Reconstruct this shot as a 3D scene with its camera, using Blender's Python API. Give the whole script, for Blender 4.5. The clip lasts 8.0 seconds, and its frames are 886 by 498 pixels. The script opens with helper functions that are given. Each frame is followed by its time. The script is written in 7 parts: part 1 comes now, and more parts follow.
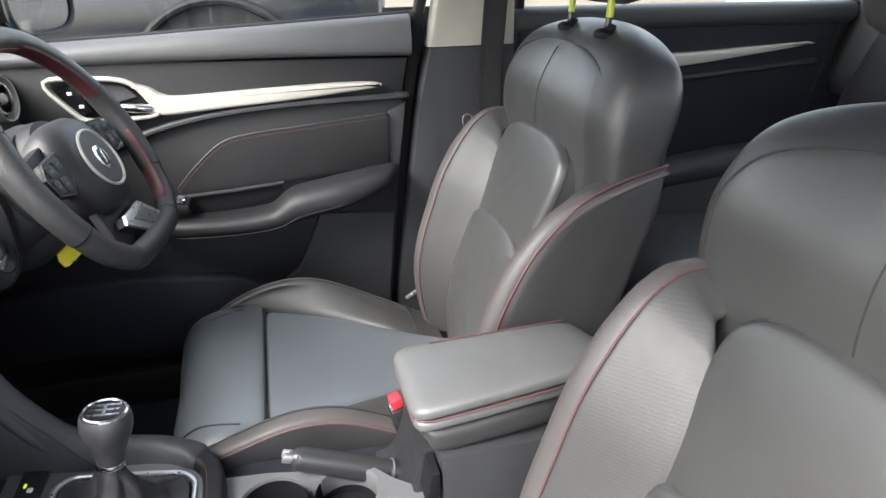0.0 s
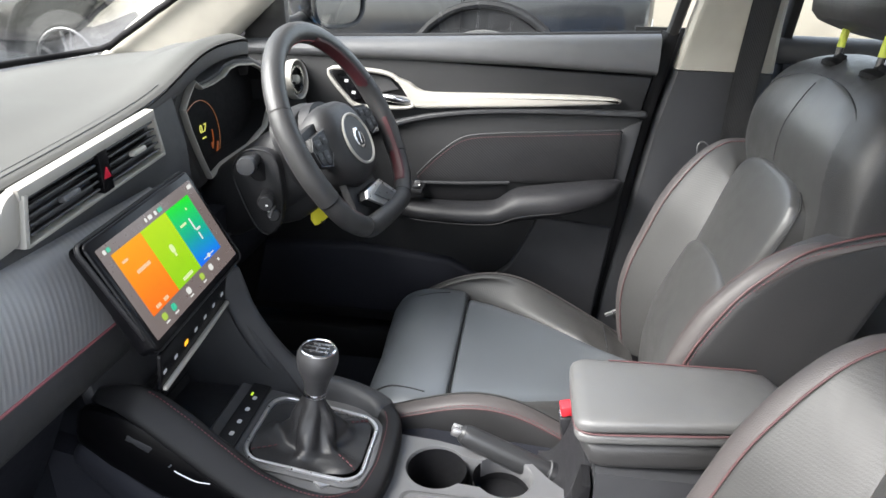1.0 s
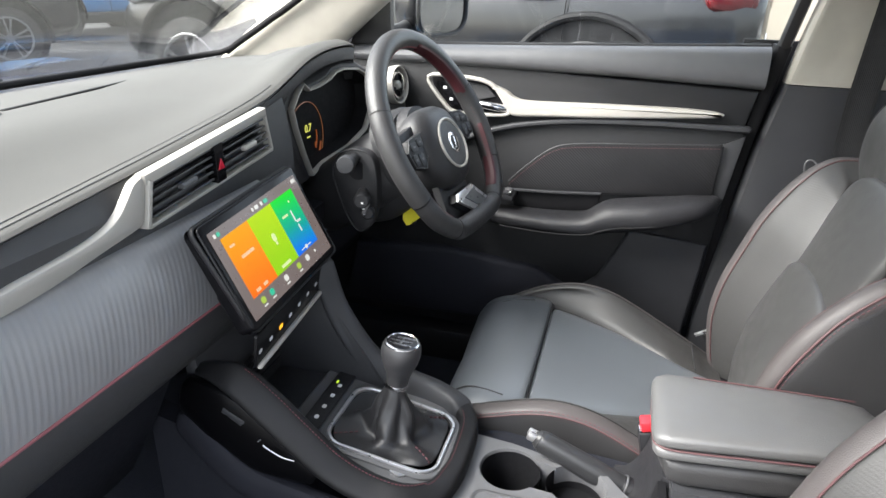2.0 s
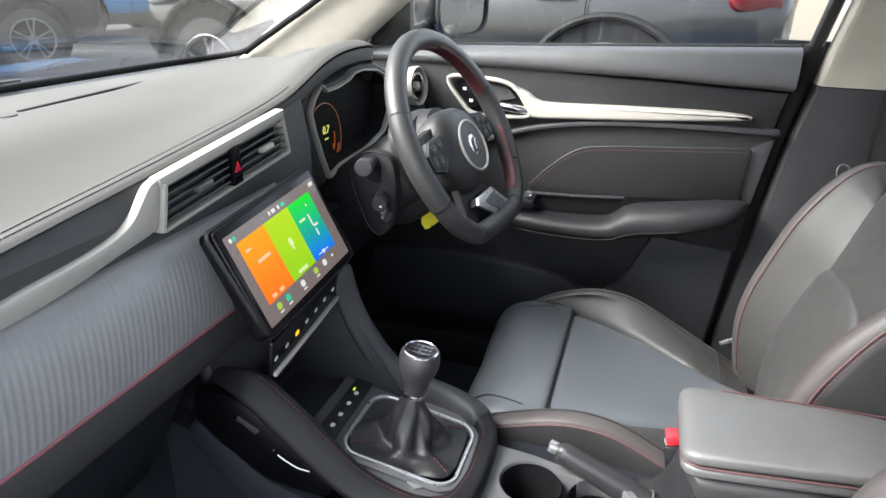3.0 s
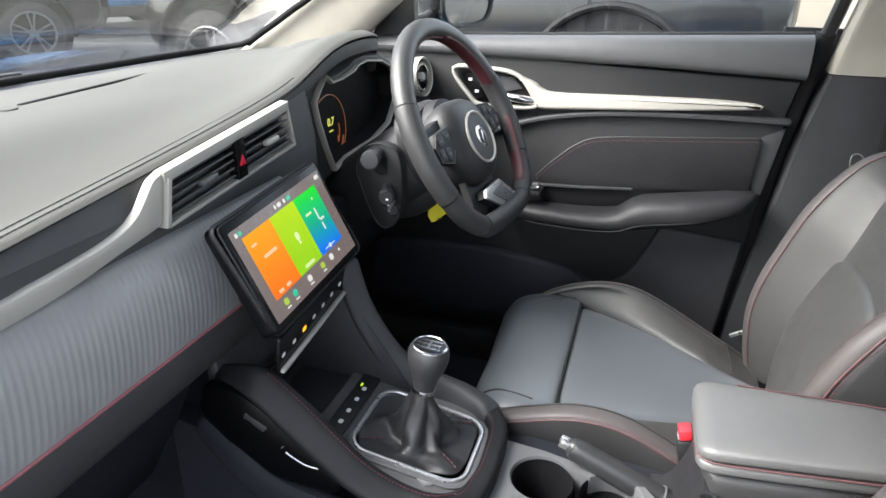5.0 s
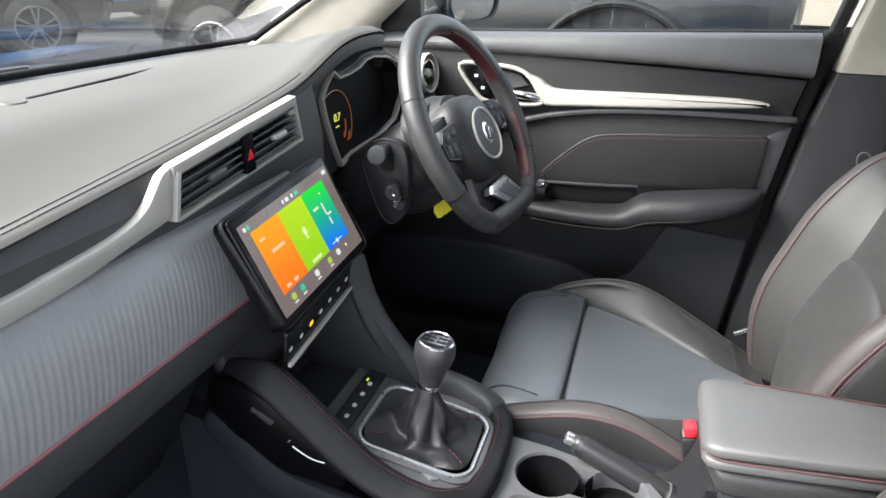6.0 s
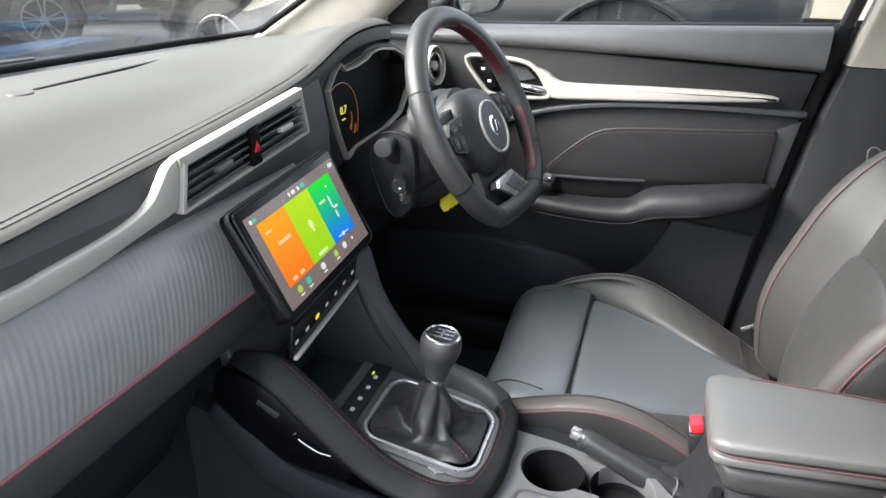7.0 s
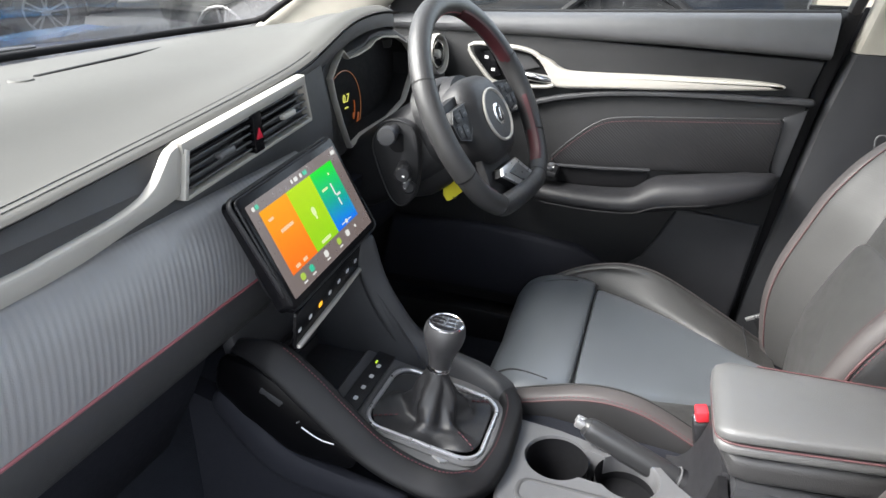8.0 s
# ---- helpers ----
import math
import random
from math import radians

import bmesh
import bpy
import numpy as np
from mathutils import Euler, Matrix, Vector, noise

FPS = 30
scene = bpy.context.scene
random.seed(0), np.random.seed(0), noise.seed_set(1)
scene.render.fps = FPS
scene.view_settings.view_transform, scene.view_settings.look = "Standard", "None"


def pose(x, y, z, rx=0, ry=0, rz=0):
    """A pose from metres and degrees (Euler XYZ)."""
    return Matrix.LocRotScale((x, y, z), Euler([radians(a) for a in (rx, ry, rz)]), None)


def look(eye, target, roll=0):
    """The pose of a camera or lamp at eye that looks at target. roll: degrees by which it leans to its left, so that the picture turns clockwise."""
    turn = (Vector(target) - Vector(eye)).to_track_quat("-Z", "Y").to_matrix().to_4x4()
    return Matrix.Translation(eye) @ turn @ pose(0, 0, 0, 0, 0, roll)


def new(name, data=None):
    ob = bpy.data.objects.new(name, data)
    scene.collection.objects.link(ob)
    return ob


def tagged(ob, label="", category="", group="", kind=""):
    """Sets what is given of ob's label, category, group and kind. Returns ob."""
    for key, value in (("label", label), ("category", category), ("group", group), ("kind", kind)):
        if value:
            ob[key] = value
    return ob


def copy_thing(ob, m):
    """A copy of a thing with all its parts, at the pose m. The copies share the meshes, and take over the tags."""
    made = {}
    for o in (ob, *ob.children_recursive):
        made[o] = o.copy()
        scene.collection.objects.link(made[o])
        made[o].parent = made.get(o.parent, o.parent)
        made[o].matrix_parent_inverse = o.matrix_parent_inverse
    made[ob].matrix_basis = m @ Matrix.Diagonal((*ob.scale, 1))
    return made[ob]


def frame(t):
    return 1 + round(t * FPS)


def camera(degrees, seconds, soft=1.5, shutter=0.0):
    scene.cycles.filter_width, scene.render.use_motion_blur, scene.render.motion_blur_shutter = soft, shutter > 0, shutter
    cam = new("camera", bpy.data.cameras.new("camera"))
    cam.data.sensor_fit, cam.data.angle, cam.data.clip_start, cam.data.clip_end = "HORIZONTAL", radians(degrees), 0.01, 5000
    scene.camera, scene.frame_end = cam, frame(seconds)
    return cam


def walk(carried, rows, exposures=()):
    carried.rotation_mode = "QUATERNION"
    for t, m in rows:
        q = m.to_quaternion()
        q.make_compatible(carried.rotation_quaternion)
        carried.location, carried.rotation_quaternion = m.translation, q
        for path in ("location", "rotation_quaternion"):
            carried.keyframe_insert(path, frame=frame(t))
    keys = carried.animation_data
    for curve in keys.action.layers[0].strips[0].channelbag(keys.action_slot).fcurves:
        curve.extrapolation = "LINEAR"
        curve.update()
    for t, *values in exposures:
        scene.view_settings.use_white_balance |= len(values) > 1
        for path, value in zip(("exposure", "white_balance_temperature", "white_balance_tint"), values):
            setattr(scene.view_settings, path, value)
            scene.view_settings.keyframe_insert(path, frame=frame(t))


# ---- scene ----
cam = camera(68.3, 8.0)
STOPS = 3.30
PATH = [
    (0, (-0.618, -0.218, 1.215), (1.155, -0.674, 0.409), -1.0),
    (0.5, (-0.62, -0.233, 1.222), (1.209, -0.312, 0.415), -0.0),
    (1, (-0.663, -0.246, 1.231), (1.161, -0.028, 0.44), 1.5),
    (1.5, (-0.684, -0.254, 1.23), (1.115, 0.141, 0.452), 1.7),
    (3, (-0.661, -0.24, 1.225), (1.107, 0.292, 0.457), 1.5),
    (3.5, (-0.649, -0.235, 1.224), (1.115, 0.291, 0.441), 1.3),
    (4, (-0.651, -0.237, 1.227), (1.11, 0.292, 0.441), 1.3),
    (4.5, (-0.649, -0.233, 1.224), (1.109, 0.302, 0.435), 1.1),
    (6, (-0.654, -0.223, 1.22), (1.098, 0.317, 0.421), 1.4),
    (6.5, (-0.654, -0.221, 1.219), (1.091, 0.329, 0.412), 1.5),
    (7, (-0.652, -0.22, 1.218), (1.089, 0.331, 0.402), 1.5),
    (7.5, (-0.65, -0.22, 1.214), (1.085, 0.337, 0.39), 1.4),
    (8, (-0.65, -0.218, 1.21), (1.08, 0.337, 0.374), 1.4),
]
walk(cam, [(t, look(eye, target, roll)) for t, eye, target, roll in PATH], [(0.0, STOPS), (8.0, STOPS)])
SKY, SUN = 0.125, 1.5
GLOW = 2.0 ** -STOPS
PSEAT = (-0.345, 0.045)

# ---------------------------------------------------------------- world and light
world = bpy.data.worlds.new("overcast_sky")
scene.world = world
world.use_nodes = True
wn = world.node_tree.nodes
sky = wn.new("ShaderNodeTexSky")
sky.sky_type, sky.sun_disc = "NISHITA", False
sky.sun_elevation, sky.sun_rotation = radians(43), radians(332)
sky.air_density, sky.dust_density, sky.ozone_density = 1.0, 4.0, 1.0
wn["Background"].inputs[1].default_value = SKY
cloud = wn.new("ShaderNodeHueSaturation")
cloud.inputs["Saturation"].default_value = 0.42
world.node_tree.links.new(sky.outputs[0], cloud.inputs["Color"])
world.node_tree.links.new(cloud.outputs[0], wn["Background"].inputs[0])
sun_data = bpy.data.lights.new("sun", "SUN")
sun_data.energy, sun_data.angle, sun_data.color = SUN, radians(40), (1.0, 0.985, 0.965)
sun_lamp = new("sun", sun_data)
sun_lamp.matrix_world = look((-3.2, 6.0, 6.3), (0, 0, 0))


# ---------------------------------------------------------------- materials
def mat(name, col, rough=0.5, metal=0.0, var=0.12, scale=30.0, bump=0.1, grain=900.0, dist=0.0006, spec=0.5,
        coat=0.0, bands=None, glow=None, power=0.0, rvar=0.1):
    """Surface with two scales of variation; bands = (axis vector, pitch in metres, depth) adds ribs or weave."""
    m = bpy.data.materials.new(name)
    m.use_nodes = True
    nt = m.node_tree
    nd, lk = nt.nodes, nt.links
    b = nd["Principled BSDF"]
    tc = nd.new("ShaderNodeTexCoord")
    n1 = nd.new("ShaderNodeTexNoise")
    n1.inputs["Scale"].default_value, n1.inputs["Detail"].default_value = scale, 5
    lk.new(tc.outputs["Object"], n1.inputs["Vector"])
    mx = nd.new("ShaderNodeMix")
    mx.data_type = "RGBA"
    lo = [max(0.0, c * (1 - var)) for c in col[:3]] + [1]
    hi = [min(1.0, c * (1 + var)) for c in col[:3]] + [1]
    mx.inputs[6].default_value, mx.inputs[7].default_value = lo, hi
    lk.new(n1.outputs["Fac"], mx.inputs[0])
    lk.new(mx.outputs[2], b.inputs["Base Color"])
    mr = nd.new("ShaderNodeMapRange")
    mr.inputs[3].default_value, mr.inputs[4].default_value = max(0.02, rough - rvar), min(1.0, rough + rvar)
    n3 = nd.new("ShaderNodeTexNoise")
    n3.inputs["Scale"].default_value, n3.inputs["Detail"].default_value = scale * 4, 3
    lk.new(tc.outputs["Object"], n3.inputs["Vector"])
    lk.new(n3.outputs["Fac"], mr.inputs[0])
    lk.new(mr.outputs[0], b.inputs["Roughness"])
    b.inputs["Metallic"].default_value = metal
    b.inputs["Specular IOR Level"].default_value = spec
    b.inputs["Coat Weight"].default_value = coat
    b.inputs["Coat Roughness"].default_value = 0.08
    height = None
    if bump > 0:
        n2 = nd.new("ShaderNodeTexVoronoi")
        n2.inputs["Scale"].default_value = grain
        lk.new(tc.outputs["Object"], n2.inputs["Vector"])
        bp = nd.new("ShaderNodeBump")
        bp.inputs["Strength"].default_value, bp.inputs["Distance"].default_value = bump, dist
        lk.new(n2.outputs["Distance"], bp.inputs["Height"])
        height = bp
    if bands:
        axis, pitch, depth = bands
        dot = nd.new("ShaderNodeVectorMath")
        dot.operation = "DOT_PRODUCT"
        dot.inputs[1].default_value = Vector(axis).normalized() * (2 * math.pi / pitch)
        lk.new(tc.outputs["Object"], dot.inputs[0])
        sn = nd.new("ShaderNodeMath")
        sn.operation = "SINE"
        lk.new(dot.outputs["Value"], sn.inputs[0])
        b2 = nd.new("ShaderNodeBump")
        b2.inputs["Strength"].default_value, b2.inputs["Distance"].default_value = 1.0, depth
        lk.new(sn.outputs[0], b2.inputs["Height"])
        if height:
            lk.new(height.outputs[0], b2.inputs["Normal"])
        height = b2
    if height:
        lk.new(height.outputs[0], b.inputs["Normal"])
    if glow:
        b.inputs["Emission Color"].default_value = (*glow, 1)
        b.inputs["Emission Strength"].default_value = power * GLOW
    return m


def glass_mat(name, tint, gloss=1.0, steep=5.0):
    m = bpy.data.materials.new(name)
    m.use_nodes = True
    nd, lk = m.node_tree.nodes, m.node_tree.links
    nd.remove(nd["Principled BSDF"])
    tr, gl, mx, fr = (nd.new("ShaderNodeBsdfTransparent"), nd.new("ShaderNodeBsdfGlossy"), nd.new("ShaderNodeMixShader"), nd.new("ShaderNodeLayerWeight"))
    pw, mr = nd.new("ShaderNodeMath"), nd.new("ShaderNodeMapRange")
    pw.operation, pw.inputs[1].default_value = "POWER", steep
    mr.inputs[3].default_value, mr.inputs[4].default_value = 0.035, 0.9
    tr.inputs[0].default_value = (*tint, 1)
    gl.inputs["Roughness"].default_value = 0.02
    gl.inputs["Color"].default_value = (gloss, gloss, gloss, 1)
    lk.new(fr.outputs["Facing"], pw.inputs[0])
    lk.new(pw.outputs[0], mr.inputs[0])
    lk.new(mr.outputs[0], mx.inputs[0])
    lk.new(tr.outputs[0], mx.inputs[1])
    lk.new(gl.outputs[0], mx.inputs[2])
    lk.new(mx.outputs[0], nd["Material Output"].inputs[0])
    return m


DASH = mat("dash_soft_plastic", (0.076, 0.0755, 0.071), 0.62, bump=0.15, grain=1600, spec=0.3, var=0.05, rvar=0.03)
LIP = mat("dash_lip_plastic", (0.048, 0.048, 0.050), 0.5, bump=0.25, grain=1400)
PLASTIC = mat("black_plastic", (0.012, 0.012, 0.0138), 0.5, bump=0.3, grain=1500, spec=0.4)
GREYP = mat("charcoal_plastic", (0.029, 0.030, 0.033), 0.5, bump=0.3, grain=1500, spec=0.42)
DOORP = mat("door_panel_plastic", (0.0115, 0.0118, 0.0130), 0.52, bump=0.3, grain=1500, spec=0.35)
DECK = mat("console_grey_plastic", (0.088, 0.0885, 0.092), 0.42, bump=0.25, grain=1500)
COWL = mat("weathered_cowl_plastic", (0.055, 0.056, 0.058), 0.5, bump=0.3, grain=900)
# black trim and seals; also stands in for shade in slots, wells and recesses
DARK = mat("black_plastic_and_recess_shade", (0.005, 0.005, 0.006), 0.7, bump=0.1, spec=0.2)
LOWER = mat("door_lower_plastic", (0.024, 0.0245, 0.0275), 0.6, bump=0.3, grain=1500, spec=0.3)
GLOSS = mat("gloss_black", (0.005, 0.005, 0.006), 0.24, bump=0, spec=0.2, rvar=0.04)
SILVER = mat("satin_silver", (0.40, 0.385, 0.352), 0.46, metal=0.2, bump=0.05, var=0.05)
CHROME = mat("chrome", (0.7, 0.7, 0.72), 0.2, metal=1.0, bump=0, var=0.03, rvar=0.04)
BRIGHT = mat("satin_chrome", (0.60, 0.60, 0.61), 0.30, metal=0.85, bump=0, var=0.05)
LEATHER = mat("black_leather", (0.028, 0.0278, 0.0285), 0.42, bump=0.35, grain=700, dist=0.0005, scale=14)
# base raised well above black to carry the broad sky sheen of the cushion
LEATHERB = mat("blue_black_leather_sheen", (0.076, 0.084, 0.093), 0.34, bump=0.15, grain=700, dist=0.0005, scale=9, spec=1.0, var=0.18)
HANDLE = mat("handle_plastic", (0.024, 0.0245, 0.026), 0.38, bump=0.1)
ARML = mat("arm_leather", (0.010, 0.010, 0.011), 0.5, bump=0.2, grain=700, dist=0.0004, spec=0.25)
# near-black base holds the shade of the opening under the console arm
HOLLOW = mat("gloss_hollow_shade", (0.002, 0.002, 0.0025), 0.35, bump=0, spec=0.12)
LEATHERG = mat("grey_leather", (0.039, 0.0389, 0.0385), 0.40, bump=0.2, grain=700, dist=0.0005, scale=12, spec=0.75)
BOOT = mat("boot_leather", (0.016, 0.016, 0.0175), 0.44, bump=0.3, grain=700, dist=0.0005, scale=14)
KNOB = mat("knob_leather", (0.030, 0.030, 0.032), 0.42, bump=0.3, grain=800, dist=0.0004, spec=0.6)
STRIP = mat("matte_strip_leather", (0.054, 0.048, 0.0475), 0.52, bump=0.3, grain=700, dist=0.0005, scale=12, spec=0.45)
# seat leather again, base lightened to stand in for window reflection on the lid
PALEL = mat("arm_rest_leather_sheen", (0.082, 0.082, 0.082), 0.42, bump=0.25, grain=700, dist=0.0005, scale=12, spec=0.6)
RIBBED = mat("ribbed_leather", (0.034, 0.0338, 0.0332), 0.50, bump=0.15, grain=700, bands=((0, 0.0, 1), 0.0036, 0.000018), spec=0.5)
RIBBEDC = mat("ribbed_cushion_leather", (0.040, 0.0394, 0.0382), 0.50, bump=0.2, grain=700, bands=((0.3, 1, 0.0), 0.0036, 0.00004), spec=0.5)
CARBON = mat("carbon_look_vinyl", (0.23, 0.23, 0.234), 0.34, bump=0.15, grain=900, bands=((1, 0.0, -0.28), 0.0074, 0.00011), spec=1.0)
WEAVE = mat("carbon_weave_fabric", (0.0105, 0.0105, 0.0115), 0.46, bump=0.1, grain=900, bands=((0, 1, -1.15), 0.0046, 0.00022), spec=0.35)
COLUMN = mat("column_black_plastic", (0.020, 0.020, 0.0215), 0.46, bump=0.2, grain=1500, spec=0.45)
PINKSEAM = mat("faded_red_seam", (0.27, 0.095, 0.108), 0.6, bump=0.2)
RIM = mat("wheel_leather", (0.029, 0.029, 0.030), 0.42, bump=0.6, grain=650, dist=0.0005)
RED = mat("red_thread", (0.26, 0.045, 0.052), 0.6, bump=0.2)
REDL = mat("red_leather", (0.055, 0.010, 0.014), 0.5, bump=0.3, grain=700)
PIPING = mat("dusky_red_piping", (0.072, 0.030, 0.032), 0.55, bump=0.2)
SEAM = mat("dark_seam", (0.012, 0.012, 0.013), 0.7, bump=0)
BEIGE = mat("beige_trim", (0.315, 0.300, 0.262), 0.7, bump=0.3, grain=1200)
LINER = mat("headlining", (0.5, 0.48, 0.43), 0.9, bump=0.5, grain=1200)
CARPET = mat("black_carpet", (0.040, 0.043, 0.054), 0.95, bump=1.0, grain=600, dist=0.002, spec=0.1)
RUBBER = mat("rubber", (0.009, 0.009, 0.01), 0.6, bump=0.1)
WEB = mat("belt_webbing", (0.012, 0.012, 0.013), 0.7, bump=0.2, bands=((0, 1, 0), 0.003, 0.0003))
HIVIS = mat("yellow_green_sleeve", (0.42, 0.47, 0.05), 0.5, bump=0)
YELLOW = mat("yellow_key_tag", (0.75, 0.66, 0.04), 0.5, bump=0.1)
BUCKLE = mat("red_button", (0.48, 0.022, 0.032), 0.4, bump=0)
HAZARD = mat("hazard_red", (0.42, 0.008, 0.03), 0.4, bump=0, glow=(0.8, 0.0, 0.03), power=0.1)
PRINT = mat("white_print", (0.7, 0.7, 0.7), 0.5, bump=0)
BLUE = mat("blue_car_paint", (0.045, 0.22, 0.50), 0.35, bump=0, coat=0.8, var=0.05)
BLACKP = mat("black_car_paint", (0.006, 0.006, 0.007), 0.22, bump=0, coat=0.2, var=0.05, spec=0.35)
GREYPAINT = mat("dark_grey_car_paint", (0.022, 0.022, 0.026), 0.3, metal=0.1, bump=0, coat=0.4)
WHITEP = mat("white_car_paint", (0.7, 0.72, 0.73), 0.3, bump=0, coat=1.0, var=0.03)
ALLOY = mat("alloy_wheel", (0.22, 0.22, 0.23), 0.4, metal=0.7, bump=0)
TYRE = mat("tyre_rubber", (0.055, 0.055, 0.055), 0.85, bump=0.3, grain=200, spec=0.2)
TAIL = mat("red_lamp_lens", (0.060, 0.003, 0.005), 0.15, bump=0, coat=0.3)
LENS = mat("clear_lamp_lens", (0.65, 0.68, 0.7), 0.15, bump=0, coat=1.0)
TINT = mat("tinted_window", (0.012, 0.014, 0.015), 0.05, bump=0, spec=0.8, rvar=0.02)
CLADDING = mat("black_cladding", (0.02, 0.02, 0.02), 0.5, bump=0.2)
YARD = mat("pale_yard_surface", (0.30, 0.272, 0.225), 0.9, var=0.35, scale=1.2, bump=0.6, grain=60, dist=0.004)
WALLM = mat("rendered_wall", (0.19, 0.174, 0.150), 0.9, var=0.2, scale=2, bump=0.4, grain=40, dist=0.004)
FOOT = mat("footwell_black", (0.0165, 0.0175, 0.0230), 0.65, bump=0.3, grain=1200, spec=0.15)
# charcoal trim with the light from the window put into a paler base
DOORTOP = mat("window_lit_door_pad_plastic", (0.085, 0.087, 0.092), 0.42, bump=0.3, grain=1500)
THREAD = mat("muted_red_thread", (0.080, 0.022, 0.028), 0.6, bump=0.2)
TARMAC = mat("grey_tarmac", (0.075, 0.076, 0.078), 0.85, var=0.3, scale=1.5, bump=0.7, grain=80, dist=0.004)
INSET = mat("bright_spoke_inset", (0.16, 0.165, 0.17), 0.30, metal=0.4, bump=0)
GLASS = glass_mat("window_glass", (0.93, 0.95, 0.94))
# tint added to dim the bright yard, reflection boosted for the dashboard haze
SCREENTINT = glass_mat("dimming_windscreen_glass", (0.50, 0.52, 0.51), 1.0, 2.3)
MIRROR = mat("mirror_glass", (0.9, 0.9, 0.9), 0.03, metal=1.0, bump=0, var=0.0, rvar=0.01)


def glow_mat(name, col, power):
    return mat(name, (0.02, 0.02, 0.02), 0.3, bump=0, glow=col, power=power, var=0.0)


# ---------------------------------------------------------------- mesh helpers
def crs(pts, n):
    """Points along a smooth curve through pts, n to a span."""
    p = [np.array(q, float) for q in pts]
    p = [2 * p[0] - p[1]] + p + [2 * p[-1] - p[-2]]
    out = []
    for i in range(1, len(p) - 2):
        a, b, c, d = p[i - 1:i + 3]
        for k in range(n):
            t = k / n
            out.append(0.5 * (2 * b + (c - a) * t + (2 * a - 5 * b + 4 * c - d) * t * t + (3 * b - a - 3 * c + d) * t ** 3))
    out.append(p[-2])
    return out


def crs_closed(pts, n):
    p = [np.array(q, float) for q in pts]
    m = len(p)
    out = []
    for i in range(m):
        a, b, c, d = p[i - 1], p[i], p[(i + 1) % m], p[(i + 2) % m]
        for k in range(n):
            t = k / n
            out.append(0.5 * (2 * b + (c - a) * t + (2 * a - 5 * b + 4 * c - d) * t * t + (3 * b - a - 3 * c + d) * t ** 3))
    return out


def lerp(table, x):
    """Smooth lookup in a table of (x, value)."""
    table = sorted(table)
    return float(np.interp(x, [a for a, _ in table], [b for _, b in table]))


def soft(table, x, w=0.03):
    return sum(lerp(table, x + d * w) for d in (-1, -0.5, 0, 0.5, 1)) / 5


def mesh_ob(name, bm, material, angle=40):
    me = bpy.data.meshes.new(name)
    bmesh.ops.recalc_face_normals(bm, faces=bm.faces)
    bm.to_mesh(me)
    bm.free()
    me.materials.append(material)
    me.shade_smooth()
    me.set_sharp_from_angle(angle=radians(angle))
    return new(name, me)


BASE = {}


def thing(name, at, label, category, group="", kind=""):
    ob = new(name)
    ob.empty_display_size = 0.05
    ob.location = at
    BASE[ob.name] = Matrix.Translation(at)
    return tagged(ob, label, category, group, kind)


def part(name, bm, material, parent, label="", angle=40):
    ob = mesh_ob(name, bm, material, angle)
    ob.parent = parent
    ob.matrix_parent_inverse = BASE.get(parent.name, Matrix()).inverted()
    return tagged(ob, label)


def solid(name, bm, material, label, category, group="", kind="", angle=40):
    return tagged(mesh_ob(name, bm, material, angle), label, category, group, kind)


def loft(rings, closed_path=False, cap=True, closed_ring=True):
    bm = bmesh.new()
    vs = [[bm.verts.new(tuple(p)) for p in r] for r in rings]
    n, m = len(rings), len(rings[0])
    for i in range(n if closed_path else n - 1):
        a, b = vs[i], vs[(i + 1) % n]
        for j in range(m if closed_ring else m - 1):
            k = (j + 1) % m
            bm.faces.new((a[j], a[k], b[k], b[j]))
    if cap and not closed_path and closed_ring:
        bm.faces.new(vs[0][::-1])
        bm.faces.new(vs[-1])
    return bm


def oval(n, p):
    """Unit superellipse with n points."""
    out = []
    for i in range(n):
        t = 2 * math.pi * (i + 0.5) / n
        c, s = math.cos(t), math.sin(t)
        out.append((math.copysign(abs(c) ** (2 / p), c), math.copysign(abs(s) ** (2 / p), s)))
    return out


def sweep(path, ab, up=(0, 0, 1), n=20, p=2.4, closed=False, round_ends=True):
    """A padded bar along path; ab: half widths (sideways, upwards) at each point or one pair."""
    path = [np.array(q, float) for q in path]
    k = len(path)
    if not isinstance(ab, list):
        ab = [ab] * k
    if len(ab) != k:
        xs = np.linspace(0, 1, len(ab))
        ab = [(np.interp(i / (k - 1), xs, [a for a, _ in ab]), np.interp(i / (k - 1), xs, [b for _, b in ab])) for i in range(k)]
    shape = oval(n, p)
    ups = [np.array(q, float) for q in up] if isinstance(up, list) else [np.array(up, float)] * k
    rings = []
    for i in range(k):
        if closed:
            tan = path[(i + 1) % k] - path[i - 1]
        else:
            tan = path[min(i + 1, k - 1)] - path[max(i - 1, 0)]
        tan /= np.linalg.norm(tan)
        side = np.cross(tan, ups[i])
        side /= np.linalg.norm(side)
        u = np.cross(side, tan)
        a, b = ab[i]
        rings.append([path[i] + side * a * x + u * b * y for x, y in shape])
        if round_ends and not closed and i in (0, k - 1):
            extra = []
            for f, g in ((0.45, 0.85), (0.85, 0.5)):
                s = min(a, b) * f * (-1 if i == 0 else 1)
                extra.append([path[i] + tan * s + side * a * x * g + u * b * y * g for x, y in shape])
            if i == 0:
                rings = extra[::-1] + rings
            else:
                rings += extra
    return loft(rings, closed_path=closed)


def tube(path, r, n=8, closed=False, up=(0, 0, 1)):
    return sweep(path, (r, r), up, n, 2.0, closed, False)


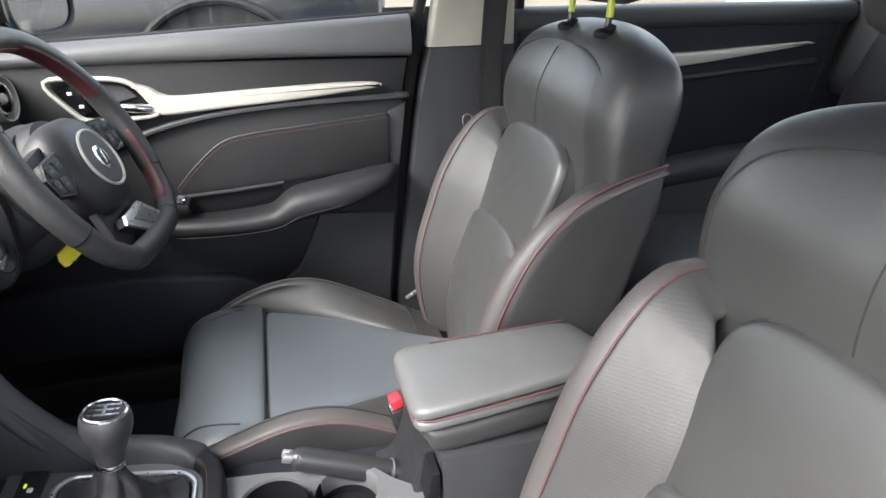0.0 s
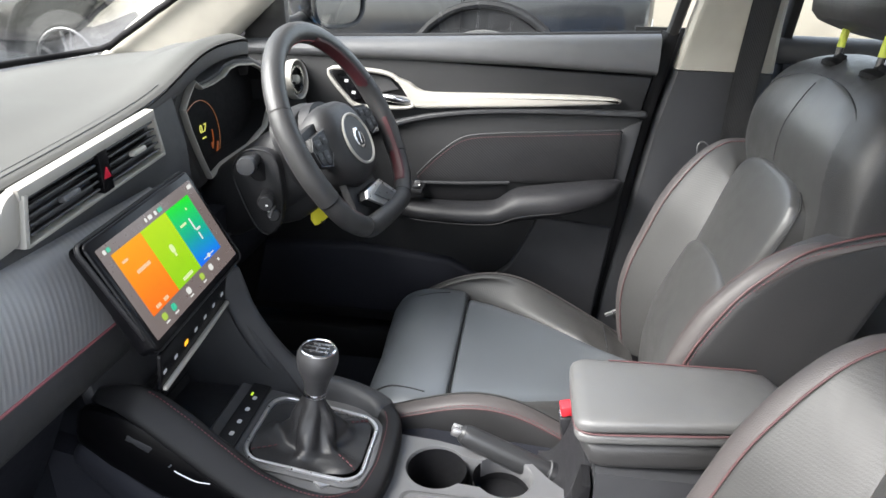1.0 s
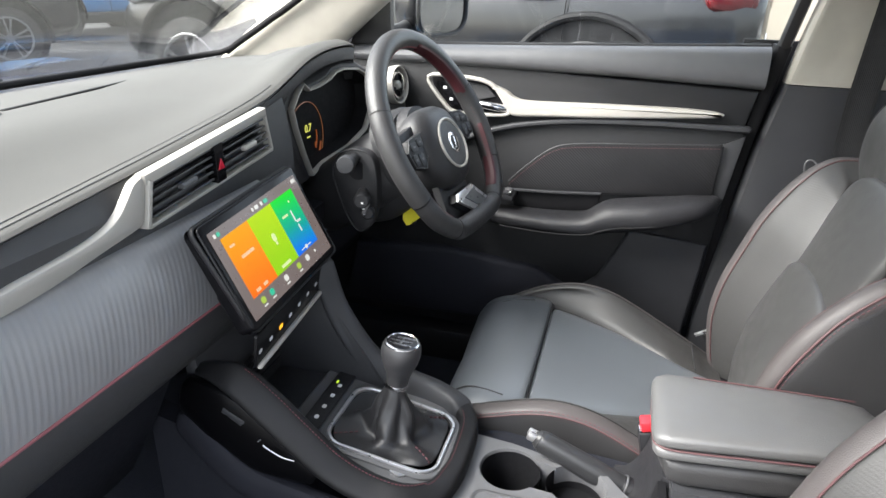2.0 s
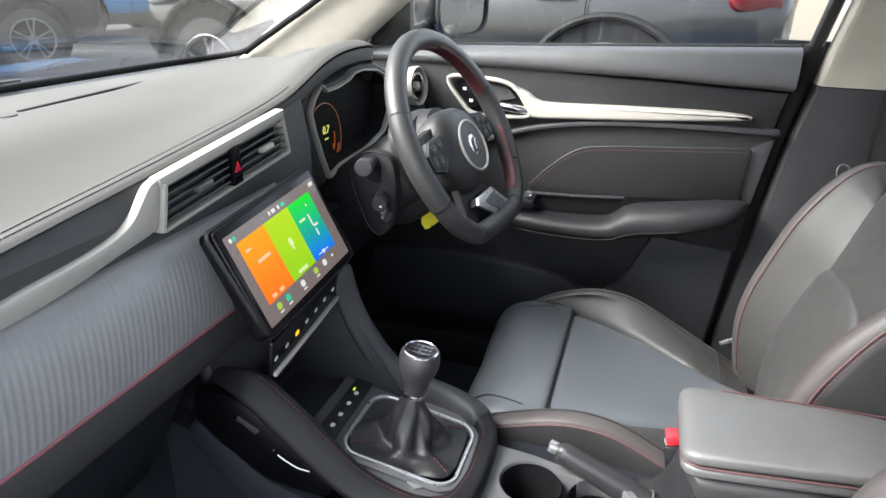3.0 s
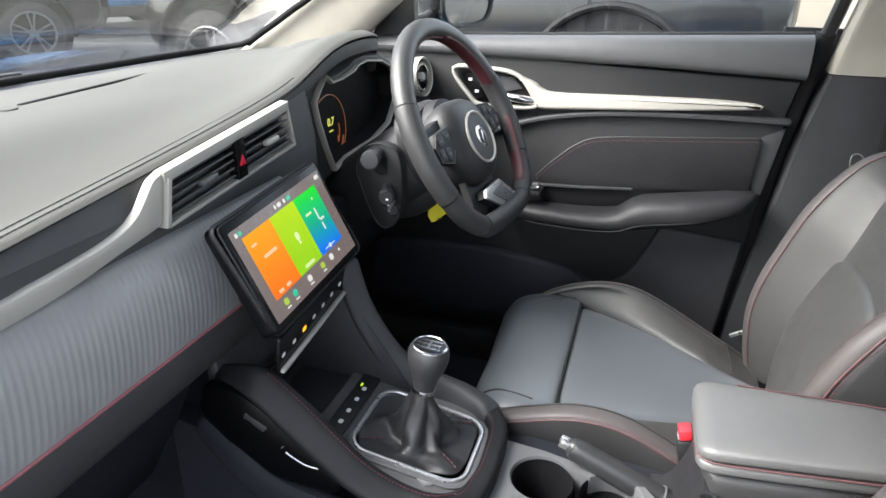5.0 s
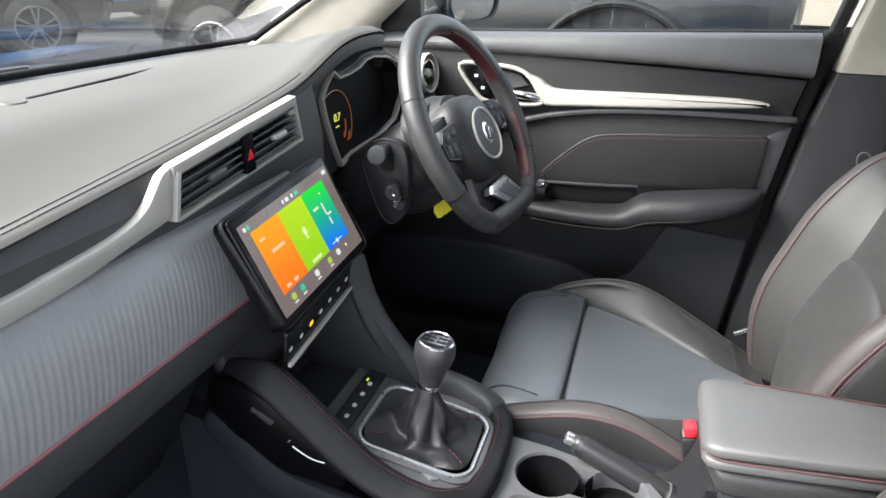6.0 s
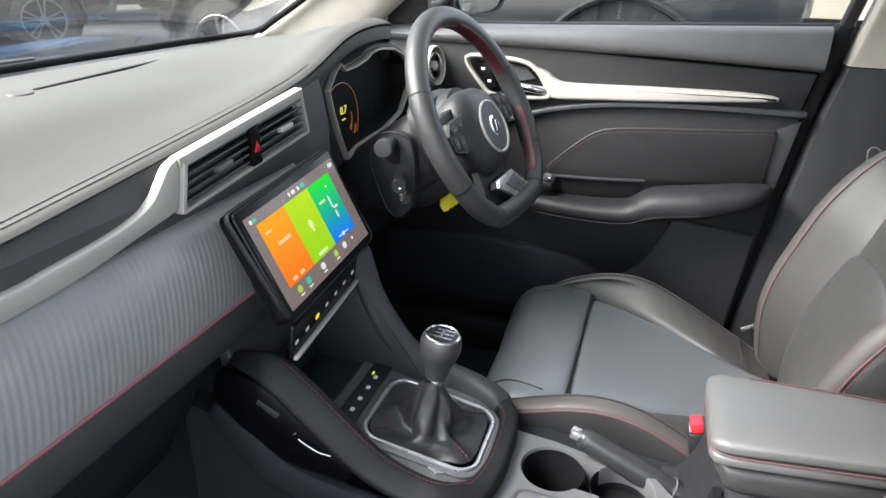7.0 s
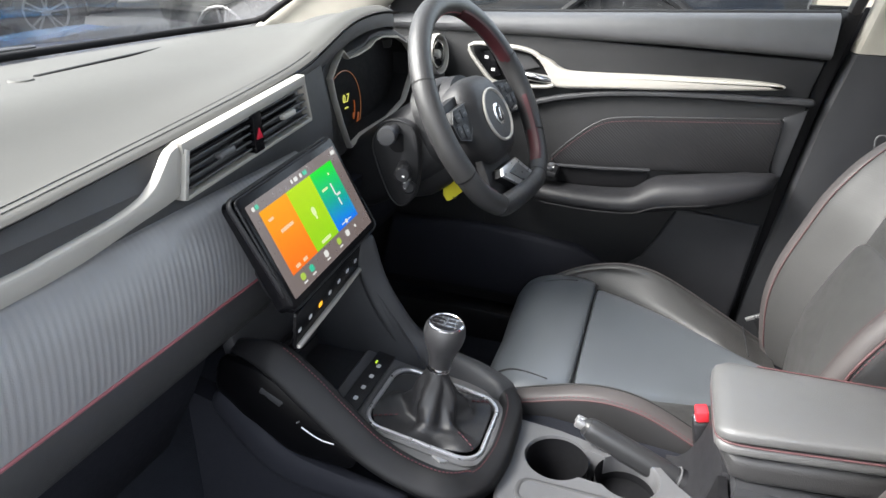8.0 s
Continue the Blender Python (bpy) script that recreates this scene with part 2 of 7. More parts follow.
def box(c, s, bev=0.003, turn=(0, 0, 0), seg=2):
    bm = bmesh.new()
    bmesh.ops.create_cube(bm, size=1)
    bmesh.ops.scale(bm, vec=s, verts=bm.verts)
    if bev:
        bmesh.ops.bevel(bm, geom=bm.edges[:], offset=min(bev, min(s) * 0.45), segments=seg, profile=0.5, affect="EDGES")
    bm.transform(pose(*c, *turn))
    return bm


def cyl(p0, p1, r0, r1=None, n=28, bev=0.0):
    r1 = r0 if r1 is None else r1
    p0, p1 = np.array(p0, float), np.array(p1, float)
    d = p1 - p0
    ln = np.linalg.norm(d)
    d = d / ln
    st = [(0, r0 - bev), (bev, r0), (ln - bev, r1), (ln, r1 - bev)] if bev else [(0, r0), (ln, r1)]
    return turned(p0, d, st, n)


def turned(p0, d, profile, n=28, cap=True):
    """A lathe shape: profile = (distance along d, radius)."""
    p0, d = np.array(p0, float), np.array(d, float) / np.linalg.norm(d)
    a = np.cross(d, (0, 0, 1) if abs(d[2]) < 0.9 else (1, 0, 0))
    a /= np.linalg.norm(a)
    b = np.cross(d, a)
    rings = [[p0 + d * h + r * (a * math.cos(2 * math.pi * i / n) + b * math.sin(2 * math.pi * i / n)) for i in range(n)] for h, r in profile]
    return loft(rings, cap=cap)


def plate(outline, origin, u, v, thick, bev=0.002, seg=2, bulge=0.0):
    """A slab: 2-D outline on origin + a*u + b*v, its face thick metres out along u x v."""
    o, u, v = Vector(origin), Vector(u).normalized(), Vector(v).normalized()
    w = u.cross(v)
    bm = bmesh.new()
    vs = [bm.verts.new(o + u * a + v * b) for a, b in outline]
    f = bm.faces.new(vs)
    r = bmesh.ops.extrude_face_region(bm, geom=[f])
    top = [g for g in r["geom"] if isinstance(g, bmesh.types.BMVert)]
    bmesh.ops.translate(bm, verts=top, vec=w * thick)
    if bev:
        ts = set(top)
        es = [e for e in bm.edges if e.verts[0] in ts and e.verts[1] in ts]
        bmesh.ops.bevel(bm, geom=es, offset=bev, segments=seg, profile=0.5, affect="EDGES")
    return bm


def round_rect(w, h, r, n=5, cx=0.0, cy=0.0):
    out = []
    for sx, sy, a0 in ((1, 1, 0), (-1, 1, 90), (-1, -1, 180), (1, -1, 270)):
        for i in range(n + 1):
            a = radians(a0 + 90 * i / n)
            out.append((cx + sx * (w / 2 - r) + r * math.cos(a), cy + sy * (h / 2 - r) + r * math.sin(a)))
    return out


def merge(bms):
    out = bmesh.new()
    for b in bms:
        me = bpy.data.meshes.new("tmp")
        b.to_mesh(me)
        b.free()
        out.from_mesh(me)
        bpy.data.meshes.remove(me)
    return out


def stitches(path, r=0.0008, dash=0.004, gap=0.0028, lift=(0, 0, 0)):
    """A row of thread dashes along a path, as one mesh."""
    path = [np.array(q, float) + np.array(lift, float) for q in path]
    seg = [np.linalg.norm(path[i + 1] - path[i]) for i in range(len(path) - 1)]
    total, cum = sum(seg), np.concatenate([[0], np.cumsum(seg)])
    arr = np.array(path)
    at = lambda s: np.array([np.interp(s, cum, arr[:, k]) for k in range(3)])
    bms, s = [], 0.0
    while s + dash < total:
        a, b = at(s), at(s + dash)
        if np.linalg.norm(b - a) > 1e-5:
            bms.append(tube([a, (a + b) / 2, b], r, 5, up=(0.21, 0.33, 0.92)))
        s += dash + gap
    return merge(bms)


def lettering(text, size, m, material, parent, name="lettering", depth=0.0006):
    cu = bpy.data.curves.new(name, "FONT")
    cu.body, cu.size, cu.extrude, cu.align_x, cu.align_y = text, size, depth, "CENTER", "CENTER"
    tmp = new("tmp_text", cu)
    me = bpy.data.meshes.new_from_object(tmp.evaluated_get(bpy.context.evaluated_depsgraph_get()))
    bpy.data.objects.remove(tmp)
    me.transform(m)
    me.materials.clear()
    me.materials.append(material)
    ob = new(name, me)
    ob.parent = parent
    ob.matrix_parent_inverse = BASE.get(parent.name, Matrix()).inverted()
    return ob


def frame_matrix(o, u, v):
    u, v = Vector(u).normalized(), Vector(v).normalized()
    w = u.cross(v).normalized()
    v = w.cross(u)
    m = Matrix((u, v, w)).transposed().to_4x4()
    m.translation = Vector(o)
    return m


X, Y, Z = Vector((1, 0, 0)), Vector((0, 1, 0)), Vector((0, 0, 1))
GROUND, FLOOR = 0.12, 0.34

# ---------------------------------------------------------------- the cabin shell
def sheet(fn, us, vs):
    return loft([[fn(u, v) for v in vs] for u in us], cap=False, closed_ring=False)


ground_bm = bmesh.new()
bmesh.ops.create_grid(ground_bm, x_segments=40, y_segments=40, size=400)
ground_bm.transform(Matrix.Translation((0, 0, GROUND)))
solid("ground", ground_bm, TARMAC, "grey tarmac of the yard under parked cars", "ground", kind="structure")

apron = box((17.0, -9.0, GROUND + 0.002), (26.0, 24.0, 0.008), 0.003)
solid("pavement", apron, YARD, "pale dusty concrete strip of the yard", "pavement", kind="structure")
floor_bm = box((0.0, -0.45, FLOOR - 0.03), (1.44, 2.5, 0.06), 0.01)
solid("floor", floor_bm, CARPET, "black carpeted car floor", "floor", kind="structure")
# raised toe board in front of the pedals and foot wells
toe = loft([[(x, 0.42, 0.34), (x, 0.62, 0.48), (x, 0.68, 0.96), (x, 0.74, 0.96), (x, 0.74, 0.3), (x, 0.42, 0.3)] for x in (-0.72, 0.72)])
solid("bulkhead", toe, CARPET, "black carpeted toe board and bulkhead", "bulkhead", kind="structure", angle=20)
for sx, nm in ((0.73, "sill_trim"), (-0.73, "sill_trim")):
    solid(nm, box((sx, -0.5, FLOOR + 0.02), (0.09, 2.3, 0.12), 0.02), PLASTIC, "black plastic door sill trim", "trim", kind="structure")

roof = sheet(lambda u, v: (u, v, 1.50 - 0.10 * (abs(u) / 0.6) ** 3 - 0.05 * max(0, (v + 0.3)) ** 2 - 0.03 * max(0, -v - 1.0)),
             np.linspace(-0.6, 0.6, 13), np.linspace(-1.75, -0.02, 14))
bmesh.ops.solidify(roof, geom=roof.faces[:], thickness=0.03)
solid("ceiling", roof, LINER, "pale cloth headlining", "ceiling", kind="structure")
skin = sheet(lambda u, v: (u, v, 1.545 - 0.10 * (abs(u) / 0.6) ** 3 - 0.05 * max(0, (v + 0.3)) ** 2 - 0.03 * max(0, -v - 1.0)),
             np.linspace(-0.63, 0.63, 13), np.linspace(-1.8, 0.0, 14))
bmesh.ops.solidify(skin, geom=skin.faces[:], thickness=0.012)
solid("roof_skin", skin, BLUE, "blue painted car roof", "roof", kind="structure")


def pillar(name, path, ab, label, material=BEIGE, up=(0, 1, 0)):
    return solid(name, sweep(crs(path, 6), ab, up, 18, 3.2, round_ends=False), material, label, "pillar trim", kind="structure")


for s, nm in ((1, "a_pillar_right"), (-1, "a_pillar_left")):
    pillar(nm, [(s * 0.735, 0.615, 0.97), (s * 0.727, 0.535, 1.05), (s * 0.692, 0.325, 1.205), (s * 0.622, 0.03, 1.405)],
           [(0.100, 0.045), (0.086, 0.045), (0.066, 0.04), (0.050, 0.04)], "beige windscreen pillar trim", up=(s, 0, 0.2))
for s in (1, -1):
    solid("roof_rail", sweep(crs([(s * 0.61, 0.05, 1.41), (s * 0.605, -0.6, 1.45), (s * 0.6, -1.2, 1.43), (s * 0.62, -1.78, 1.30)], 6), (0.04, 0.035), Z, 14, 3),
          BEIGE, "beige roof side rail trim", "pillar trim", kind="structure")
    solid("c_pillar", sweep(crs([(s * 0.70, -1.62, 0.95), (s * 0.69, -1.66, 1.12), (s * 0.62, -1.74, 1.34)], 6), (0.07, 0.1), X, 14, 3),
          GREYP, "charcoal rear pillar trim", "pillar trim", kind="structure")
solid("header_rail", sweep(crs([(-0.62, 0.03, 1.42), (-0.3, 0.03, 1.46), (0, 0.03, 1.47), (0.3, 0.03, 1.46), (0.62, 0.03, 1.42)], 5), (0.05, 0.02), Z, 14, 3),
      LINER, "pale windscreen header trim", "trim", kind="structure")

for s in (1, -1):
    solid("windscreen_gasket", tube(crs([(s * 0.672, 0.640, 1.058), (s * 0.668, 0.602, 1.082), (s * 0.664, 0.556, 1.109), (s * 0.660, 0.510, 1.137), (s * 0.655, 0.465, 1.163), (s * 0.62, 0.25, 1.295), (s * 0.575, 0.04, 1.43)], 5), 0.007, 10, up=X), DARK, "black rubber seal down the windscreen edge", "seal", kind="structure")

# B-pillars: dark lower trim, beige upper trim
for s, nm in ((1, "b_pillar_right"), (-1, "b_pillar_left")):
    low = [(-0.440, 0.40), (-0.452, 0.552), (-0.508, 0.926), (-0.536, 1.056), (-0.72, 1.056), (-0.72, 0.40)]
    upp = [(-0.536, 1.058), (-0.549, 1.146), (-0.60, 1.43), (-0.70, 1.43), (-0.712, 1.146), (-0.72, 1.058)]
    lean = lambda z: s * (0.735 - 0.10 * max(0, (z - 1.0)) / 0.45)
    for nme, poly, m, lab in (("pillar_lower_trim", low, GREYP, "charcoal plastic lower pillar trim"), ("pillar_upper_trim", upp, BEIGE, "beige upper pillar trim")):
        rings = []
        cy, cz = sum(p[0] for p in poly) / len(poly), sum(p[1] for p in poly) / len(poly)
        for dx, sh in ((0.05, 0.0), (0.012, 0.0), (0.004, 0.006), (0.0, 0.016)):
            rings.append([(lean(z) + s * dx - s * 0.02, y + (cy - y) * sh * 8 / 1.0 if dx < 0.01 else y, z) for y, z in poly])
        solid(nme, loft(rings), m, lab, "pillar trim", kind="structure", angle=30)

strap = loft([[(0.688 - 0.09 * max(0, z - 1.02) / 0.43 + dx, -0.638 + dy, z) for dx, dy in ((0, 0), (0, -0.048), (0.002, -0.048), (0.002, 0))] for z in np.linspace(0.46, 1.40, 14)])
belt = thing("seat_belt", (0.69, -0.66, 0.46), "black seat belt webbing hanging down the pillar", "seat belt")
part("webbing", strap, WEB, belt)
for dy in (-0.003, -0.045):
    part("webbing_edge", tube([(0.6875 - 0.09 * max(0, z - 1.02) / 0.43, -0.638 + dy, z) for z in np.linspace(0.46, 1.40, 14)], 0.0014, 6, up=X), RUBBER, belt)
part("guide_loop", box((0.604, -0.662, 1.385), (0.016, 0.066, 0.03), 0.005, (0, 12, 0)), PLASTIC, belt, "black belt guide")

for s in (1, -1):
    solid("quarter_trim", plate([(s * a, b) for a, b in [(-0.98, 0.45), (-0.98, 1.02), (-1.25, 1.06), (-1.85, 1.08), (-1.85, 0.45)]][::-s], (s * 0.785, 0, 0), (0, s, 0), Z, -0.05, 0.004), PLASTIC, "black plastic rear side trim", "trim", kind="structure")

# outer body of the car, seen through the windscreen and from outside
bonnet = sheet(lambda u, v: (u * (1 - 0.04 * v), 0.88 + 1.00 * v, 1.047 - 0.115 * v - 0.16 * v ** 2 + 0.07 * v ** 3 - 0.006 * abs(u / 0.7) ** 3 + 0.012 * math.exp(-((abs(u) - 0.42) / 0.05) ** 2)),
               np.linspace(-0.66, 0.66, 29), np.linspace(0, 1, 15))
bmesh.ops.solidify(bonnet, geom=bonnet.faces[:], thickness=0.02)
solid("bonnet", bonnet, BLUE, "blue painted bonnet seen through the windscreen", "bonnet", kind="structure")
cowl = sheet(lambda u, v: (u, 0.69 + 0.19 * v, 1.012 + 0.026 * v - 0.008 * math.sin(v * 3.14) - 0.012 * (u / 0.7) ** 2), np.linspace(-0.74, 0.74, 15), np.linspace(0, 1, 8))
bmesh.ops.solidify(cowl, geom=cowl.faces[:], thickness=0.02)
solid("cowl_panel", cowl, COWL, "black plastic cowl below the windscreen", "cowl", kind="structure")
wiper = thing("wiper", (0.0, 0.80, 1.03), "black wiper arm and blade resting on the windscreen base", "wiper")
part("blade", sweep(crs([(-0.60, 0.80, 1.030), (-0.25, 0.79, 1.036), (0.05, 0.795, 1.034)], 6), (0.006, 0.01), Z, 8), RUBBER, wiper)
part("arm", sweep(crs([(-0.25, 0.79, 1.044), (0.0, 0.81, 1.042), (0.25, 0.835, 1.036)], 6), (0.008, 0.006), Z, 8), CLADDING, wiper)
def arch_cut(y0, r, lo=0.30, n=12):
    """Lower edge of a wing over a wheel centred at y0, from rear to front."""
    return [(y0 + r * math.cos(a), 0.46 + r * math.sin(a)) for a in np.linspace(math.pi + 0.4, -0.4, n)]


WB_F, WB_R = 1.32, -1.27
front_wing = arch_cut(WB_F, 0.36) + [(1.92, 0.36), (1.98, 0.62), (1.90, 0.80), (1.40, 0.86), (0.95, 0.90), (0.52, 0.92), (0.52, 0.32)]
for s in (1, -1):
    wing = plate([(s * a, b) for a, b in front_wing][::s], (s * 0.80, 0, 0), (0, s, 0), Z, 0.07, 0.03, 3)
    solid("front_wing", wing, BLUE, "blue painted front wing", "body panel", kind="structure")
    rear = [(-0.73, 0.32)] + [(-0.73, 1.09), (-1.75, 1.09), (-2.08, 1.0), (-2.12, 0.40)] + arch_cut(WB_R, 0.36)[::1]
    solid("rear_quarter", plate([(s * a, b) for a, b in rear][::-s], (s * 0.80, 0, 0), (0, s, 0), Z, 0.07, 0.03, 3), BLUE, "blue painted rear body side", "body panel", kind="structure")
solid("trim_kick", box((0.752, 0.535, 0.585), (0.03, 0.20, 0.42), 0.006), FOOT, "black kick panel beside the driver's footwell", "trim", kind="structure")
solid("door_skin", plate([(-0.72, 0.32), (0.51, 0.32), (0.51, 1.03), (-0.72, 1.085)], (0.80, 0, 0), Y, Z, 0.07, 0.03, 3), BLUE, "blue painted driver's door skin", "body panel", kind="structure")
front = loft([[(x * k, y, z) for x in np.linspace(-0.80, 0.80, 9)] + [(x * k, y - 0.1, z) for x in np.linspace(0.80, -0.80, 9)] for y, z, k in ((1.90, 0.30, 0.98), (2.02, 0.42, 1.0), (2.04, 0.62, 1.0), (1.98, 0.76, 0.99), (1.86, 0.86, 0.98))])
solid("front_bumper", front, BLUE, "blue painted car nose", "body panel", kind="structure")
tail = sheet(lambda u, v: (u, -1.86 - 0.2 * (1 - v), 0.35 + 0.70 * v), np.linspace(-0.8, 0.8, 5), np.linspace(0, 1, 4))
bmesh.ops.solidify(tail, geom=tail.faces[:], thickness=0.03)
solid("tailgate", tail, BLUE, "blue painted tailgate", "tailgate", kind="structure")


def pane(name, corners, label, thick=0.004, nu=10, nv=6, bow=0.0, material=GLASS):
    a, b, c, d = (np.array(q, float) for q in corners)
    nrm = np.cross(b - a, d - a)
    nrm /= np.linalg.norm(nrm)
    bm = sheet(lambda u, v: (a * (1 - u) + b * u) * (1 - v) + (d * (1 - u) + c * u) * v + nrm * bow * 4 * u * (1 - u), np.linspace(0, 1, nu), np.linspace(0, 1, nv))
    bmesh.ops.solidify(bm, geom=bm.faces[:], thickness=thick)
    ob = solid(name, bm, material, label, "window", kind="structure")
    ob.visible_shadow = False
    return ob


pane("windscreen", [(-0.76, 0.755, 1.015), (0.76, 0.755, 1.015), (0.60, 0.04, 1.46), (-0.60, 0.04, 1.46)], "laminated windscreen, tinted to dim the bright yard behind it", bow=-0.045, material=SCREENTINT)
pane("rear_window", [(-0.62, -1.86, 1.05), (0.62, -1.86, 1.05), (0.55, -1.76, 1.38), (-0.55, -1.76, 1.38)], "rear window glass")
# black band along the foot of the windscreen
frit = sweep([(x, 0.722 + 0.026 * (1 - (x / 0.75) ** 2), 1.0425) for x in np.linspace(-0.74, 0.60, 23)] + [(0.645, 0.713, 1.045), (0.668, 0.685, 1.050), (0.674, 0.655, 1.056), (0.672, 0.630, 1.065)], (0.009, 0.0065), Z, 12, 2.4)
solid("windscreen_seal", frit, DARK, "black band along the windscreen foot", "seal", kind="structure")

# ---------------------------------------------------------------- dashboard
dash = thing("dashboard", (0, 0.35, 0.9), "black and grey soft-touch dashboard with carbon-look panel and silver trim", "dashboard")
LIPY = [(-0.78, 0.238), (-0.35, 0.242), (-0.15, 0.248), (0.10, 0.250), (0.18, 0.249), (0.28, 0.246), (0.45, 0.248), (0.53, 0.26), (0.57, 0.30), (0.62, 0.34), (0.78, 0.35)]
LIPZ = [(-0.78, 1.004), (-0.314, 1.011), (-0.26, 1.016), (-0.195, 1.021), (-0.117, 1.028), (-0.019, 1.038), (0.079, 1.049), (0.167, 1.062), (0.22, 1.077), (0.272, 1.097), (0.33, 1.110), (0.40, 1.115), (0.47, 1.113), (0.522, 1.106), (0.534, 1.098), (0.541, 1.060), (0.60, 1.042), (0.78, 1.035)]
HOOD = [(-0.78, 0), (0.12, 0), (0.24, 1), (0.52, 1), (0.58, 0), (0.78, 0)]


def dash_ring(x):
    yl, zl, h = soft(LIPY, x), soft(LIPZ, x, 0.03 if x < 0.47 else 0.006), soft(HOOD, x)
    zm = 1.058 + 0.5 * max(0.0, zl - 1.058)
    drop = 0.026 + 0.012 * h
    top = crs([(0.70 + 0.02 * (1 - (x / 0.75) ** 2), 1.036), (0.60, 1.05 + 0.12 * (zm - 1.058)), (0.50, 1.058 + 0.5 * (zm - 1.058)), (0.40, zm), ((yl + 0.40) / 2, zm * 0.4 + zl * 0.6), (yl + 0.030, zl + 0.004),
               (yl + 0.009, zl + 0.0015), (yl + 0.002, zl - 0.0015), (yl + 0.001, zl - 0.0045), (yl + 0.02, zl - 0.008), (yl + 0.10, zl - 0.012)], 4)
    back = [(0.5, 0.98), (0.70, 0.98)]
    return [(x, y, z) for y, z in [tuple(q) for q in top] + back]


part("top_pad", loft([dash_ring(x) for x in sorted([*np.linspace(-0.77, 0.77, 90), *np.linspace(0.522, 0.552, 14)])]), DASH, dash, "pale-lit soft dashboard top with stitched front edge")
for off, nm in ((0.011, "seam"), (0.020, "seam")):
    path = []
    for x in np.linspace(-0.77, 0.20, 60):
        path.append((x, soft(LIPY, x) + off, soft(LIPZ, x) + 0.0024 + 0.06 * (off - 0.011)))
    part(nm, stitches(path, 0.0006, 0.006, 0.001), LIP, dash)


def lip_ring(x):
    yl, zl, h = soft(LIPY, x), soft(LIPZ, x, 0.03 if x < 0.47 else 0.006), soft(HOOD, x)
    drop = 0.012 + 0.015 * h
    q = crs([(yl + 0.05, zl - 0.0105), (yl + 0.006, zl - 0.0085), (yl + 0.001, zl - 0.0095), (yl + 0.001, zl - drop), (yl + 0.006, zl - drop - 0.003), (yl + 0.03, zl - drop - 0.004), (yl + 0.10, zl - drop - 0.006)], 4)
    return [(x, a, b) for a, b in q]


part("hood_lip", loft([lip_ring(x) for x in sorted([*np.linspace(0.13, 0.60, 50), *np.linspace(0.523, 0.553, 14)])]), LIP, dash, "dark rolled edge of the instrument hood")


def face_ring(x):
    yl, zl, h = soft(LIPY, x), soft(LIPZ, x), soft([(0.222, 0), (0.268, 1), (0.62, 1), (0.66, 0)], x, 0.008)
    d = 0.10 * h
    return [(x, yl + 0.003 + d, zl - 0.0065 - 0.022 * h), (x, 0.236 + d, 0.992), (x, 0.2345 + d, 0.94), (x, 0.215 + d * 0.6, 0.845), (x, 0.24, 0.80), (x, 0.36, 0.78), (x, 0.5, 0.80), (x, 0.5, 0.98)]


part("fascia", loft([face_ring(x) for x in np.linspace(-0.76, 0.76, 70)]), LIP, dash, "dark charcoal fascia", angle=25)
# carbon-look pad on the passenger side
def carbon_ring(x):
    f = 0.012 * (x + 0.4)
    return [tuple(q) for q in crs([(x, 0.240, 0.960), (x, 0.2285, 0.9545), (x, 0.2165, 0.940), (x, 0.2070, 0.919), (x, 0.2005, 0.896), (x, 0.1970, 0.875), (x, 0.1962, 0.8625 - f), (x, 0.1968, 0.857 - f), (x, 0.204, 0.853 - f)], 4)] + [(x, 0.25, 0.853), (x, 0.25, 0.955)]


part("carbon_pad", loft([carbon_ring(x) for x in np.linspace(-0.76, 0.10, 60)]), CARBON, dash, "grey carbon-look textured padded panel")
part("red_stitching", tube([(x, 0.1965, 0.8560 - 0.012 * (x + 0.4)) for x in np.linspace(-0.76, -0.04, 40)], 0.0020, 8), PINKSEAM, dash, "red stitched seam along the panel")
part("lower_roll", loft([[(x, a, b - 0.012 * (x + 0.4)) for a, b in ((0.203, 0.8555), (0.1978, 0.8545), (0.1966, 0.850), (0.1972, 0.838), (0.2000, 0.822), (0.2060, 0.806), (0.2160, 0.793), (0.230, 0.786), (0.25, 0.80), (0.25, 0.852))] for x in np.linspace(-0.76, -0.030, 26)]), LIP, dash, "charcoal padded roll below the seam")
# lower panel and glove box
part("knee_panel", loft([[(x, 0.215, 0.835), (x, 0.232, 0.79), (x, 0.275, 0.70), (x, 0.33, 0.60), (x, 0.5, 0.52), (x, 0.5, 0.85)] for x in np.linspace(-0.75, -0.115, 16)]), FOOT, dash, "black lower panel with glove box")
part("glove_box_edge", tube([(x, 0.228 - 0.0 * x, 0.806 + 0.03 * (x + 0.3)) for x in np.linspace(-0.40, -0.262, 8)], 0.0016, 6), GREYP, dash, "thin grip edge of the glove box")
part("knee_panel", loft([[(x, 0.235, 0.86), (x, 0.245, 0.80), (x, 0.29, 0.70), (x, 0.35, 0.62), (x, 0.5, 0.55), (x, 0.5, 0.85)] for x in np.linspace(0.12, 0.72, 14)]), FOOT, dash, "black panel under the steering column")
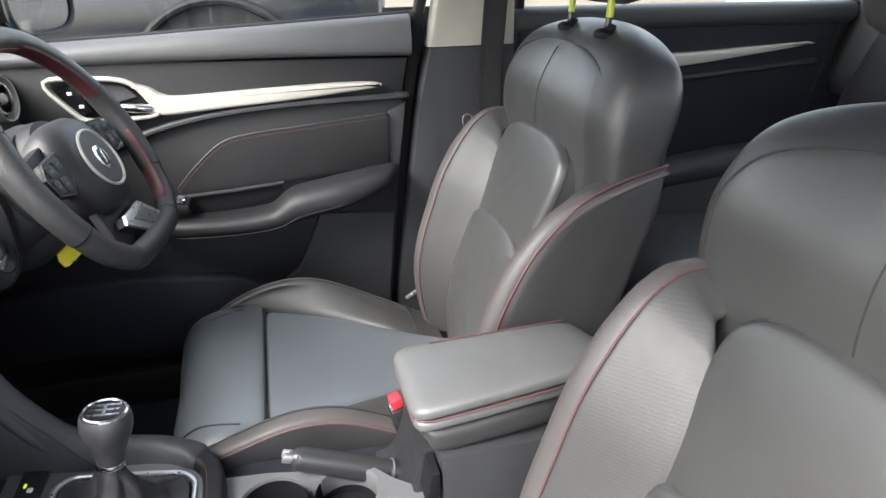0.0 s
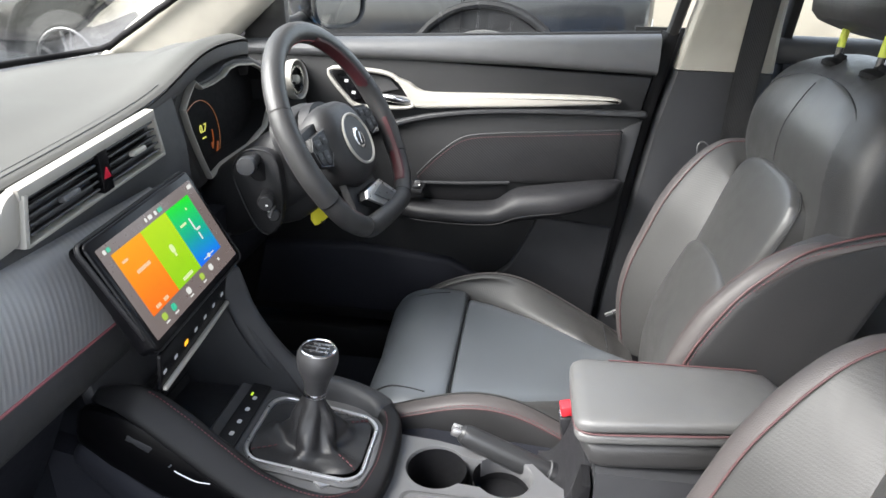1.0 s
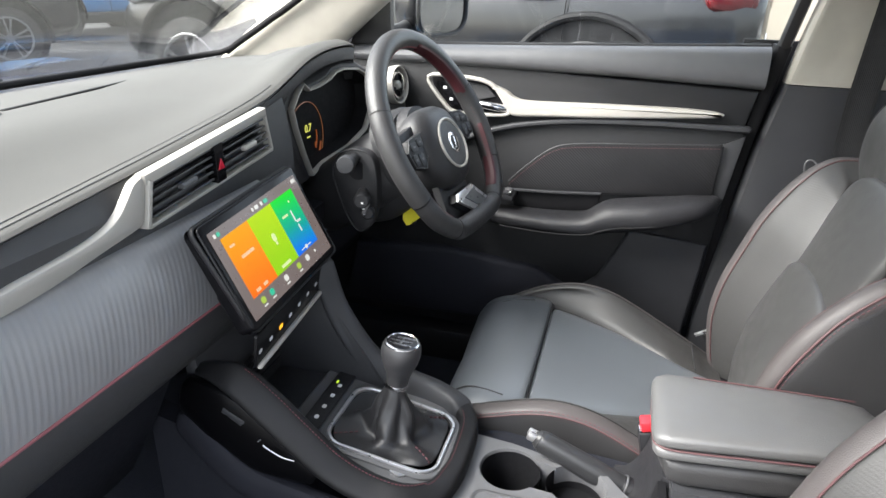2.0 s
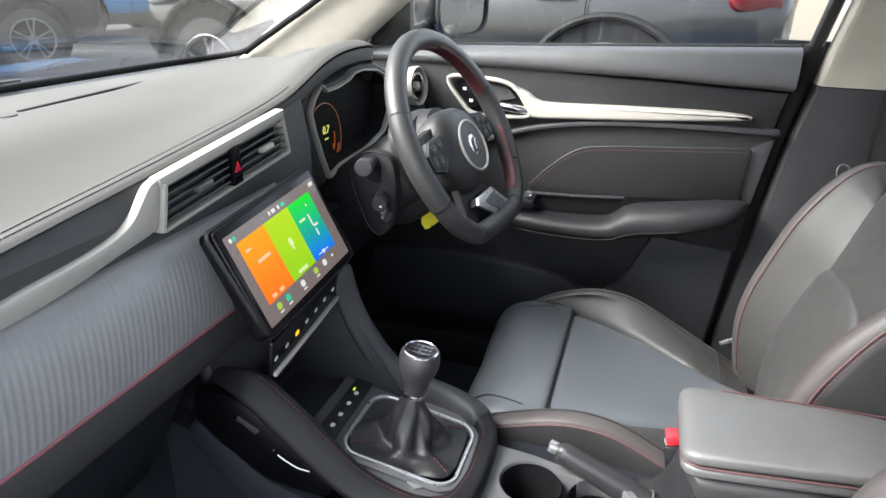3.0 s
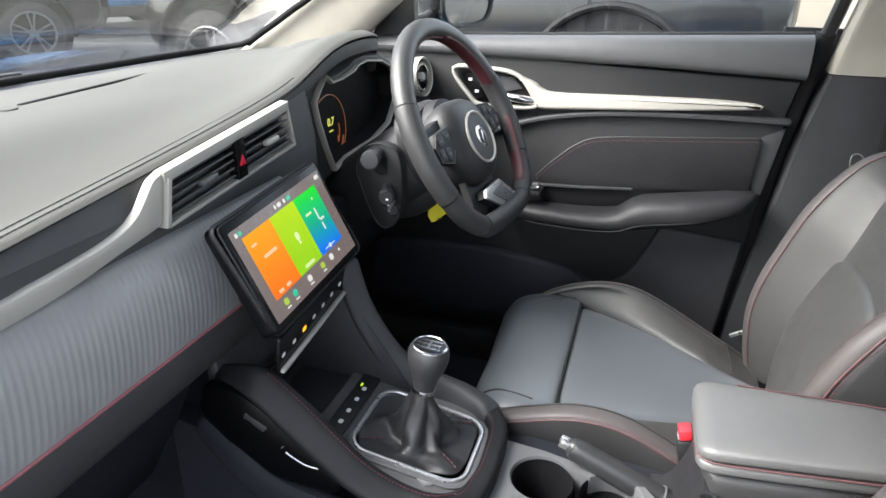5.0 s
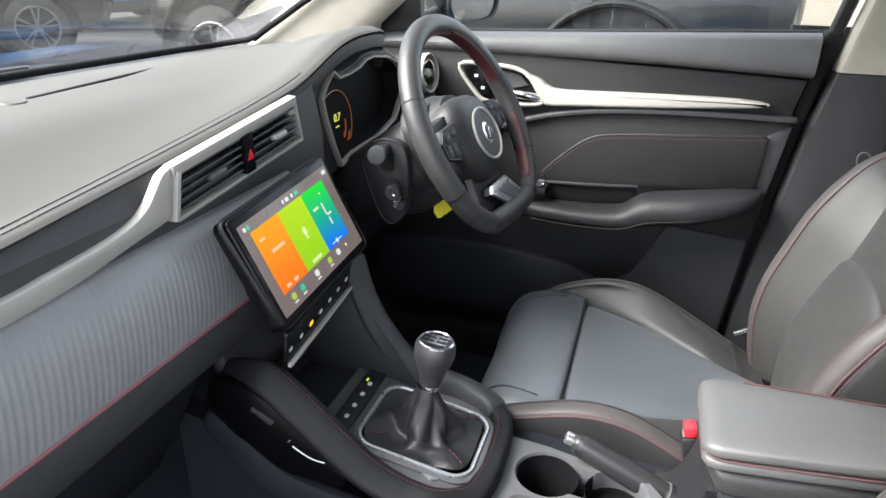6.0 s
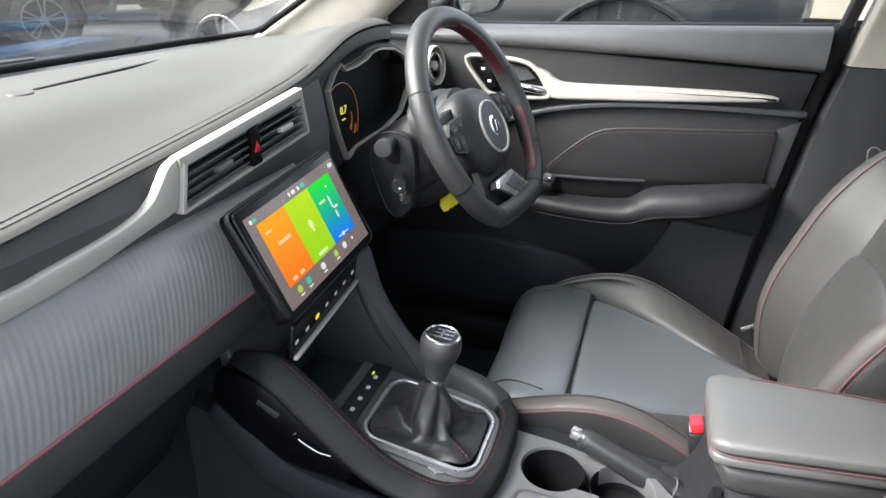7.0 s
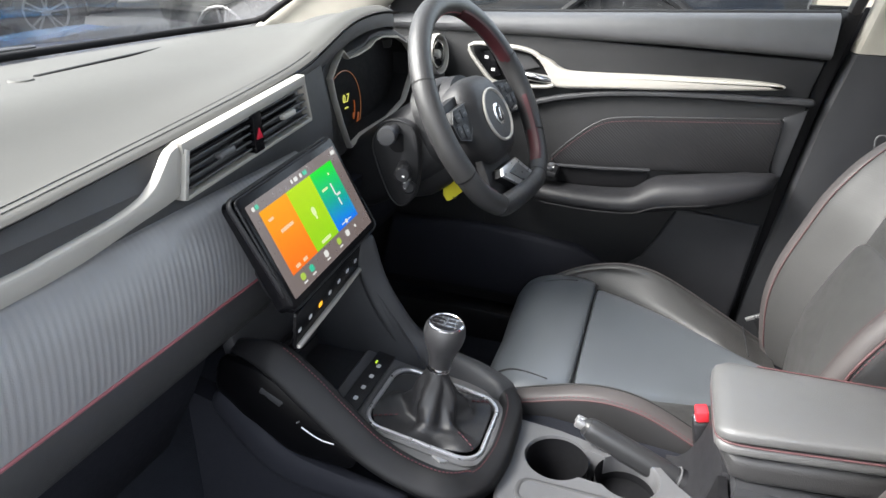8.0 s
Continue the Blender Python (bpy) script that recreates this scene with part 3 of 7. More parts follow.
# defroster slots on top
for p, q in (((-0.04, 0.502), (0.302, 0.544)), ((-0.45, 0.44), (-0.10, 0.488))):
    d = np.array(q) - np.array(p)
    ang = math.degrees(math.atan2(d[1], d[0]))
    part("defroster_slot", box(((p[0] + q[0]) / 2, (p[1] + q[1]) / 2, 1.0575), (np.linalg.norm(d), 0.007, 0.004), 0.0015, (2, 0, ang)), DARK, dash, "narrow dark air slot")
part("sensor_cover", cyl((-0.068, 0.492, 1.055), (-0.068, 0.492, 1.0605), 0.016, 0.014, 20, 0.001), DASH, dash)
# silver trim that sweeps into the vent surround
top_edge = [tuple(q) for q in crs([(-0.77, 0.985), (-0.55, 0.979), (-0.344, 0.975), (-0.292, 0.977), (-0.230, 0.981), (-0.193, 0.987), (-0.172, 0.996), (-0.158, 1.009), (-0.145, 1.022), (-0.132, 1.027)], 5)]
low_edge = [tuple(q) for q in crs([(-0.142, 0.975), (-0.159, 0.972), (-0.2, 0.967), (-0.269, 0.958), (-0.35, 0.955), (-0.55, 0.956), (-0.77, 0.960)], 5)]
inner = [(-0.128, 1.016), (-0.138, 0.980)]
part("silver_trim", plate(top_edge + inner + low_edge, (0, 0.2365, 0), X, Z, 0.0105, 0.003), SILVER, dash, "satin silver trim strip sweeping up to the vents")


def vent_pt(a, b, y=0.238):
    """a along the vent from 0 to 1, b up from 0 to 1."""
    lo = np.array((-0.141, 0.970)) * (1 - a) + np.array((0.134, 0.996)) * a
    hi = np.array((-0.130, 1.026)) * (1 - a) + np.array((0.119, 1.053)) * a
    q = lo * (1 - b) + hi * b
    return (q[0], y, q[1])


vents = thing("centre_vents", (0, 0.24, 1.0), "twin centre air vents in a silver surround with black slats", "air vent")


def bar(a0, b0, a1, b1, w0, w1, d, y0, name, material, label="", bev=0.002):
    p, q = np.array(vent_pt(a0, b0, y0)), np.array(vent_pt(a1, b1, y0))
    t = (q - p) / np.linalg.norm(q - p)
    nrm = np.array((-t[2], 0, t[0]))
    pl = [p - nrm * w0, q - nrm * w1, q + nrm * w0 * 0 + nrm * w1, p + nrm * w0]
    return part(name, plate([(c[0], c[2]) for c in pl], (0, y0, 0), X, Z, d, bev), material, vents, label)


# flat dark backing in place of the shaded duct behind the slats
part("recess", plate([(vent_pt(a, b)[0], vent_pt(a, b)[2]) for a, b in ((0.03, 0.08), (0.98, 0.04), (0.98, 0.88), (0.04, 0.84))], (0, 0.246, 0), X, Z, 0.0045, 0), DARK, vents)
bar(0.0, 0.93, 1.0, 0.95, 0.0060, 0.0060, 0.013, 0.2365, "surround_top", SILVER, "broad satin silver upper bar")
bar(0.015, 0.0, 0.025, 0.9, 0.0032, 0.0032, 0.0155, 0.2365, "surround_side", SILVER)
bar(0.99, 0.0, 0.99, 0.92, 0.0025, 0.0025, 0.0125, 0.2365, "surround_side", SILVER)
bar(0.03, 0.0, 0.99, 0.0, 0.0024, 0.0024, 0.0135, 0.2365, "surround_bottom", SILVER)
for a0, a1 in ((0.05, 0.475), (0.565, 0.965)):
    for k in range(5):
        b = 0.12 + 0.165 * k
        p, q = vent_pt(a0, b, 0.232), vent_pt(a1, b, 0.232)
        ang = math.degrees(math.atan2(q[2] - p[2], q[0] - p[0]))
        part("slat", box(((p[0] + q[0]) / 2, 0.231, (p[2] + q[2]) / 2), (abs(q[0] - p[0]), 0.014, 0.0028), 0.001, (-20, -ang, 0)), LIP, vents)
    m = (a0 + a1) / 2
    c = vent_pt(m, 0.46, 0.221)
    part("vane_tab", box(c, (0.028, 0.010, 0.007), 0.0025, (-15, -5, 0)), DECK if a0 < 0.3 else SILVER, vents, "finger tab for the vanes")
c = vent_pt(0.52, 0.45, 0.226)
part("hazard_panel", plate([(vent_pt(a, b)[0], vent_pt(a, b)[2]) for a, b in ((0.485, 0.03), (0.555, 0.03), (0.555, 0.86), (0.485, 0.86))], (0, 0.240, 0), X, Z, 0.018, 0.001), GLOSS, vents)
hz = vent_pt(0.52, 0.42, 0.2215)
part("hazard_button", plate([(-0.0065, -0.006), (0.0065, -0.006), (0.0, 0.007)], (hz[0], 0.2218, hz[2]), X, Z, 0.0015, 0.0005), HAZARD, vents, "red hazard warning triangle")

# ---------------------------------------------------------------- touch screen
scr_u = Vector((1, 0.0, 0.072)).normalized()
scr_v = Vector((0.0, 0.47, 0.883)).normalized()
scr_o = Vector((0.0, 0.1535, 0.913))
SCR = frame_matrix(scr_o, scr_u, scr_v)
scr_w = SCR.to_3x3() @ Vector((0, 0, 1))
screen = thing("infotainment_screen", (0, 0.16, 0.82), "tall black touch screen with glowing orange, green and blue tiles", "touch screen")


def on_screen(a, b, c=0.0):
    return SCR @ Vector((a, b, c))


part("housing", plate(round_rect(0.222, 0.136, 0.009, cy=0.0015), on_screen(0, 0, -0.022), scr_u, scr_v, 0.022, 0.004, 3), GLOSS, screen, "gloss black housing")
part("back_box", plate(round_rect(0.17, 0.11, 0.01), on_screen(0.01, -0.005, -0.06), scr_u, scr_v, 0.037, 0.004), PLASTIC, screen)
part("housing_rim", sweep([tuple(on_screen(a, b, -0.006)) for a, b in round_rect(0.224, 0.138, 0.010, cy=0.0015)], (0.0022, 0.0035), scr_w, 8, 2, True), PLASTIC, screen)
PANEL = glow_mat("screen_backlight", (0.17, 0.13, 0.12), 1.0)
part("display", plate(round_rect(0.203, 0.1135, 0.002, cy=0.0), on_screen(0, 0, 0.0002), scr_u, scr_v, 0.0006, 0), PANEL, screen, "dim grey-brown lit display")


def tile(name, x0, x1, y0, y1, cols, label, lift=0.0010):
    """A lit tile of the display, shaded between two or three colours from top to bottom."""
    m = bpy.data.materials.new(name)
    m.use_nodes = True
    nd, lk = m.node_tree.nodes, m.node_tree.links
    b = nd["Principled BSDF"]
    b.inputs["Base Color"].default_value = (0.02, 0.02, 0.02, 1)
    b.inputs["Roughness"].default_value = 0.3
    b.inputs["Specular IOR Level"].default_value = 0.03
    tc, sep, ramp = nd.new("ShaderNodeTexCoord"), nd.new("ShaderNodeSeparateXYZ"), nd.new("ShaderNodeValToRGB")
    lk.new(tc.outputs["Generated"], sep.inputs[0])
    lk.new(sep.outputs["Z"], ramp.inputs[0])
    els = ramp.color_ramp.elements
    els[0].color, els[1].color = (*cols[-1], 1), (*cols[0], 1)
    if len(cols) == 3:
        e = els.new(0.45)
        e.color = (*cols[1], 1)
    lk.new(ramp.outputs[0], b.inputs["Emission Color"])
    b.inputs["Emission Strength"].default_value = GLOW
    return part(name, plate([(x0, y0), (x1, y0), (x1, y1), (x0, y1)], on_screen(0, 0, lift), scr_u, scr_v, 0.0004, 0), m, screen, label)


tile("orange_tile", -0.087, -0.0305, -0.035, 0.0436, [(1.0, 0.42, 0.0), (1.0, 0.17, 0.0)], "glowing orange tile")
tile("green_tile", -0.030, 0.0250, -0.035, 0.0436, [(0.52, 0.80, 0.0), (0.30, 0.68, 0.0)], "glowing yellow-green tile")
tile("blue_tile", 0.0255, 0.0805, -0.035, 0.0436, [(0.01, 0.85, 0.0), (0.0, 0.42, 0.30), (0.0, 0.15, 1.0)], "glowing tile fading from green to blue")
ICON = glow_mat("icon_white", (0.85, 0.85, 0.8), 0.9)
ICONG = glow_mat("icon_green", (0.02, 0.6, 0.35), 0.9)
ICONY = glow_mat("icon_lime", (0.45, 0.65, 0.05), 0.9)


def mark(name, a, b, w, h, m, lift=0.0017, r=0.0006):
    return part(name, plate(round_rect(w, h, min(r, w * 0.45, h * 0.45), 3, a, b), on_screen(0, 0, lift), scr_u, scr_v, 0.0003, 0), m, screen)


TILE_TXT = glow_mat("tile_print", (1.0, 0.62, 0.35), 0.9)
TILE_TXTG = glow_mat("tile_print_green", (0.8, 0.95, 0.45), 0.9)
mark("tile_text", -0.075, 0.030, 0.010, 0.003, TILE_TXT)
mark("tile_text", -0.057, 0.012, 0.026, 0.004, TILE_TXT)
mark("tile_text", -0.072, -0.030, 0.009, 0.004, TILE_TXT)
mark("tile_text", -0.056, -0.030, 0.009, 0.004, TILE_TXT)
mark("tile_text", -0.004, -0.030, 0.022, 0.004, TILE_TXTG)
mark("bulb_icon", -0.001, 0.006, 0.008, 0.011, TILE_TXTG, r=0.0035)
mark("bulb_icon", -0.001, -0.002, 0.004, 0.004, TILE_TXTG)
for a, b, w, h, m in ((0.056, 0.012, 0.003, 0.016, ICON), (0.062, 0.003, 0.010, 0.003, ICON), (0.058, -0.006, 0.003, 0.010, ICON), (0.040, 0.018, 0.014, 0.003, TILE_TXTG), (0.050, -0.031, 0.026, 0.0012, ICON),
                      (0.050, -0.031, 0.005, 0.005, ICON), (0.062, 0.031, 0.003, 0.003, TILE_TXTG)):
    mark("tile_icon", a, b, w, h, m)
for i, (a, m) in enumerate(((-0.074, ICONY), (-0.054, ICONG), (-0.018, ICON), (0.016, ICONY), (0.040, ICON), (0.062, ICON))):
    mark("dock_icon", a, -0.0435, 0.009 if i < 5 else 0.004, 0.008 if i < 5 else 0.004, m, r=0.003)
    if i < 4:
        mark("dock_text", a, -0.0505, 0.008, 0.0018, ICON)
for a, w, m in ((-0.093, 0.005, ICON), (-0.086, 0.006, ICONG), (-0.012, 0.004, ICON), (-0.003, 0.008, ICON), (0.009, 0.005, ICON), (0.019, 0.009, ICONG), (0.092, 0.010, ICON)):
    mark("status_icon", a, 0.050, w, 0.005, m, r=0.0015)
low_bezel = []
for a in np.linspace(-0.099, 0.101, 6):
    p, q = on_screen(a, -0.062, -0.002), Vector((a - 0.004, 0.131, 0.846 + 0.078 * a))
    low_bezel.append([tuple(p), tuple(q), tuple(q + Vector((0, 0.012, 0))), tuple(p + Vector((0, 0.012, 0)))])
part("lower_bezel", loft(low_bezel), GLOSS, screen, "gloss black apron below the display", angle=30)
# button row below the screen
row = thing("button_row", (0.0, 0.145, 0.82), "black heater button row with a chrome edge and one amber light", "button panel")
row_u, row_v = Vector((1, 0.045, 0.078)).normalized(), Vector((0, -0.10, 0.995)).normalized()
part("panel", plate(round_rect(0.210, 0.046, 0.004, cx=-0.004), (0.0, 0.134, 0.826), row_u, row_v, 0.004, 0.001), GLOSS, row)
# chrome strip given a pale silver base in place of its bright reflection
part("chrome_edge", sweep([(-0.104, 0.1252, 0.7975), (0.0, 0.1300, 0.804), (0.096, 0.1345, 0.8115)], (0.0033, 0.0033), Z, 10), SILVER, row, "chrome edge in pale silver that stands in for its bright reflection")
AMBER = glow_mat("amber_light", (1.0, 0.45, 0.02), 1.6)
rm = frame_matrix((0.0, 0.140, 0.826), row_u, row_v)
for i in range(7):
    a = -0.101 + 0.0270 * i
    o = rm @ Vector((a, -0.001, 0.0102))
    part("button_symbol", plate(round_rect(0.009 if i == 2 else 0.0075, 0.006 if i == 2 else 0.0048, 0.0015, 3), o, row_u, row_v, 0.0004, 0), AMBER if i == 2 else PRINT, row, "lit amber symbol" if i == 2 else "")

# ---------------------------------------------------------------- instrument cluster
cluster = thing("instrument_cluster", (0.38, 0.26, 0.95), "instrument cluster in a silver frame with a lit amber gauge", "instrument cluster")
cl = [(0.298, 1.062), (0.274, 1.044), (0.257, 1.026), (0.268, 0.993), (0.289, 0.949), (0.315, 0.904), (0.332, 0.908), (0.367, 0.915), (0.481, 0.919), (0.56, 0.935), (0.605, 0.98), (0.602, 1.022), (0.569, 1.044), (0.526, 1.059), (0.46, 1.067), (0.423, 1.065), (0.399, 1.056), (0.355, 1.050), (0.318, 1.049)]
CX, CZ = 0.42, 0.99


def cl_ring(k, y):
    return [(x + (x - CX) * k, y, z + (z - CZ) * k) for x, z in cl]


part("bowl", loft([cl_ring(0, 0.264), cl_ring(-0.04, 0.285), cl_ring(-0.06, 0.300)], cap=False), DARK, cluster, "deep black bowl")
part("dial_face", plate([(x + (x - CX) * -0.05, z + (z - CZ) * -0.05) for x, z in cl], (0, 0.2995, 0), X, Z, 0.004, 0), DARK, cluster, "black dial face")
part("silver_frame", sweep(cl_ring(0, 0.261), (0.0026, 0.006), Y, 8, 2.4, True), SILVER, cluster, "satin silver frame")
part("shroud", loft([cl_ring(0.0, 0.266), cl_ring(0.10, 0.266), cl_ring(0.17, 0.275), cl_ring(0.18, 0.33)], cap=False), LIP, cluster)
GAUGE = glow_mat("amber_gauge", (0.75, 0.30, 0.12), 0.3)
GAUGEB = glow_mat("amber_band", (0.9, 0.22, 0.05), 0.22)
DIGIT = glow_mat("yellow_digits", (0.75, 0.75, 0.15), 0.9)
gx, gz, gr = 0.368, 0.950, 0.068
part("gauge_ring", tube([(gx + gr * math.sin(a), 0.2945, gz + gr * math.cos(a)) for a in np.linspace(-0.6, 2.1, 36)], 0.0006, 6, up=Y), GAUGE, cluster, "thin amber ring")
part("gauge_band", sweep([(gx + (gr - 0.009) * math.sin(a), 0.2945, gz + (gr - 0.009) * math.cos(a)) for a in np.linspace(1.8, 2.2, 10)], (0.004, 0.0005), Y, 6, 2), GAUGEB, cluster, "orange end of the scale")
part("fuel_arc", tube([(gx + (gr - 0.026) * math.sin(a), 0.2945, gz + (gr - 0.026) * math.cos(a)) for a in np.linspace(1.3, 2.1, 12)], 0.0014, 6, up=Y), GAUGEB, cluster)
part("fuel_mark", box((gx + 0.036, 0.2945, gz - 0.014), (0.006, 0.0008, 0.008), 0.0003), GAUGEB, cluster)
lettering("0.7", 0.020, frame_matrix((gx + 0.008, 0.2940, gz + 0.020), X, Z), DIGIT, cluster, "speed_digits")
part("digit_bar", box((gx + 0.010, 0.2945, gz + 0.004), (0.013, 0.0008, 0.0025), 0), DIGIT, cluster)
part("trip_text", box((gx - 0.006, 0.2945, gz - 0.045), (0.02, 0.0008, 0.003), 0), GREYPAINT, cluster)

# ---------------------------------------------------------------- round side vent
def ring_vent(c, d, parent):
    part("vent_bezel", turned(c, d, [(0, 0.038), (0.015, 0.0392), (0.0185, 0.0380), (0.0175, 0.0355), (0.0, 0.0345)], 36, cap=False), SILVER, parent, "silver ring")
    part("vent_cup", turned(c, d, [(0.002, 0.0345), (-0.03, 0.026)], 28), DARK, parent)
    part("vent_inner_ring", turned(c, d, [(0.008, 0.027), (0.014, 0.028), (0.014, 0.0235), (0.008, 0.0235)], 28, cap=False), CHROME, parent)
    part("vent_hub", turned(c, d, [(0.002, 0.010), (0.014, 0.009), (0.017, 0.006)], 18), SILVER, parent)
    a = np.array(d) / np.linalg.norm(d)
    for k in range(3):
        ang = radians(90 + 120 * k)
        side = np.array((math.cos(ang), 0, math.sin(ang)))
        part("vent_vane", sweep([np.array(c) + a * 0.006 + side * 0.008, np.array(c) + a * 0.006 + side * 0.028], (0.002, 0.006), Y, 8), PLASTIC, parent)


side_vent = thing("side_vent", (0.60, 0.21, 1.02), "round air vent with silver ring at the dashboard end", "air vent")
ring_vent((0.622, 0.222, 1.018), (-0.12, -1, 0.1), side_vent)
part("end_panel", loft([[(0.612, 0.255 + dy, 1.05 + dz), (0.72, 0.25 + dy, 1.05 + dz), (0.72, 0.24 + dy, 0.90), (0.612, 0.25 + dy, 0.90)] for dy, dz in ((-0.02, -0.004), (-0.025, -0.01), (0.1, -0.01))][::-1]), LIP, side_vent)

# ---------------------------------------------------------------- steering wheel and column
WY, WT, WR = radians(-8.0), radians(28.0), 0.1665
WC = Vector((0.36, 0.042, 0.985))
wu = Vector((math.cos(WY), math.sin(WY), 0))
wn_ = Vector((math.sin(WY) * math.cos(WT), -math.cos(WY) * math.cos(WT), math.sin(WT)))
wv = wn_.cross(wu)
WM = frame_matrix(WC, wu, wv)


def on_wheel(a, b, c=0.0):
    return WM @ Vector((a, b, c))


wheel = thing("steering_wheel", tuple(WC), "black leather flat-bottomed steering wheel with red stitching and silver spokes", "steering wheel")


def rim_pt(t):
    """t: degrees clockwise from the top; the foot of the wheel is flattened."""
    a = radians(t)
    x, y = WR * math.sin(a), WR * math.cos(a)
    low = -0.150
    if y < low:
        y = low - (low - y) * 0.25
    if y < -0.05:
        x *= 1 + 0.07 * min(1.0, (-0.05 - y) / 0.07) ** 2
    return x, y


segs = [("rim_top", -68, 68, RIM), ("rim_left", 68.6, 118, RIM), ("rim_grip", 118.6, 150, RIM), ("rim_foot", 150.6, 209.4, RIM), ("rim_grip", 210, 241.4, RIM), ("rim_left", 242, 291.4, RIM)]
for nm, a0, a1, m in segs:
    pts = [on_wheel(*rim_pt(t)) for t in np.linspace(a0, a1, 26)]
    fat = 0.0165 if nm != "rim_left" else 0.0175
    part(nm, sweep(pts, (fat, fat * 0.98), wn_, 18, 2.1, round_ends=False), m, wheel, "grained black leather rim section")
for a0, a1 in ((-75, 75), (78, 140), (220, 282)):
    pts = []
    for t in np.linspace(a0, a1, 60):
        x, y = rim_pt(t)
        r = math.hypot(x, y)
        pts.append(on_wheel(x * (r - 0.0155) / r, y * (r - 0.0155) / r, 0.005))
    part("red_stitching", stitches(pts, 0.0011, 0.006, 0.0022), RED, wheel, "red thread along the inner rim")
for a0, a1 in ((15, 70), (95, 142), (216, 268)):
    pts = []
    for t in np.linspace(a0, a1, 24):
        x, y = rim_pt(t)
        r = math.hypot(x, y)
        pts.append(on_wheel(x * (r - 0.0115) / r, y * (r - 0.0115) / r, 0.0015))
    part("red_insert", sweep(pts, (0.006, 0.0105), wn_, 10, 2.2), REDL, wheel, "dark red leather inner strip")
for t in (-68.3, 68.3, 118.3, 150.3, 209.7, 241.7):
    x, y = rim_pt(t)
    r = math.hypot(x, y)
    c = on_wheel(x, y)
    tan = (WM.to_3x3() @ Vector((y, -x, 0))).normalized()
    part("rim_seam", turned(tuple(c - tan * 0.0006), tuple(tan), [(0, 0.0172), (0.0012, 0.0172)], 18), SEAM, wheel)


def hub_ring(s, c, dy=0.0):
    out = []
    for x, y in oval(40, 2.8):
        w = 0.072 - 0.010 * (y < 0) * abs(y)
        out.append(on_wheel(x * w * s, y * 0.072 * s - 0.020 + dy, c))
    return out


part("hub_cover", loft([hub_ring(0.96, -0.045), hub_ring(1.0, -0.020), hub_ring(0.97, -0.006), hub_ring(0.88, 0.004), hub_ring(0.74, 0.0105), hub_ring(0.6, 0.0140), hub_ring(0.3, 0.0155)]), COLUMN, wheel, "soft black airbag cover")
badge_c = on_wheel(0, -0.021, 0.0150)
part("badge_ring", turned(tuple(badge_c), tuple(wn_), [(-0.004, 0.0430), (0.002, 0.0440), (0.003, 0.0415), (0.001, 0.0395), (-0.004, 0.039)], 48, cap=False), SILVER, wheel, "thin bright ring round the badge")
part("badge_field", turned(tuple(badge_c), tuple(wn_), [(-0.004, 0.0400), (0.0002, 0.0395), (0.0012, 0.03)], 40), LIP, wheel)
bm = plate([(0.016 * math.cos(radians(22.5 + 45 * i)), 0.019 * math.sin(radians(22.5 + 45 * i))) for i in range(8)], badge_c + wn_ * 0.0012, wu, wv, 0.002, 0.0008)
part("badge", bm, CHROME, wheel, "plain eight-sided chrome emblem")
part("badge_core", plate([(0.011 * math.cos(radians(22.5 + 45 * i)), 0.0135 * math.sin(radians(22.5 + 45 * i))) for i in range(8)], badge_c + wn_ * 0.0034, wu, wv, 0.0008, 0.0003), GREYP, wheel)
part("badge_bar", plate([(-0.005, -0.009), (-0.001, -0.009), (0.005, 0.009), (0.001, 0.009)], badge_c + wn_ * 0.0042, wu, wv, 0.0008, 0.0003), CHROME, wheel)
for s in (-1, 1):
    sp = plate([(s * a, b) for a, b in ((0.055, 0.032), (0.15, 0.018), (0.152, -0.018), (0.06, -0.030))][::s], on_wheel(0, 0, -0.030), wu, wv, 0.018, 0.004)
    part("spoke", sp, PLASTIC, wheel)
    db = -0.010 if s < 0 else 0.002
    pad = part("button_pad", plate([(s * a, b) for a, b in [(0.064, 0.027), (0.112, 0.022), (0.126, 0.004), (0.122, -0.022), (0.090, -0.030), (0.072, -0.012)]][::s], on_wheel(0, db, -0.010), wu, wv, 0.011, 0.004), PLASTIC, wheel, "control button cluster")
    for a, b, w, h in ((0.082, 0.013, 0.018, 0.014), (0.104, 0.009, 0.020, 0.014), (0.094, -0.013, 0.016, 0.020), (0.113, -0.011, 0.014, 0.018)):
        part("button", plate(round_rect(w, h, 0.003, 3, s * a, b), on_wheel(0, db, 0.0005), wu, wv, 0.0024, 0.0008), GREYP, pad, "satin grey push button")
        part("button_print", plate(round_rect(w * 0.4, h * 0.2, 0.0008, 2, s * a, b), on_wheel(0, db, 0.0030), wu, wv, 0.0003, 0), DECK, pad)
    part("button_rim", sweep([on_wheel(s * a, b + db, 0.0012) for a, b in ((0.066, 0.026), (0.111, 0.0215), (0.125, 0.004), (0.121, -0.0215), (0.091, -0.029), (0.073, -0.012))], (0.0008, 0.0008), wn_, 6), DECK, pad, "thin grey rim")
q4 = [(-0.032, -0.100), (-0.040, -0.112), (0.044, -0.166), (0.096, -0.156), (0.030, -0.098)]
part("lower_spoke_body", plate(q4, on_wheel(0, 0, -0.018), wu, wv, 0.0145, 0.003), PLASTIC, wheel, "black backing of the lower spoke")
part("lower_spoke", plate([(a * 0.985 + 0.0005, b) for a, b in q4], on_wheel(0, 0, -0.0036), wu, wv, 0.0052, 0.0018), BRIGHT, wheel, "satin silver lower spoke trim")
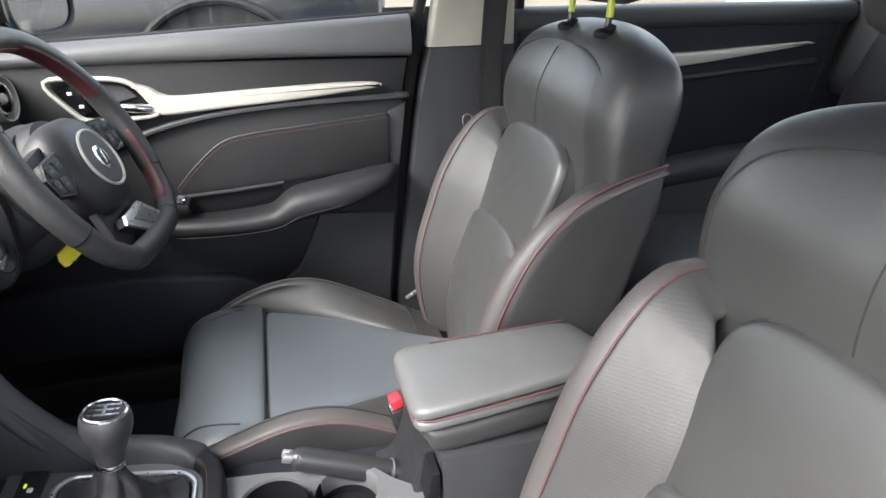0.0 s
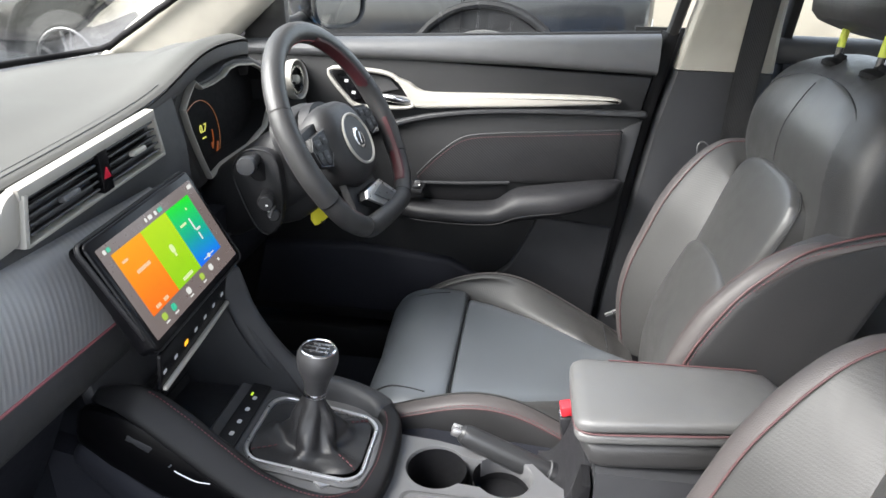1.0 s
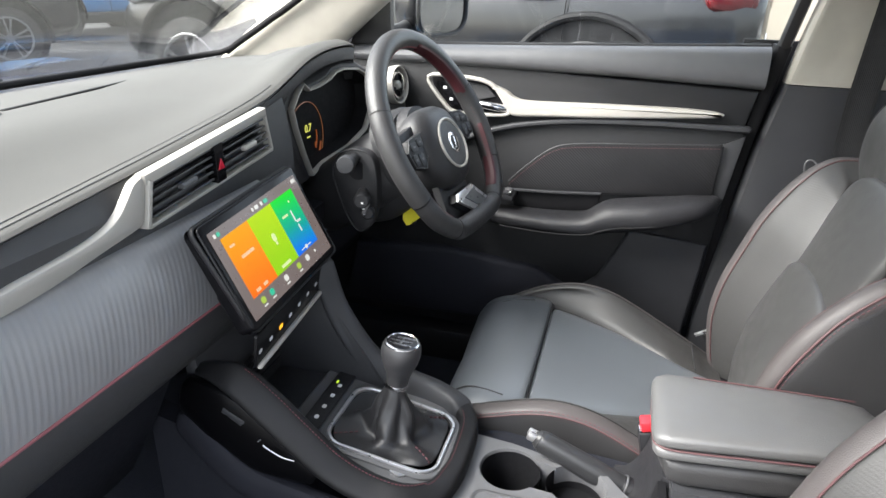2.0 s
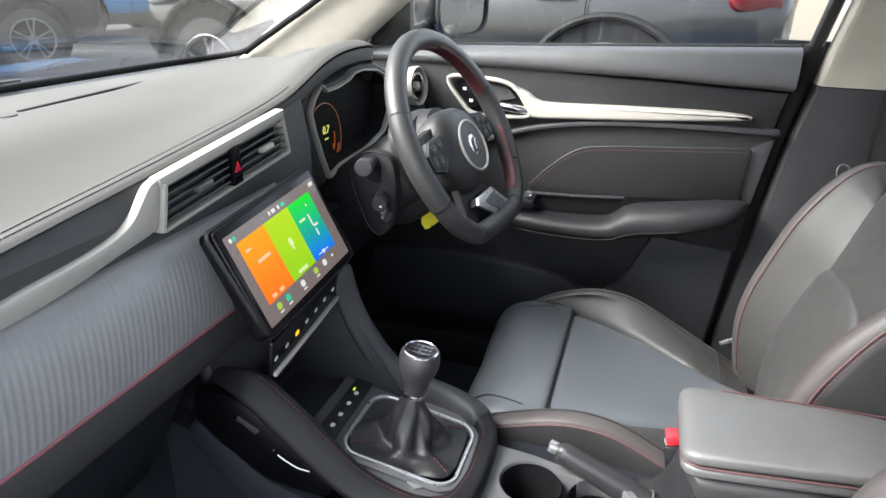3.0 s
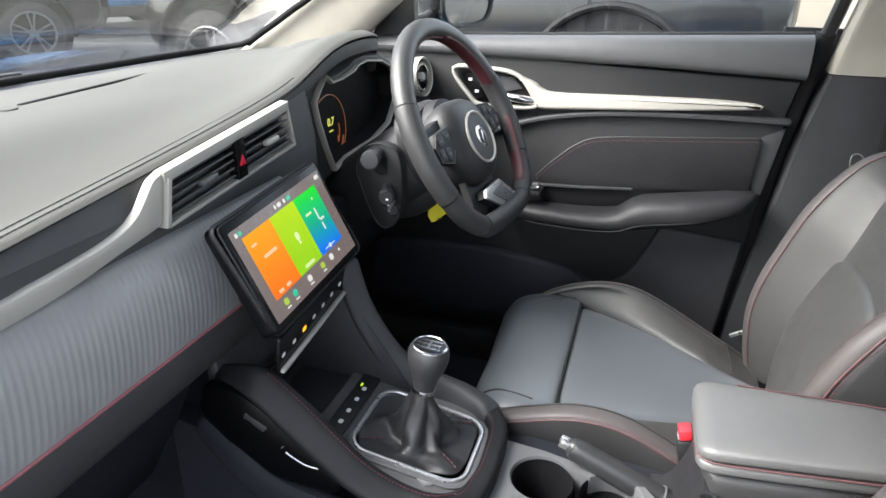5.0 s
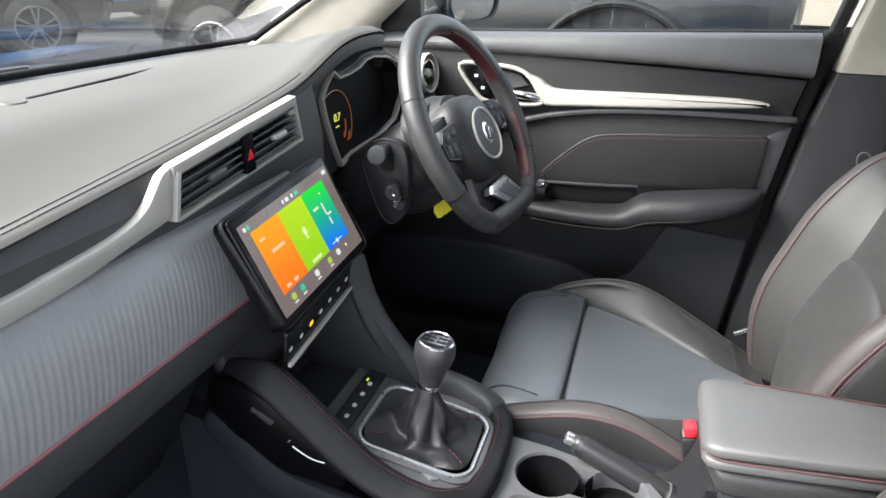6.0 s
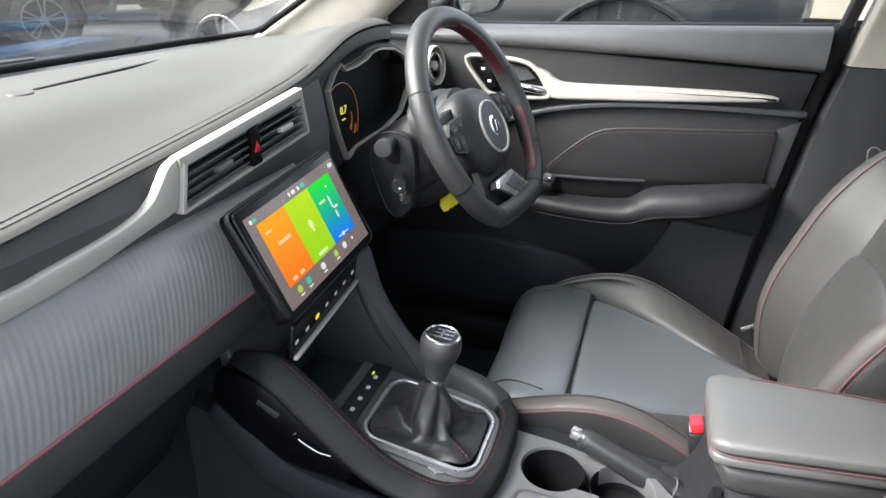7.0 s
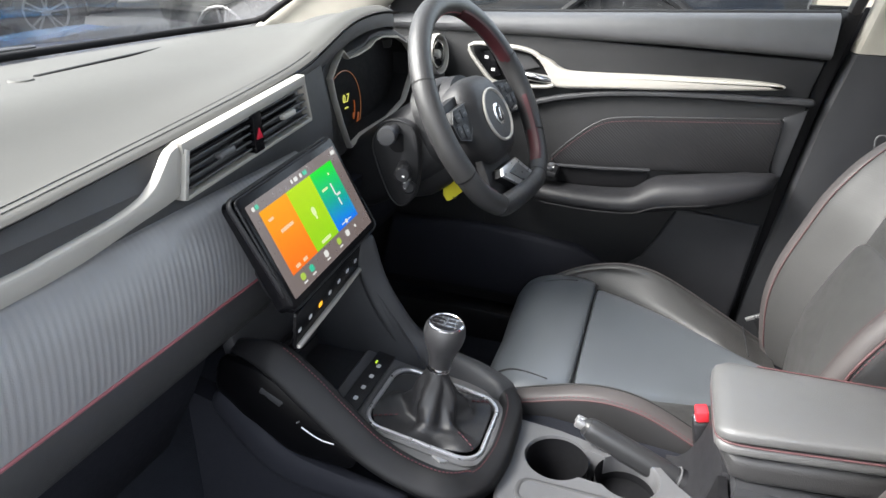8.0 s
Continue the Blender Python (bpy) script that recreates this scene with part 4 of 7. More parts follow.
part("lower_spoke_inset", plate([(-0.016, -0.112), (0.046, -0.155), (0.074, -0.149), (0.024, -0.106)], on_wheel(0, 0, 0.0022), wu, wv, 0.0014, 0.0006), INSET, wheel)
part("lower_spoke_core", plate([(-0.05, -0.075), (-0.062, -0.145), (0.062, -0.145), (0.05, -0.075)], on_wheel(0, 0, -0.030), wu, wv, 0.013, 0.004), PLASTIC, wheel)
part("back_boss", turned(tuple(on_wheel(0, 0, -0.09)), tuple(wn_), [(0, 0.055), (0.05, 0.064), (0.065, 0.060)], 32), PLASTIC, wheel)

column = thing("steering_column", (0.36, 0.16, 0.9), "black steering column shroud with stalks and ignition lock", "steering column")


def col_ring(t, a, b, up=0.0):
    c = WC + wn_ * -t
    return [c + wu * (a * x) + wv * (b * y + up) for x, y in oval(28, 2.9)]


part("upper_shroud", loft([col_ring(0.070, 0.066, 0.055, -0.006), col_ring(0.085, 0.076, 0.064, -0.008), col_ring(0.13, 0.080, 0.066, -0.014), col_ring(0.18, 0.082, 0.066, -0.020), col_ring(0.26, 0.075, 0.060, -0.025)]), COLUMN, column)
part("collar", loft([col_ring(0.045, 0.066, 0.060), col_ring(0.06, 0.076, 0.07), col_ring(0.085, 0.078, 0.071)]), COLUMN, column)
part("lower_shroud", sweep(crs([(0.355, 0.10, 0.925), (0.355, 0.15, 0.890), (0.355, 0.22, 0.870)], 5), [(0.060, 0.035), (0.068, 0.038), (0.06, 0.035)], X, 18, 3), COLUMN, column)
sidep = [tuple(q) for q in crs_closed([(0.178, 0.964), (0.150, 0.970), (0.126, 0.955), (0.120, 0.90), (0.128, 0.85), (0.150, 0.832), (0.170, 0.85), (0.190, 0.90), (0.196, 0.935)], 5)]
part("stalk_panel_rim", sweep([(0.2655, y, z) for y, z in sidep], (0.0014, 0.0014), X, 6, 2, True), PLASTIC, column)
part("stalk_panel", plate([(-y, z) for y, z in sidep], (0.285, 0, 0), (0, -1, 0), Z, 0.020, 0.005), COLUMN, column, "oval black stalk mount")
st = thing("indicator_stalk", (0.24, 0.13, 0.97), "black indicator stalk with ridged round end", "stalk")
part("stem", cyl((0.27, 0.158, 0.956), (0.21, 0.147, 0.961), 0.0085, 0.0105), PLASTIC, st)
part("ridged_end", turned((0.216, 0.148, 0.961), (-1, -0.25, 0.12), [(0, 0.0115), (0.006, 0.014), (0.020, 0.014), (0.0235, 0.0125), (0.024, 0.010)], 24), GREYP, st)
part("dark_socket", cyl((0.2655, 0.152, 0.936), (0.2625, 0.151, 0.936), 0.016, 0.015), DARK, st)
st2 = thing("cruise_stalk", (0.24, 0.12, 0.88), "short black control stalk with turning switch", "stalk")
part("stem", cyl((0.262, 0.143, 0.901), (0.215, 0.125, 0.904), 0.009, 0.012), PLASTIC, st2)
part("turning_switch", turned((0.222, 0.127, 0.904), (-1, -0.25, 0.05), [(0, 0.013), (0.012, 0.013), (0.016, 0.010)], 22), PLASTIC, st2)
part("end_cap", turned((0.232, 0.121, 0.882), (-1, -0.25, 0.05), [(0, 0.010), (0.012, 0.011), (0.015, 0.008)], 18), PLASTIC, st2)
part("switch_lever", box((0.216, 0.119, 0.892), (0.012, 0.008, 0.02), 0.003, (20, 0, 10)), DECK, st2)
for k in range(3):
    part("switch_mark", box((0.2055 + 0.004 * k, 0.121, 0.903 - 0.010 * k), (0.001, 0.004, 0.003), 0.0004), PRINT, st2)
key = thing("ignition_key", (0.37, 0.09, 0.84), "ignition key with a yellow plastic tag", "key")
tag_poly = [(-0.019, -0.012), (-0.013, -0.014), (0.016, -0.010), (0.019, 0.004), (0.013, 0.014), (-0.012, 0.013), (-0.02, 0.0)]
part("yellow_tag", plate(tag_poly, (0.368, 0.094, 0.832), Vector((0.75, -0.6, 0.25)), Vector((0.2, 0.55, 0.8)), 0.003, 0.0008), YELLOW, key, "yellow plastic key tag")
part("tag_hole", cyl((0.3605, 0.0905, 0.8205), (0.3585, 0.0895, 0.8215), 0.0022, 0.0022, 10), DARK, key)
part("key_head", box((0.392, 0.098, 0.822), (0.03, 0.014, 0.026), 0.006, (20, 0, 20)), PLASTIC, key)
part("key_blade", box((0.392, 0.118, 0.835), (0.004, 0.03, 0.008), 0.001, (20, 0, 0)), CHROME, key)
for px in (0.30, 0.42, 0.50):
    pd = thing("pedal", (px, 0.50, 0.42), "black rubber-faced foot pedal", "pedal", group="pedals")
    part("pad", box((px, 0.47, 0.47), (0.05 if px < 0.45 else 0.04, 0.015, 0.07), 0.005, (-25, 0, 0)), RUBBER, pd)
    part("arm", sweep([(px, 0.48, 0.47), (px, 0.52, 0.56), (px, 0.60, 0.66)], (0.008, 0.008), X, 8), PLASTIC, pd)

# ---------------------------------------------------------------- centre console
console = thing("centre_console", (0, -0.1, FLOOR), "charcoal centre console with stitched leather side arms and cup holders", "centre console")

arm_pts = [(-0.094, 0.215, 0.768), (-0.100, 0.190, 0.773), (-0.106, 0.155, 0.771), (-0.109, 0.115, 0.744), (-0.110, 0.075, 0.710), (-0.110, 0.032, 0.675), (-0.109, -0.012, 0.655), (-0.104, -0.055, 0.645), (-0.078, -0.085, 0.638), (-0.04, -0.097, 0.636), (0.0, -0.099, 0.635),
           (0.06, -0.094, 0.636), (0.092, -0.068, 0.641), (0.102, -0.03, 0.651), (0.099, 0.02, 0.670), (0.095, 0.064, 0.698), (0.091, 0.096, 0.743), (0.090, 0.120, 0.790), (0.090, 0.137, 0.846)]
arm_curve = crs(arm_pts, 7)
wide = [(0.010, 0.008), (0.015, 0.010), (0.021, 0.012), (0.022, 0.012), (0.021, 0.012), (0.020, 0.013), (0.019, 0.014), (0.019, 0.016), (0.016, 0.018), (0.014, 0.019), (0.013, 0.019),
        (0.014, 0.019), (0.016, 0.021), (0.018, 0.022), (0.018, 0.020), (0.018, 0.018), (0.017, 0.017), (0.017, 0.016), (0.017, 0.016)]
k = len(arm_curve)
wd = [(np.interp(i / (k - 1), np.linspace(0, 1, 19), [a for a, _ in wide]), np.interp(i / (k - 1), np.linspace(0, 1, 19), [b for _, b in wide])) for i in range(k)]
arm_up = [((7.0 if q[0] < 0 else 3.0) * max(-0.12, min(0.12, q[0])), 0, 1.0) for q in arm_curve]
part("leather_arm", sweep(arm_curve[:84], wd[:84], arm_up[:84], 28, 3.4), ARML, console, "stitched black leather arm round the gear plate")
part("side_wall", sweep(arm_curve[83:], [(a * (1.25 - 0.6 * min(1.0, i / 16)), b * 1.1) for i, (a, b) in enumerate(wd[83:])], arm_up[83:], 28, 3.4), GREYP, console, "smooth charcoal console side wall")
st_path = []
for i, q in enumerate(arm_curve):
    tan = arm_curve[min(i + 1, k - 1)] - arm_curve[max(i - 1, 0)]
    side = np.cross(tan / np.linalg.norm(tan), np.array(arm_up[i]))
    side /= np.linalg.norm(side)
    if np.dot(side, np.array((0, 0.05, 0.7)) - q) < 0:
        side = -side
    u = np.cross(tan / np.linalg.norm(tan), side)
    u = u if u[2] > 0 else -u
    st_path.append(q + side * wd[i][0] * (0.72 if q[0] < -0.09 else 0.5) + u * wd[i][1] * 0.97)
part("red_stitching", stitches(st_path[14:82], 0.0007, 0.0028, 0.0020), THREAD, console, "red stitches along the leather arm")
# gear plate
pl = [tuple(q) for q in crs_closed([(-0.097, 0.116), (-0.096, 0.06), (-0.094, 0.0), (-0.088, -0.062), (-0.060, -0.090), (0, -0.094), (0.060, -0.090), (0.085, -0.060), (0.09, 0.0), (0.092, 0.06), (0.093, 0.116), (0.086, 0.126), (0.05, 0.127), (-0.05, 0.127), (-0.090, 0.126)], 5)]
gu, gv = X, Vector((0, 1, 0.17)).normalized()
GP = frame_matrix((0, 0, 0.659), gu, gv)


def on_gear(a, b, c=0.0):
    return GP @ Vector((a, b, c))


bez = [(a * (1 - 0.25 * (0.0 - b)), b) for a, b in round_rect(0.126, 0.150, 0.026, 6, 0, -0.003)]
part("gear_bezel", sweep([on_gear(a, b, 0.003) for a, b in bez], (0.0030, 0.0036), Z, 10, 2.2, True), BRIGHT, console, "bright rounded gear surround")
part("gear_bezel_skirt", sweep([on_gear(a * 1.06, b * 1.06, 0.0005) for a, b in bez], (0.0055, 0.003), Z, 8, 2.2, True), DECK, console)
part("bezel_plaque", plate([(-0.0690, -0.019), (-0.0770, -0.037), (-0.0735, -0.043), (-0.0700, -0.046)], on_gear(0, 0, -0.0005), gu, gv, 0.0022, 0.0006), BRIGHT, console, "small bright plaque")
part("gate_floor", plate([(a * 0.97, b * 0.97) for a, b in bez], on_gear(0, 0, -0.034), gu, gv, 0.004, 0), DARK, console)
# switches ahead of the gear lever
part("switch_strip", plate(round_rect(0.165, 0.026, 0.003, 3), on_gear(0.002, 0.098, 0.0), gu, gv, 0.0035, 0.001), PLASTIC, console)
for i, a in enumerate((-0.029, -0.005, 0.021, 0.046)):
    part("switch_symbol", plate(round_rect(0.0075, 0.0058, 0.0018, 3, a, 0.097), on_gear(0, 0, 0.0036), gu, gv, 0.0004, 0), PRINT, console)
LIME = glow_mat("lime_light", (0.6, 0.9, 0.05), 1.0)
part("switch_light", plate(round_rect(0.007, 0.003, 0.001, 3, 0.053, 0.1035), on_gear(0, 0, 0.0037), gu, gv, 0.0004, 0), LIME, console, "small lit lime mark")
# open tray under the screen
part("tray_floor", box((0.0, 0.165, 0.668), (0.19, 0.11, 0.01), 0.003), GREYP, console)
part("tray_back", box((0.0, 0.222, 0.73), (0.20, 0.02, 0.15), 0.006, (-6, 0, 0)), GREYP, console)
for k in range(5):
    part("tray_ridge", box((0.0, 0.2085 - 0.0012 * k, 0.688 + 0.012 * k), (0.17, 0.004, 0.004), 0.0012), PLASTIC, console)
part("tray_wall", plate([(-0.03, 0.655), (-0.24, 0.665), (-0.24, 0.85), (-0.15, 0.84), (-0.09, 0.745)], (0.088, 0, 0), -Y, Z, 0.010, 0.003), GREYP, console)
# outer flank of the console below the arms
for s in (-1, 1):
    prof = [(0.30, 0.36), (0.30, 0.69), (0.20, 0.665), (0.12, 0.635), (0.04, 0.605), (-0.06, 0.60), (-0.14, 0.615), (-0.34, 0.60), (-0.62, 0.58), (-0.62, 0.36)]
    if s > 0:
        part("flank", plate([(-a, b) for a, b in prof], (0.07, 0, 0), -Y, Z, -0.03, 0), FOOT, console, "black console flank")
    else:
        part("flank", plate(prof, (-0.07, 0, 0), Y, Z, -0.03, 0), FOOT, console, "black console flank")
# solid black filling that paints the shaded opening below the arm
part("side_pocket", sweep(crs([(-0.113, 0.225, 0.742), (-0.120, 0.18, 0.728), (-0.120, 0.12, 0.692), (-0.116, 0.06, 0.660)], 5), [(0.010, 0.03), (0.012, 0.042), (0.012, 0.040), (0.006, 0.012)], Z, 18, 2.8), HOLLOW, console, "gloss black hollow under the arm, its shade put into the colour")
part("pocket_lip", sweep(crs([(-0.112, 0.235, 0.700), (-0.122, 0.186, 0.672), (-0.124, 0.143, 0.642), (-0.120, 0.085, 0.624), (-0.108, 0.0, 0.606)], 5), [(0.012, 0.02), (0.014, 0.026), (0.014, 0.026), (0.012, 0.022), (0.008, 0.014)], Z, 14, 2.8), FOOT, console, "black lower lip of the hollow")
part("pocket_strip", tube(crs([(-0.1337, 0.1125, 0.7085), (-0.1338, 0.107, 0.705), (-0.1340, 0.089, 0.697), (-0.1325, 0.073, 0.694)], 4), 0.0010, 8), BRIGHT, console, "thin chrome strip in the hollow")
part("pocket_tick", tube([(-0.1335, 0.1185, 0.7125), (-0.1338, 0.1150, 0.7160)], 0.0009, 8), BRIGHT, console, "short chrome tick")
part("pocket_port", box((-0.126, 0.152, 0.738), (0.012, 0.034, 0.012), 0.003, (30, 0, 0)), GREYP, console)
# cup holder deck with two wells cut through it
deck_poly = [(0.062, -0.100), (0.056, -0.16), (0.046, -0.205), (0.0415, -0.235), (0.0405, -0.262), (0.031, -0.290), (0.004, -0.312), (-0.024, -0.345), (-0.088, -0.36), (-0.092, -0.20), (-0.088, -0.105)]


def well_outline():
    out = []
    c1, c2, r = (0.004, -0.166), (0.000, -0.252), 0.039
    for t in np.linspace(40, 320, 30):
        a = radians(t)
        out.append((c1[0] + r * math.sin(a) * -1, c1[1] + r * math.cos(a) * -1))
    for t in np.linspace(220, 500, 30):
        a = radians(t)
        out.append((c2[0] - r * 0.94 * math.sin(a), c2[1] - r * 0.94 * math.cos(a)))
    return out


def deck_with_hole(outer, hole, z0, z1, n=120):
    """A flat deck ring between an outer outline and a hole, with side walls."""
    c = np.mean(np.array(hole), axis=0)

    def resample(poly):
        poly = np.array(list(poly) + [poly[0]])
        ang, out = np.linspace(0, 2 * np.pi, n, endpoint=False), []
        for a in ang:
            d = np.array((math.cos(a), math.sin(a)))
            best = None
            for p, q in zip(poly[:-1], poly[1:]):
                e = q - p
                den = d[0] * -e[1] + d[1] * e[0]
                if abs(den) < 1e-12:
                    continue
                w = p - c
                t = (w[0] * -e[1] + w[1] * e[0]) / den
                u = (d[0] * w[1] - d[1] * w[0]) / den
                if t > 0 and -1e-9 <= u <= 1 + 1e-9 and (best is None or t > best):
                    best = t
            out.append(c + d * best)
        return out
    o, h = resample(outer), resample(hole)
    r = lambda pts, z, k=0.0: [(p[0] + (c[0] - p[0]) * k, p[1] + (c[1] - p[1]) * k, z) for p in pts]
    return loft([r(o, z0), r(o, z1 - 0.003), r(o, z1, 0.02), r(h, z1, -0.03), r(h, z1 - 0.003), r(h, z0)], closed_path=True)


gear_bm = deck_with_hole([(a, b * 1.014) for a, b in pl], [(a * 0.985, b * 0.985) for a, b in bez], -0.018, 0.0)
gear_bm.transform(GP @ Matrix.Translation((0, 0, -0.001)))
part("gear_plate", gear_bm, DECK, console, "grey satin gear plate")
part("cup_deck", deck_with_hole(deck_poly, well_outline(), 0.605, 0.632), DECK, console, "grey satin deck round the cup holders")
# walls and floors coloured deep black so the wells look shaded
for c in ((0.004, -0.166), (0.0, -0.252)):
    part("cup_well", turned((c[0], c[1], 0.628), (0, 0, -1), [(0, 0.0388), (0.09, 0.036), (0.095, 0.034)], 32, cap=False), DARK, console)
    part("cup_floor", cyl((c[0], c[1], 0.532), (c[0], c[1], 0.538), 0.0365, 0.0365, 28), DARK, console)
for sx in (-1, 1):
    part("cup_divider", sweep([(0.002 + sx * 0.034, -0.209, 0.585), (0.002 + sx * 0.034, -0.209, 0.622)], (0.010, 0.008), Y, 12, 2), DECK, console)
part("card_tray", sweep([(a - 0.064, b - 0.215, 0.6325) for a, b in round_rect(0.034, 0.17, 0.012, 4)], (0.003, 0.0022), Z, 8, 2, True), LIP, console, "rounded outline of the small tray")
part("card_tray_mat", plate(round_rect(0.030, 0.166, 0.010, 4, -0.064, -0.215), (0, 0, 0.6322), X, Y, 0.0012, 0), DECK, console)
# box below the arm rest
part("console_box", loft([[(0.006 + x * w, y, z) for x, y in ((-0.078, -0.356), (0.076, -0.356), (0.076, -0.585), (-0.078, -0.585))] for z, w in ((0.40, 1.0), (0.60, 1.0), (0.680, 0.90), (0.706, 0.86))]), GREYP, console, "charcoal console box", angle=20)
cheek = [tuple(q) for q in crs([(-0.290, 0.600), (-0.312, 0.609), (-0.326, 0.626), (-0.335, 0.650), (-0.341, 0.674), (-0.347, 0.694)], 4)] + [(-0.372, 0.694), (-0.372, 0.560), (-0.290, 0.560)]
part("box_cheek", plate([(-a, b) for a, b in cheek], (0.084, 0, 0), -Y, Z, 0.112, 0.004), PLASTIC, console, "charcoal shoulder that rises to the arm rest")
# slot and handbrake recess are dark solids painted as shade
part("cheek_slot", plate([(0.336, 0.648), (0.352, 0.652), (0.352, 0.690), (0.343, 0.690)], (-0.030, 0, 0), -Y, Z, 0.036, 0.001), DARK, console, "dark slab standing for the shaded slot in front of the console box")
part("brake_slot", box((0.022, -0.285, 0.582), (0.075, 0.150, 0.022), 0.004), DARK, console, "dark block standing for the shaded recess under the handbrake")
part("brake_channel", box((0.075, -0.235, 0.588), (0.040, 0.26, 0.030), 0.004), LEATHER, console, "black channel beside the handbrake")

arm_rest = thing("arm_rest", (0.01, -0.45, 0.69), "grey leather arm rest lid with red seam on the console box", "arm rest")


def pad_ring(y, w, h0, h1, p=3.6):
    up = 0.11 * max(0.0, -0.33 - y)
    return [(0.011 + w * a, y, up * (0.55 - 0.45 * a) + (h0 + h1) / 2 + (h1 - h0) / 2 * b) for a, b in oval(44, p)]


part("pad", loft([pad_ring(-0.3265, 0.046, 0.7555, 0.7640, 3), pad_ring(-0.3278, 0.056, 0.7535, 0.7670, 3.2), pad_ring(-0.3315, 0.063, 0.7520, 0.7705), pad_ring(-0.3390, 0.0670, 0.7512, 0.7730), pad_ring(-0.345, 0.0690, 0.7508, 0.7745), pad_ring(-0.40, 0.0695, 0.7508, 0.7755), pad_ring(-0.48, 0.0695, 0.7508, 0.7755),
                  pad_ring(-0.54, 0.069, 0.7508, 0.7745), pad_ring(-0.565, 0.067, 0.752, 0.771), pad_ring(-0.577, 0.058, 0.755, 0.764)], cap=True), PALEL, arm_rest, "padded grey leather top with window sheen put into its colour", angle=60)
part("pad_side", loft([pad_ring(-0.3290, 0.056, 0.7400, 0.7535), pad_ring(-0.3340, 0.0640, 0.7370, 0.7550), pad_ring(-0.3440, 0.0675, 0.7350, 0.7560), pad_ring(-0.40, 0.0685, 0.7345, 0.7560), pad_ring(-0.565, 0.0685, 0.7345, 0.7560), pad_ring(-0.575, 0.06, 0.738, 0.7540)]), PALEL, arm_rest, "grey leather band below the seam in the same sheen-lightened colour", angle=60)
part("lid_base", loft([pad_ring(-0.3380, 0.050, 0.722, 0.738), pad_ring(-0.3440, 0.058, 0.712, 0.739), pad_ring(-0.350, 0.063, 0.700, 0.740), pad_ring(-0.366, 0.0645, 0.6945, 0.740), pad_ring(-0.46, 0.0645, 0.6935, 0.740), pad_ring(-0.565, 0.0645, 0.6935, 0.740), pad_ring(-0.573, 0.058, 0.70, 0.738)]), LEATHER, arm_rest, "dark moulded lid base", angle=60)
sx_, sw_ = 0.011, 0.0688
seam_pts = [(sx_ - sw_, -0.566), (sx_ - sw_, -0.45), (sx_ - sw_ + 0.0003, -0.372), (sx_ - sw_ + 0.003, -0.344), (sx_ - sw_ + 0.009, -0.3335), (sx_ - sw_ + 0.020, -0.3283), (sx_, -0.3272), (sx_ + sw_ - 0.016, -0.3285)]
seam_pts = [(a, b, 0.7538 + 0.11 * max(0.0, -0.33 - b)) for a, b in seam_pts]
part("red_seam", tube([tuple(q) for q in crs(seam_pts, 6)], 0.0012, 8), PIPING, arm_rest, "dusky red seam")
part("red_stitching", stitches([(q[0] + 0.0012, q[1], q[2] + 0.0050) for q in crs(seam_pts[:4], 8)], 0.0006, 0.0035, 0.003), THREAD, arm_rest)
far_seam = [(sx_ + 0.060, y, 0.7742 + 0.018 * max(0.0, -0.33 - y)) for y in np.linspace(-0.375, -0.556, 12)]
part("red_seam", tube(far_seam, 0.0009, 8), PIPING, arm_rest, "dusky red seam")

brake = thing("handbrake", (0.045, -0.33, 0.62), "black leather handbrake lever with chrome release button", "handbrake")
h0, h1 = np.array((0.037, -0.326, 0.604)), np.array((0.044, -0.182, 0.6625))
d = (h1 - h0) / np.linalg.norm(h1 - h0)
ln = np.linalg.norm(h1 - h0)
part("grip", sweep([h0, h0 + d * ln * 0.2, h0 + d * ln * 0.55, h0 + d * ln * 0.84, h0 + d * ln * 0.88], [(0.0140, 0.0150), (0.0145, 0.0160), (0.0142, 0.0158), (0.0136, 0.0148), (0.0128, 0.0140)], Z, 22, 2.4), HANDLE, brake)
part("button_collar", turned(tuple(h0 + d * ln * 0.868), tuple(d), [(0, 0.0135), (0.006, 0.0130), (0.008, 0.0105)], 24), HANDLE, brake)
for e in (-1, 1):
    part("release_button", box(tuple(h0 + d * ln * 0.955 + np.array((e * 0.0045, 0, 0.001))), (0.006, 0.018, 0.012), 0.0025, (19, 0, 0)), BRIGHT, brake, "bright push button")
part("button_core", box(tuple(h0 + d * ln * 0.94), (0.006, 0.018, 0.009), 0.002, (19, 0, 0)), DARK, brake)
part("gaiter", sweep([h0 + np.array((0, -0.028, -0.012)), h0 + np.array((0, -0.008, -0.003)), h0 + d * 0.016], [(0.024, 0.020), (0.020, 0.019), (0.0160, 0.0172)], Z, 18, 2.4), PLASTIC, brake)
part("gaiter_ring", sweep([h0 + d * 0.017 + np.array((0.0162 * math.cos(a), -0.0065 * math.sin(a), 0.0168 * math.sin(a))) for a in np.linspace(0, 2 * math.pi, 20, endpoint=False)], (0.0014, 0.0014), Y, 6, 2, True), DECK, brake, "pale gaiter ring")

buckle = thing("belt_buckle", (0.10, -0.335, 0.62), "black belt buckle with a red release button", "belt buckle")
part("body", box((0.102, -0.338, 0.640), (0.024, 0.020, 0.050), 0.004, (-12, 0, 6)), PLASTIC, buckle)
part("red_button", box((0.101, -0.333, 0.673), (0.020, 0.016, 0.016), 0.0025, (-12, 0, 6)), BUCKLE, buckle, "red release button")
part("chrome_slot", box((0.101, -0.3255, 0.6655), (0.020, 0.003, 0.0025), 0.001, (-12, 0, 6)), CHROME, buckle)
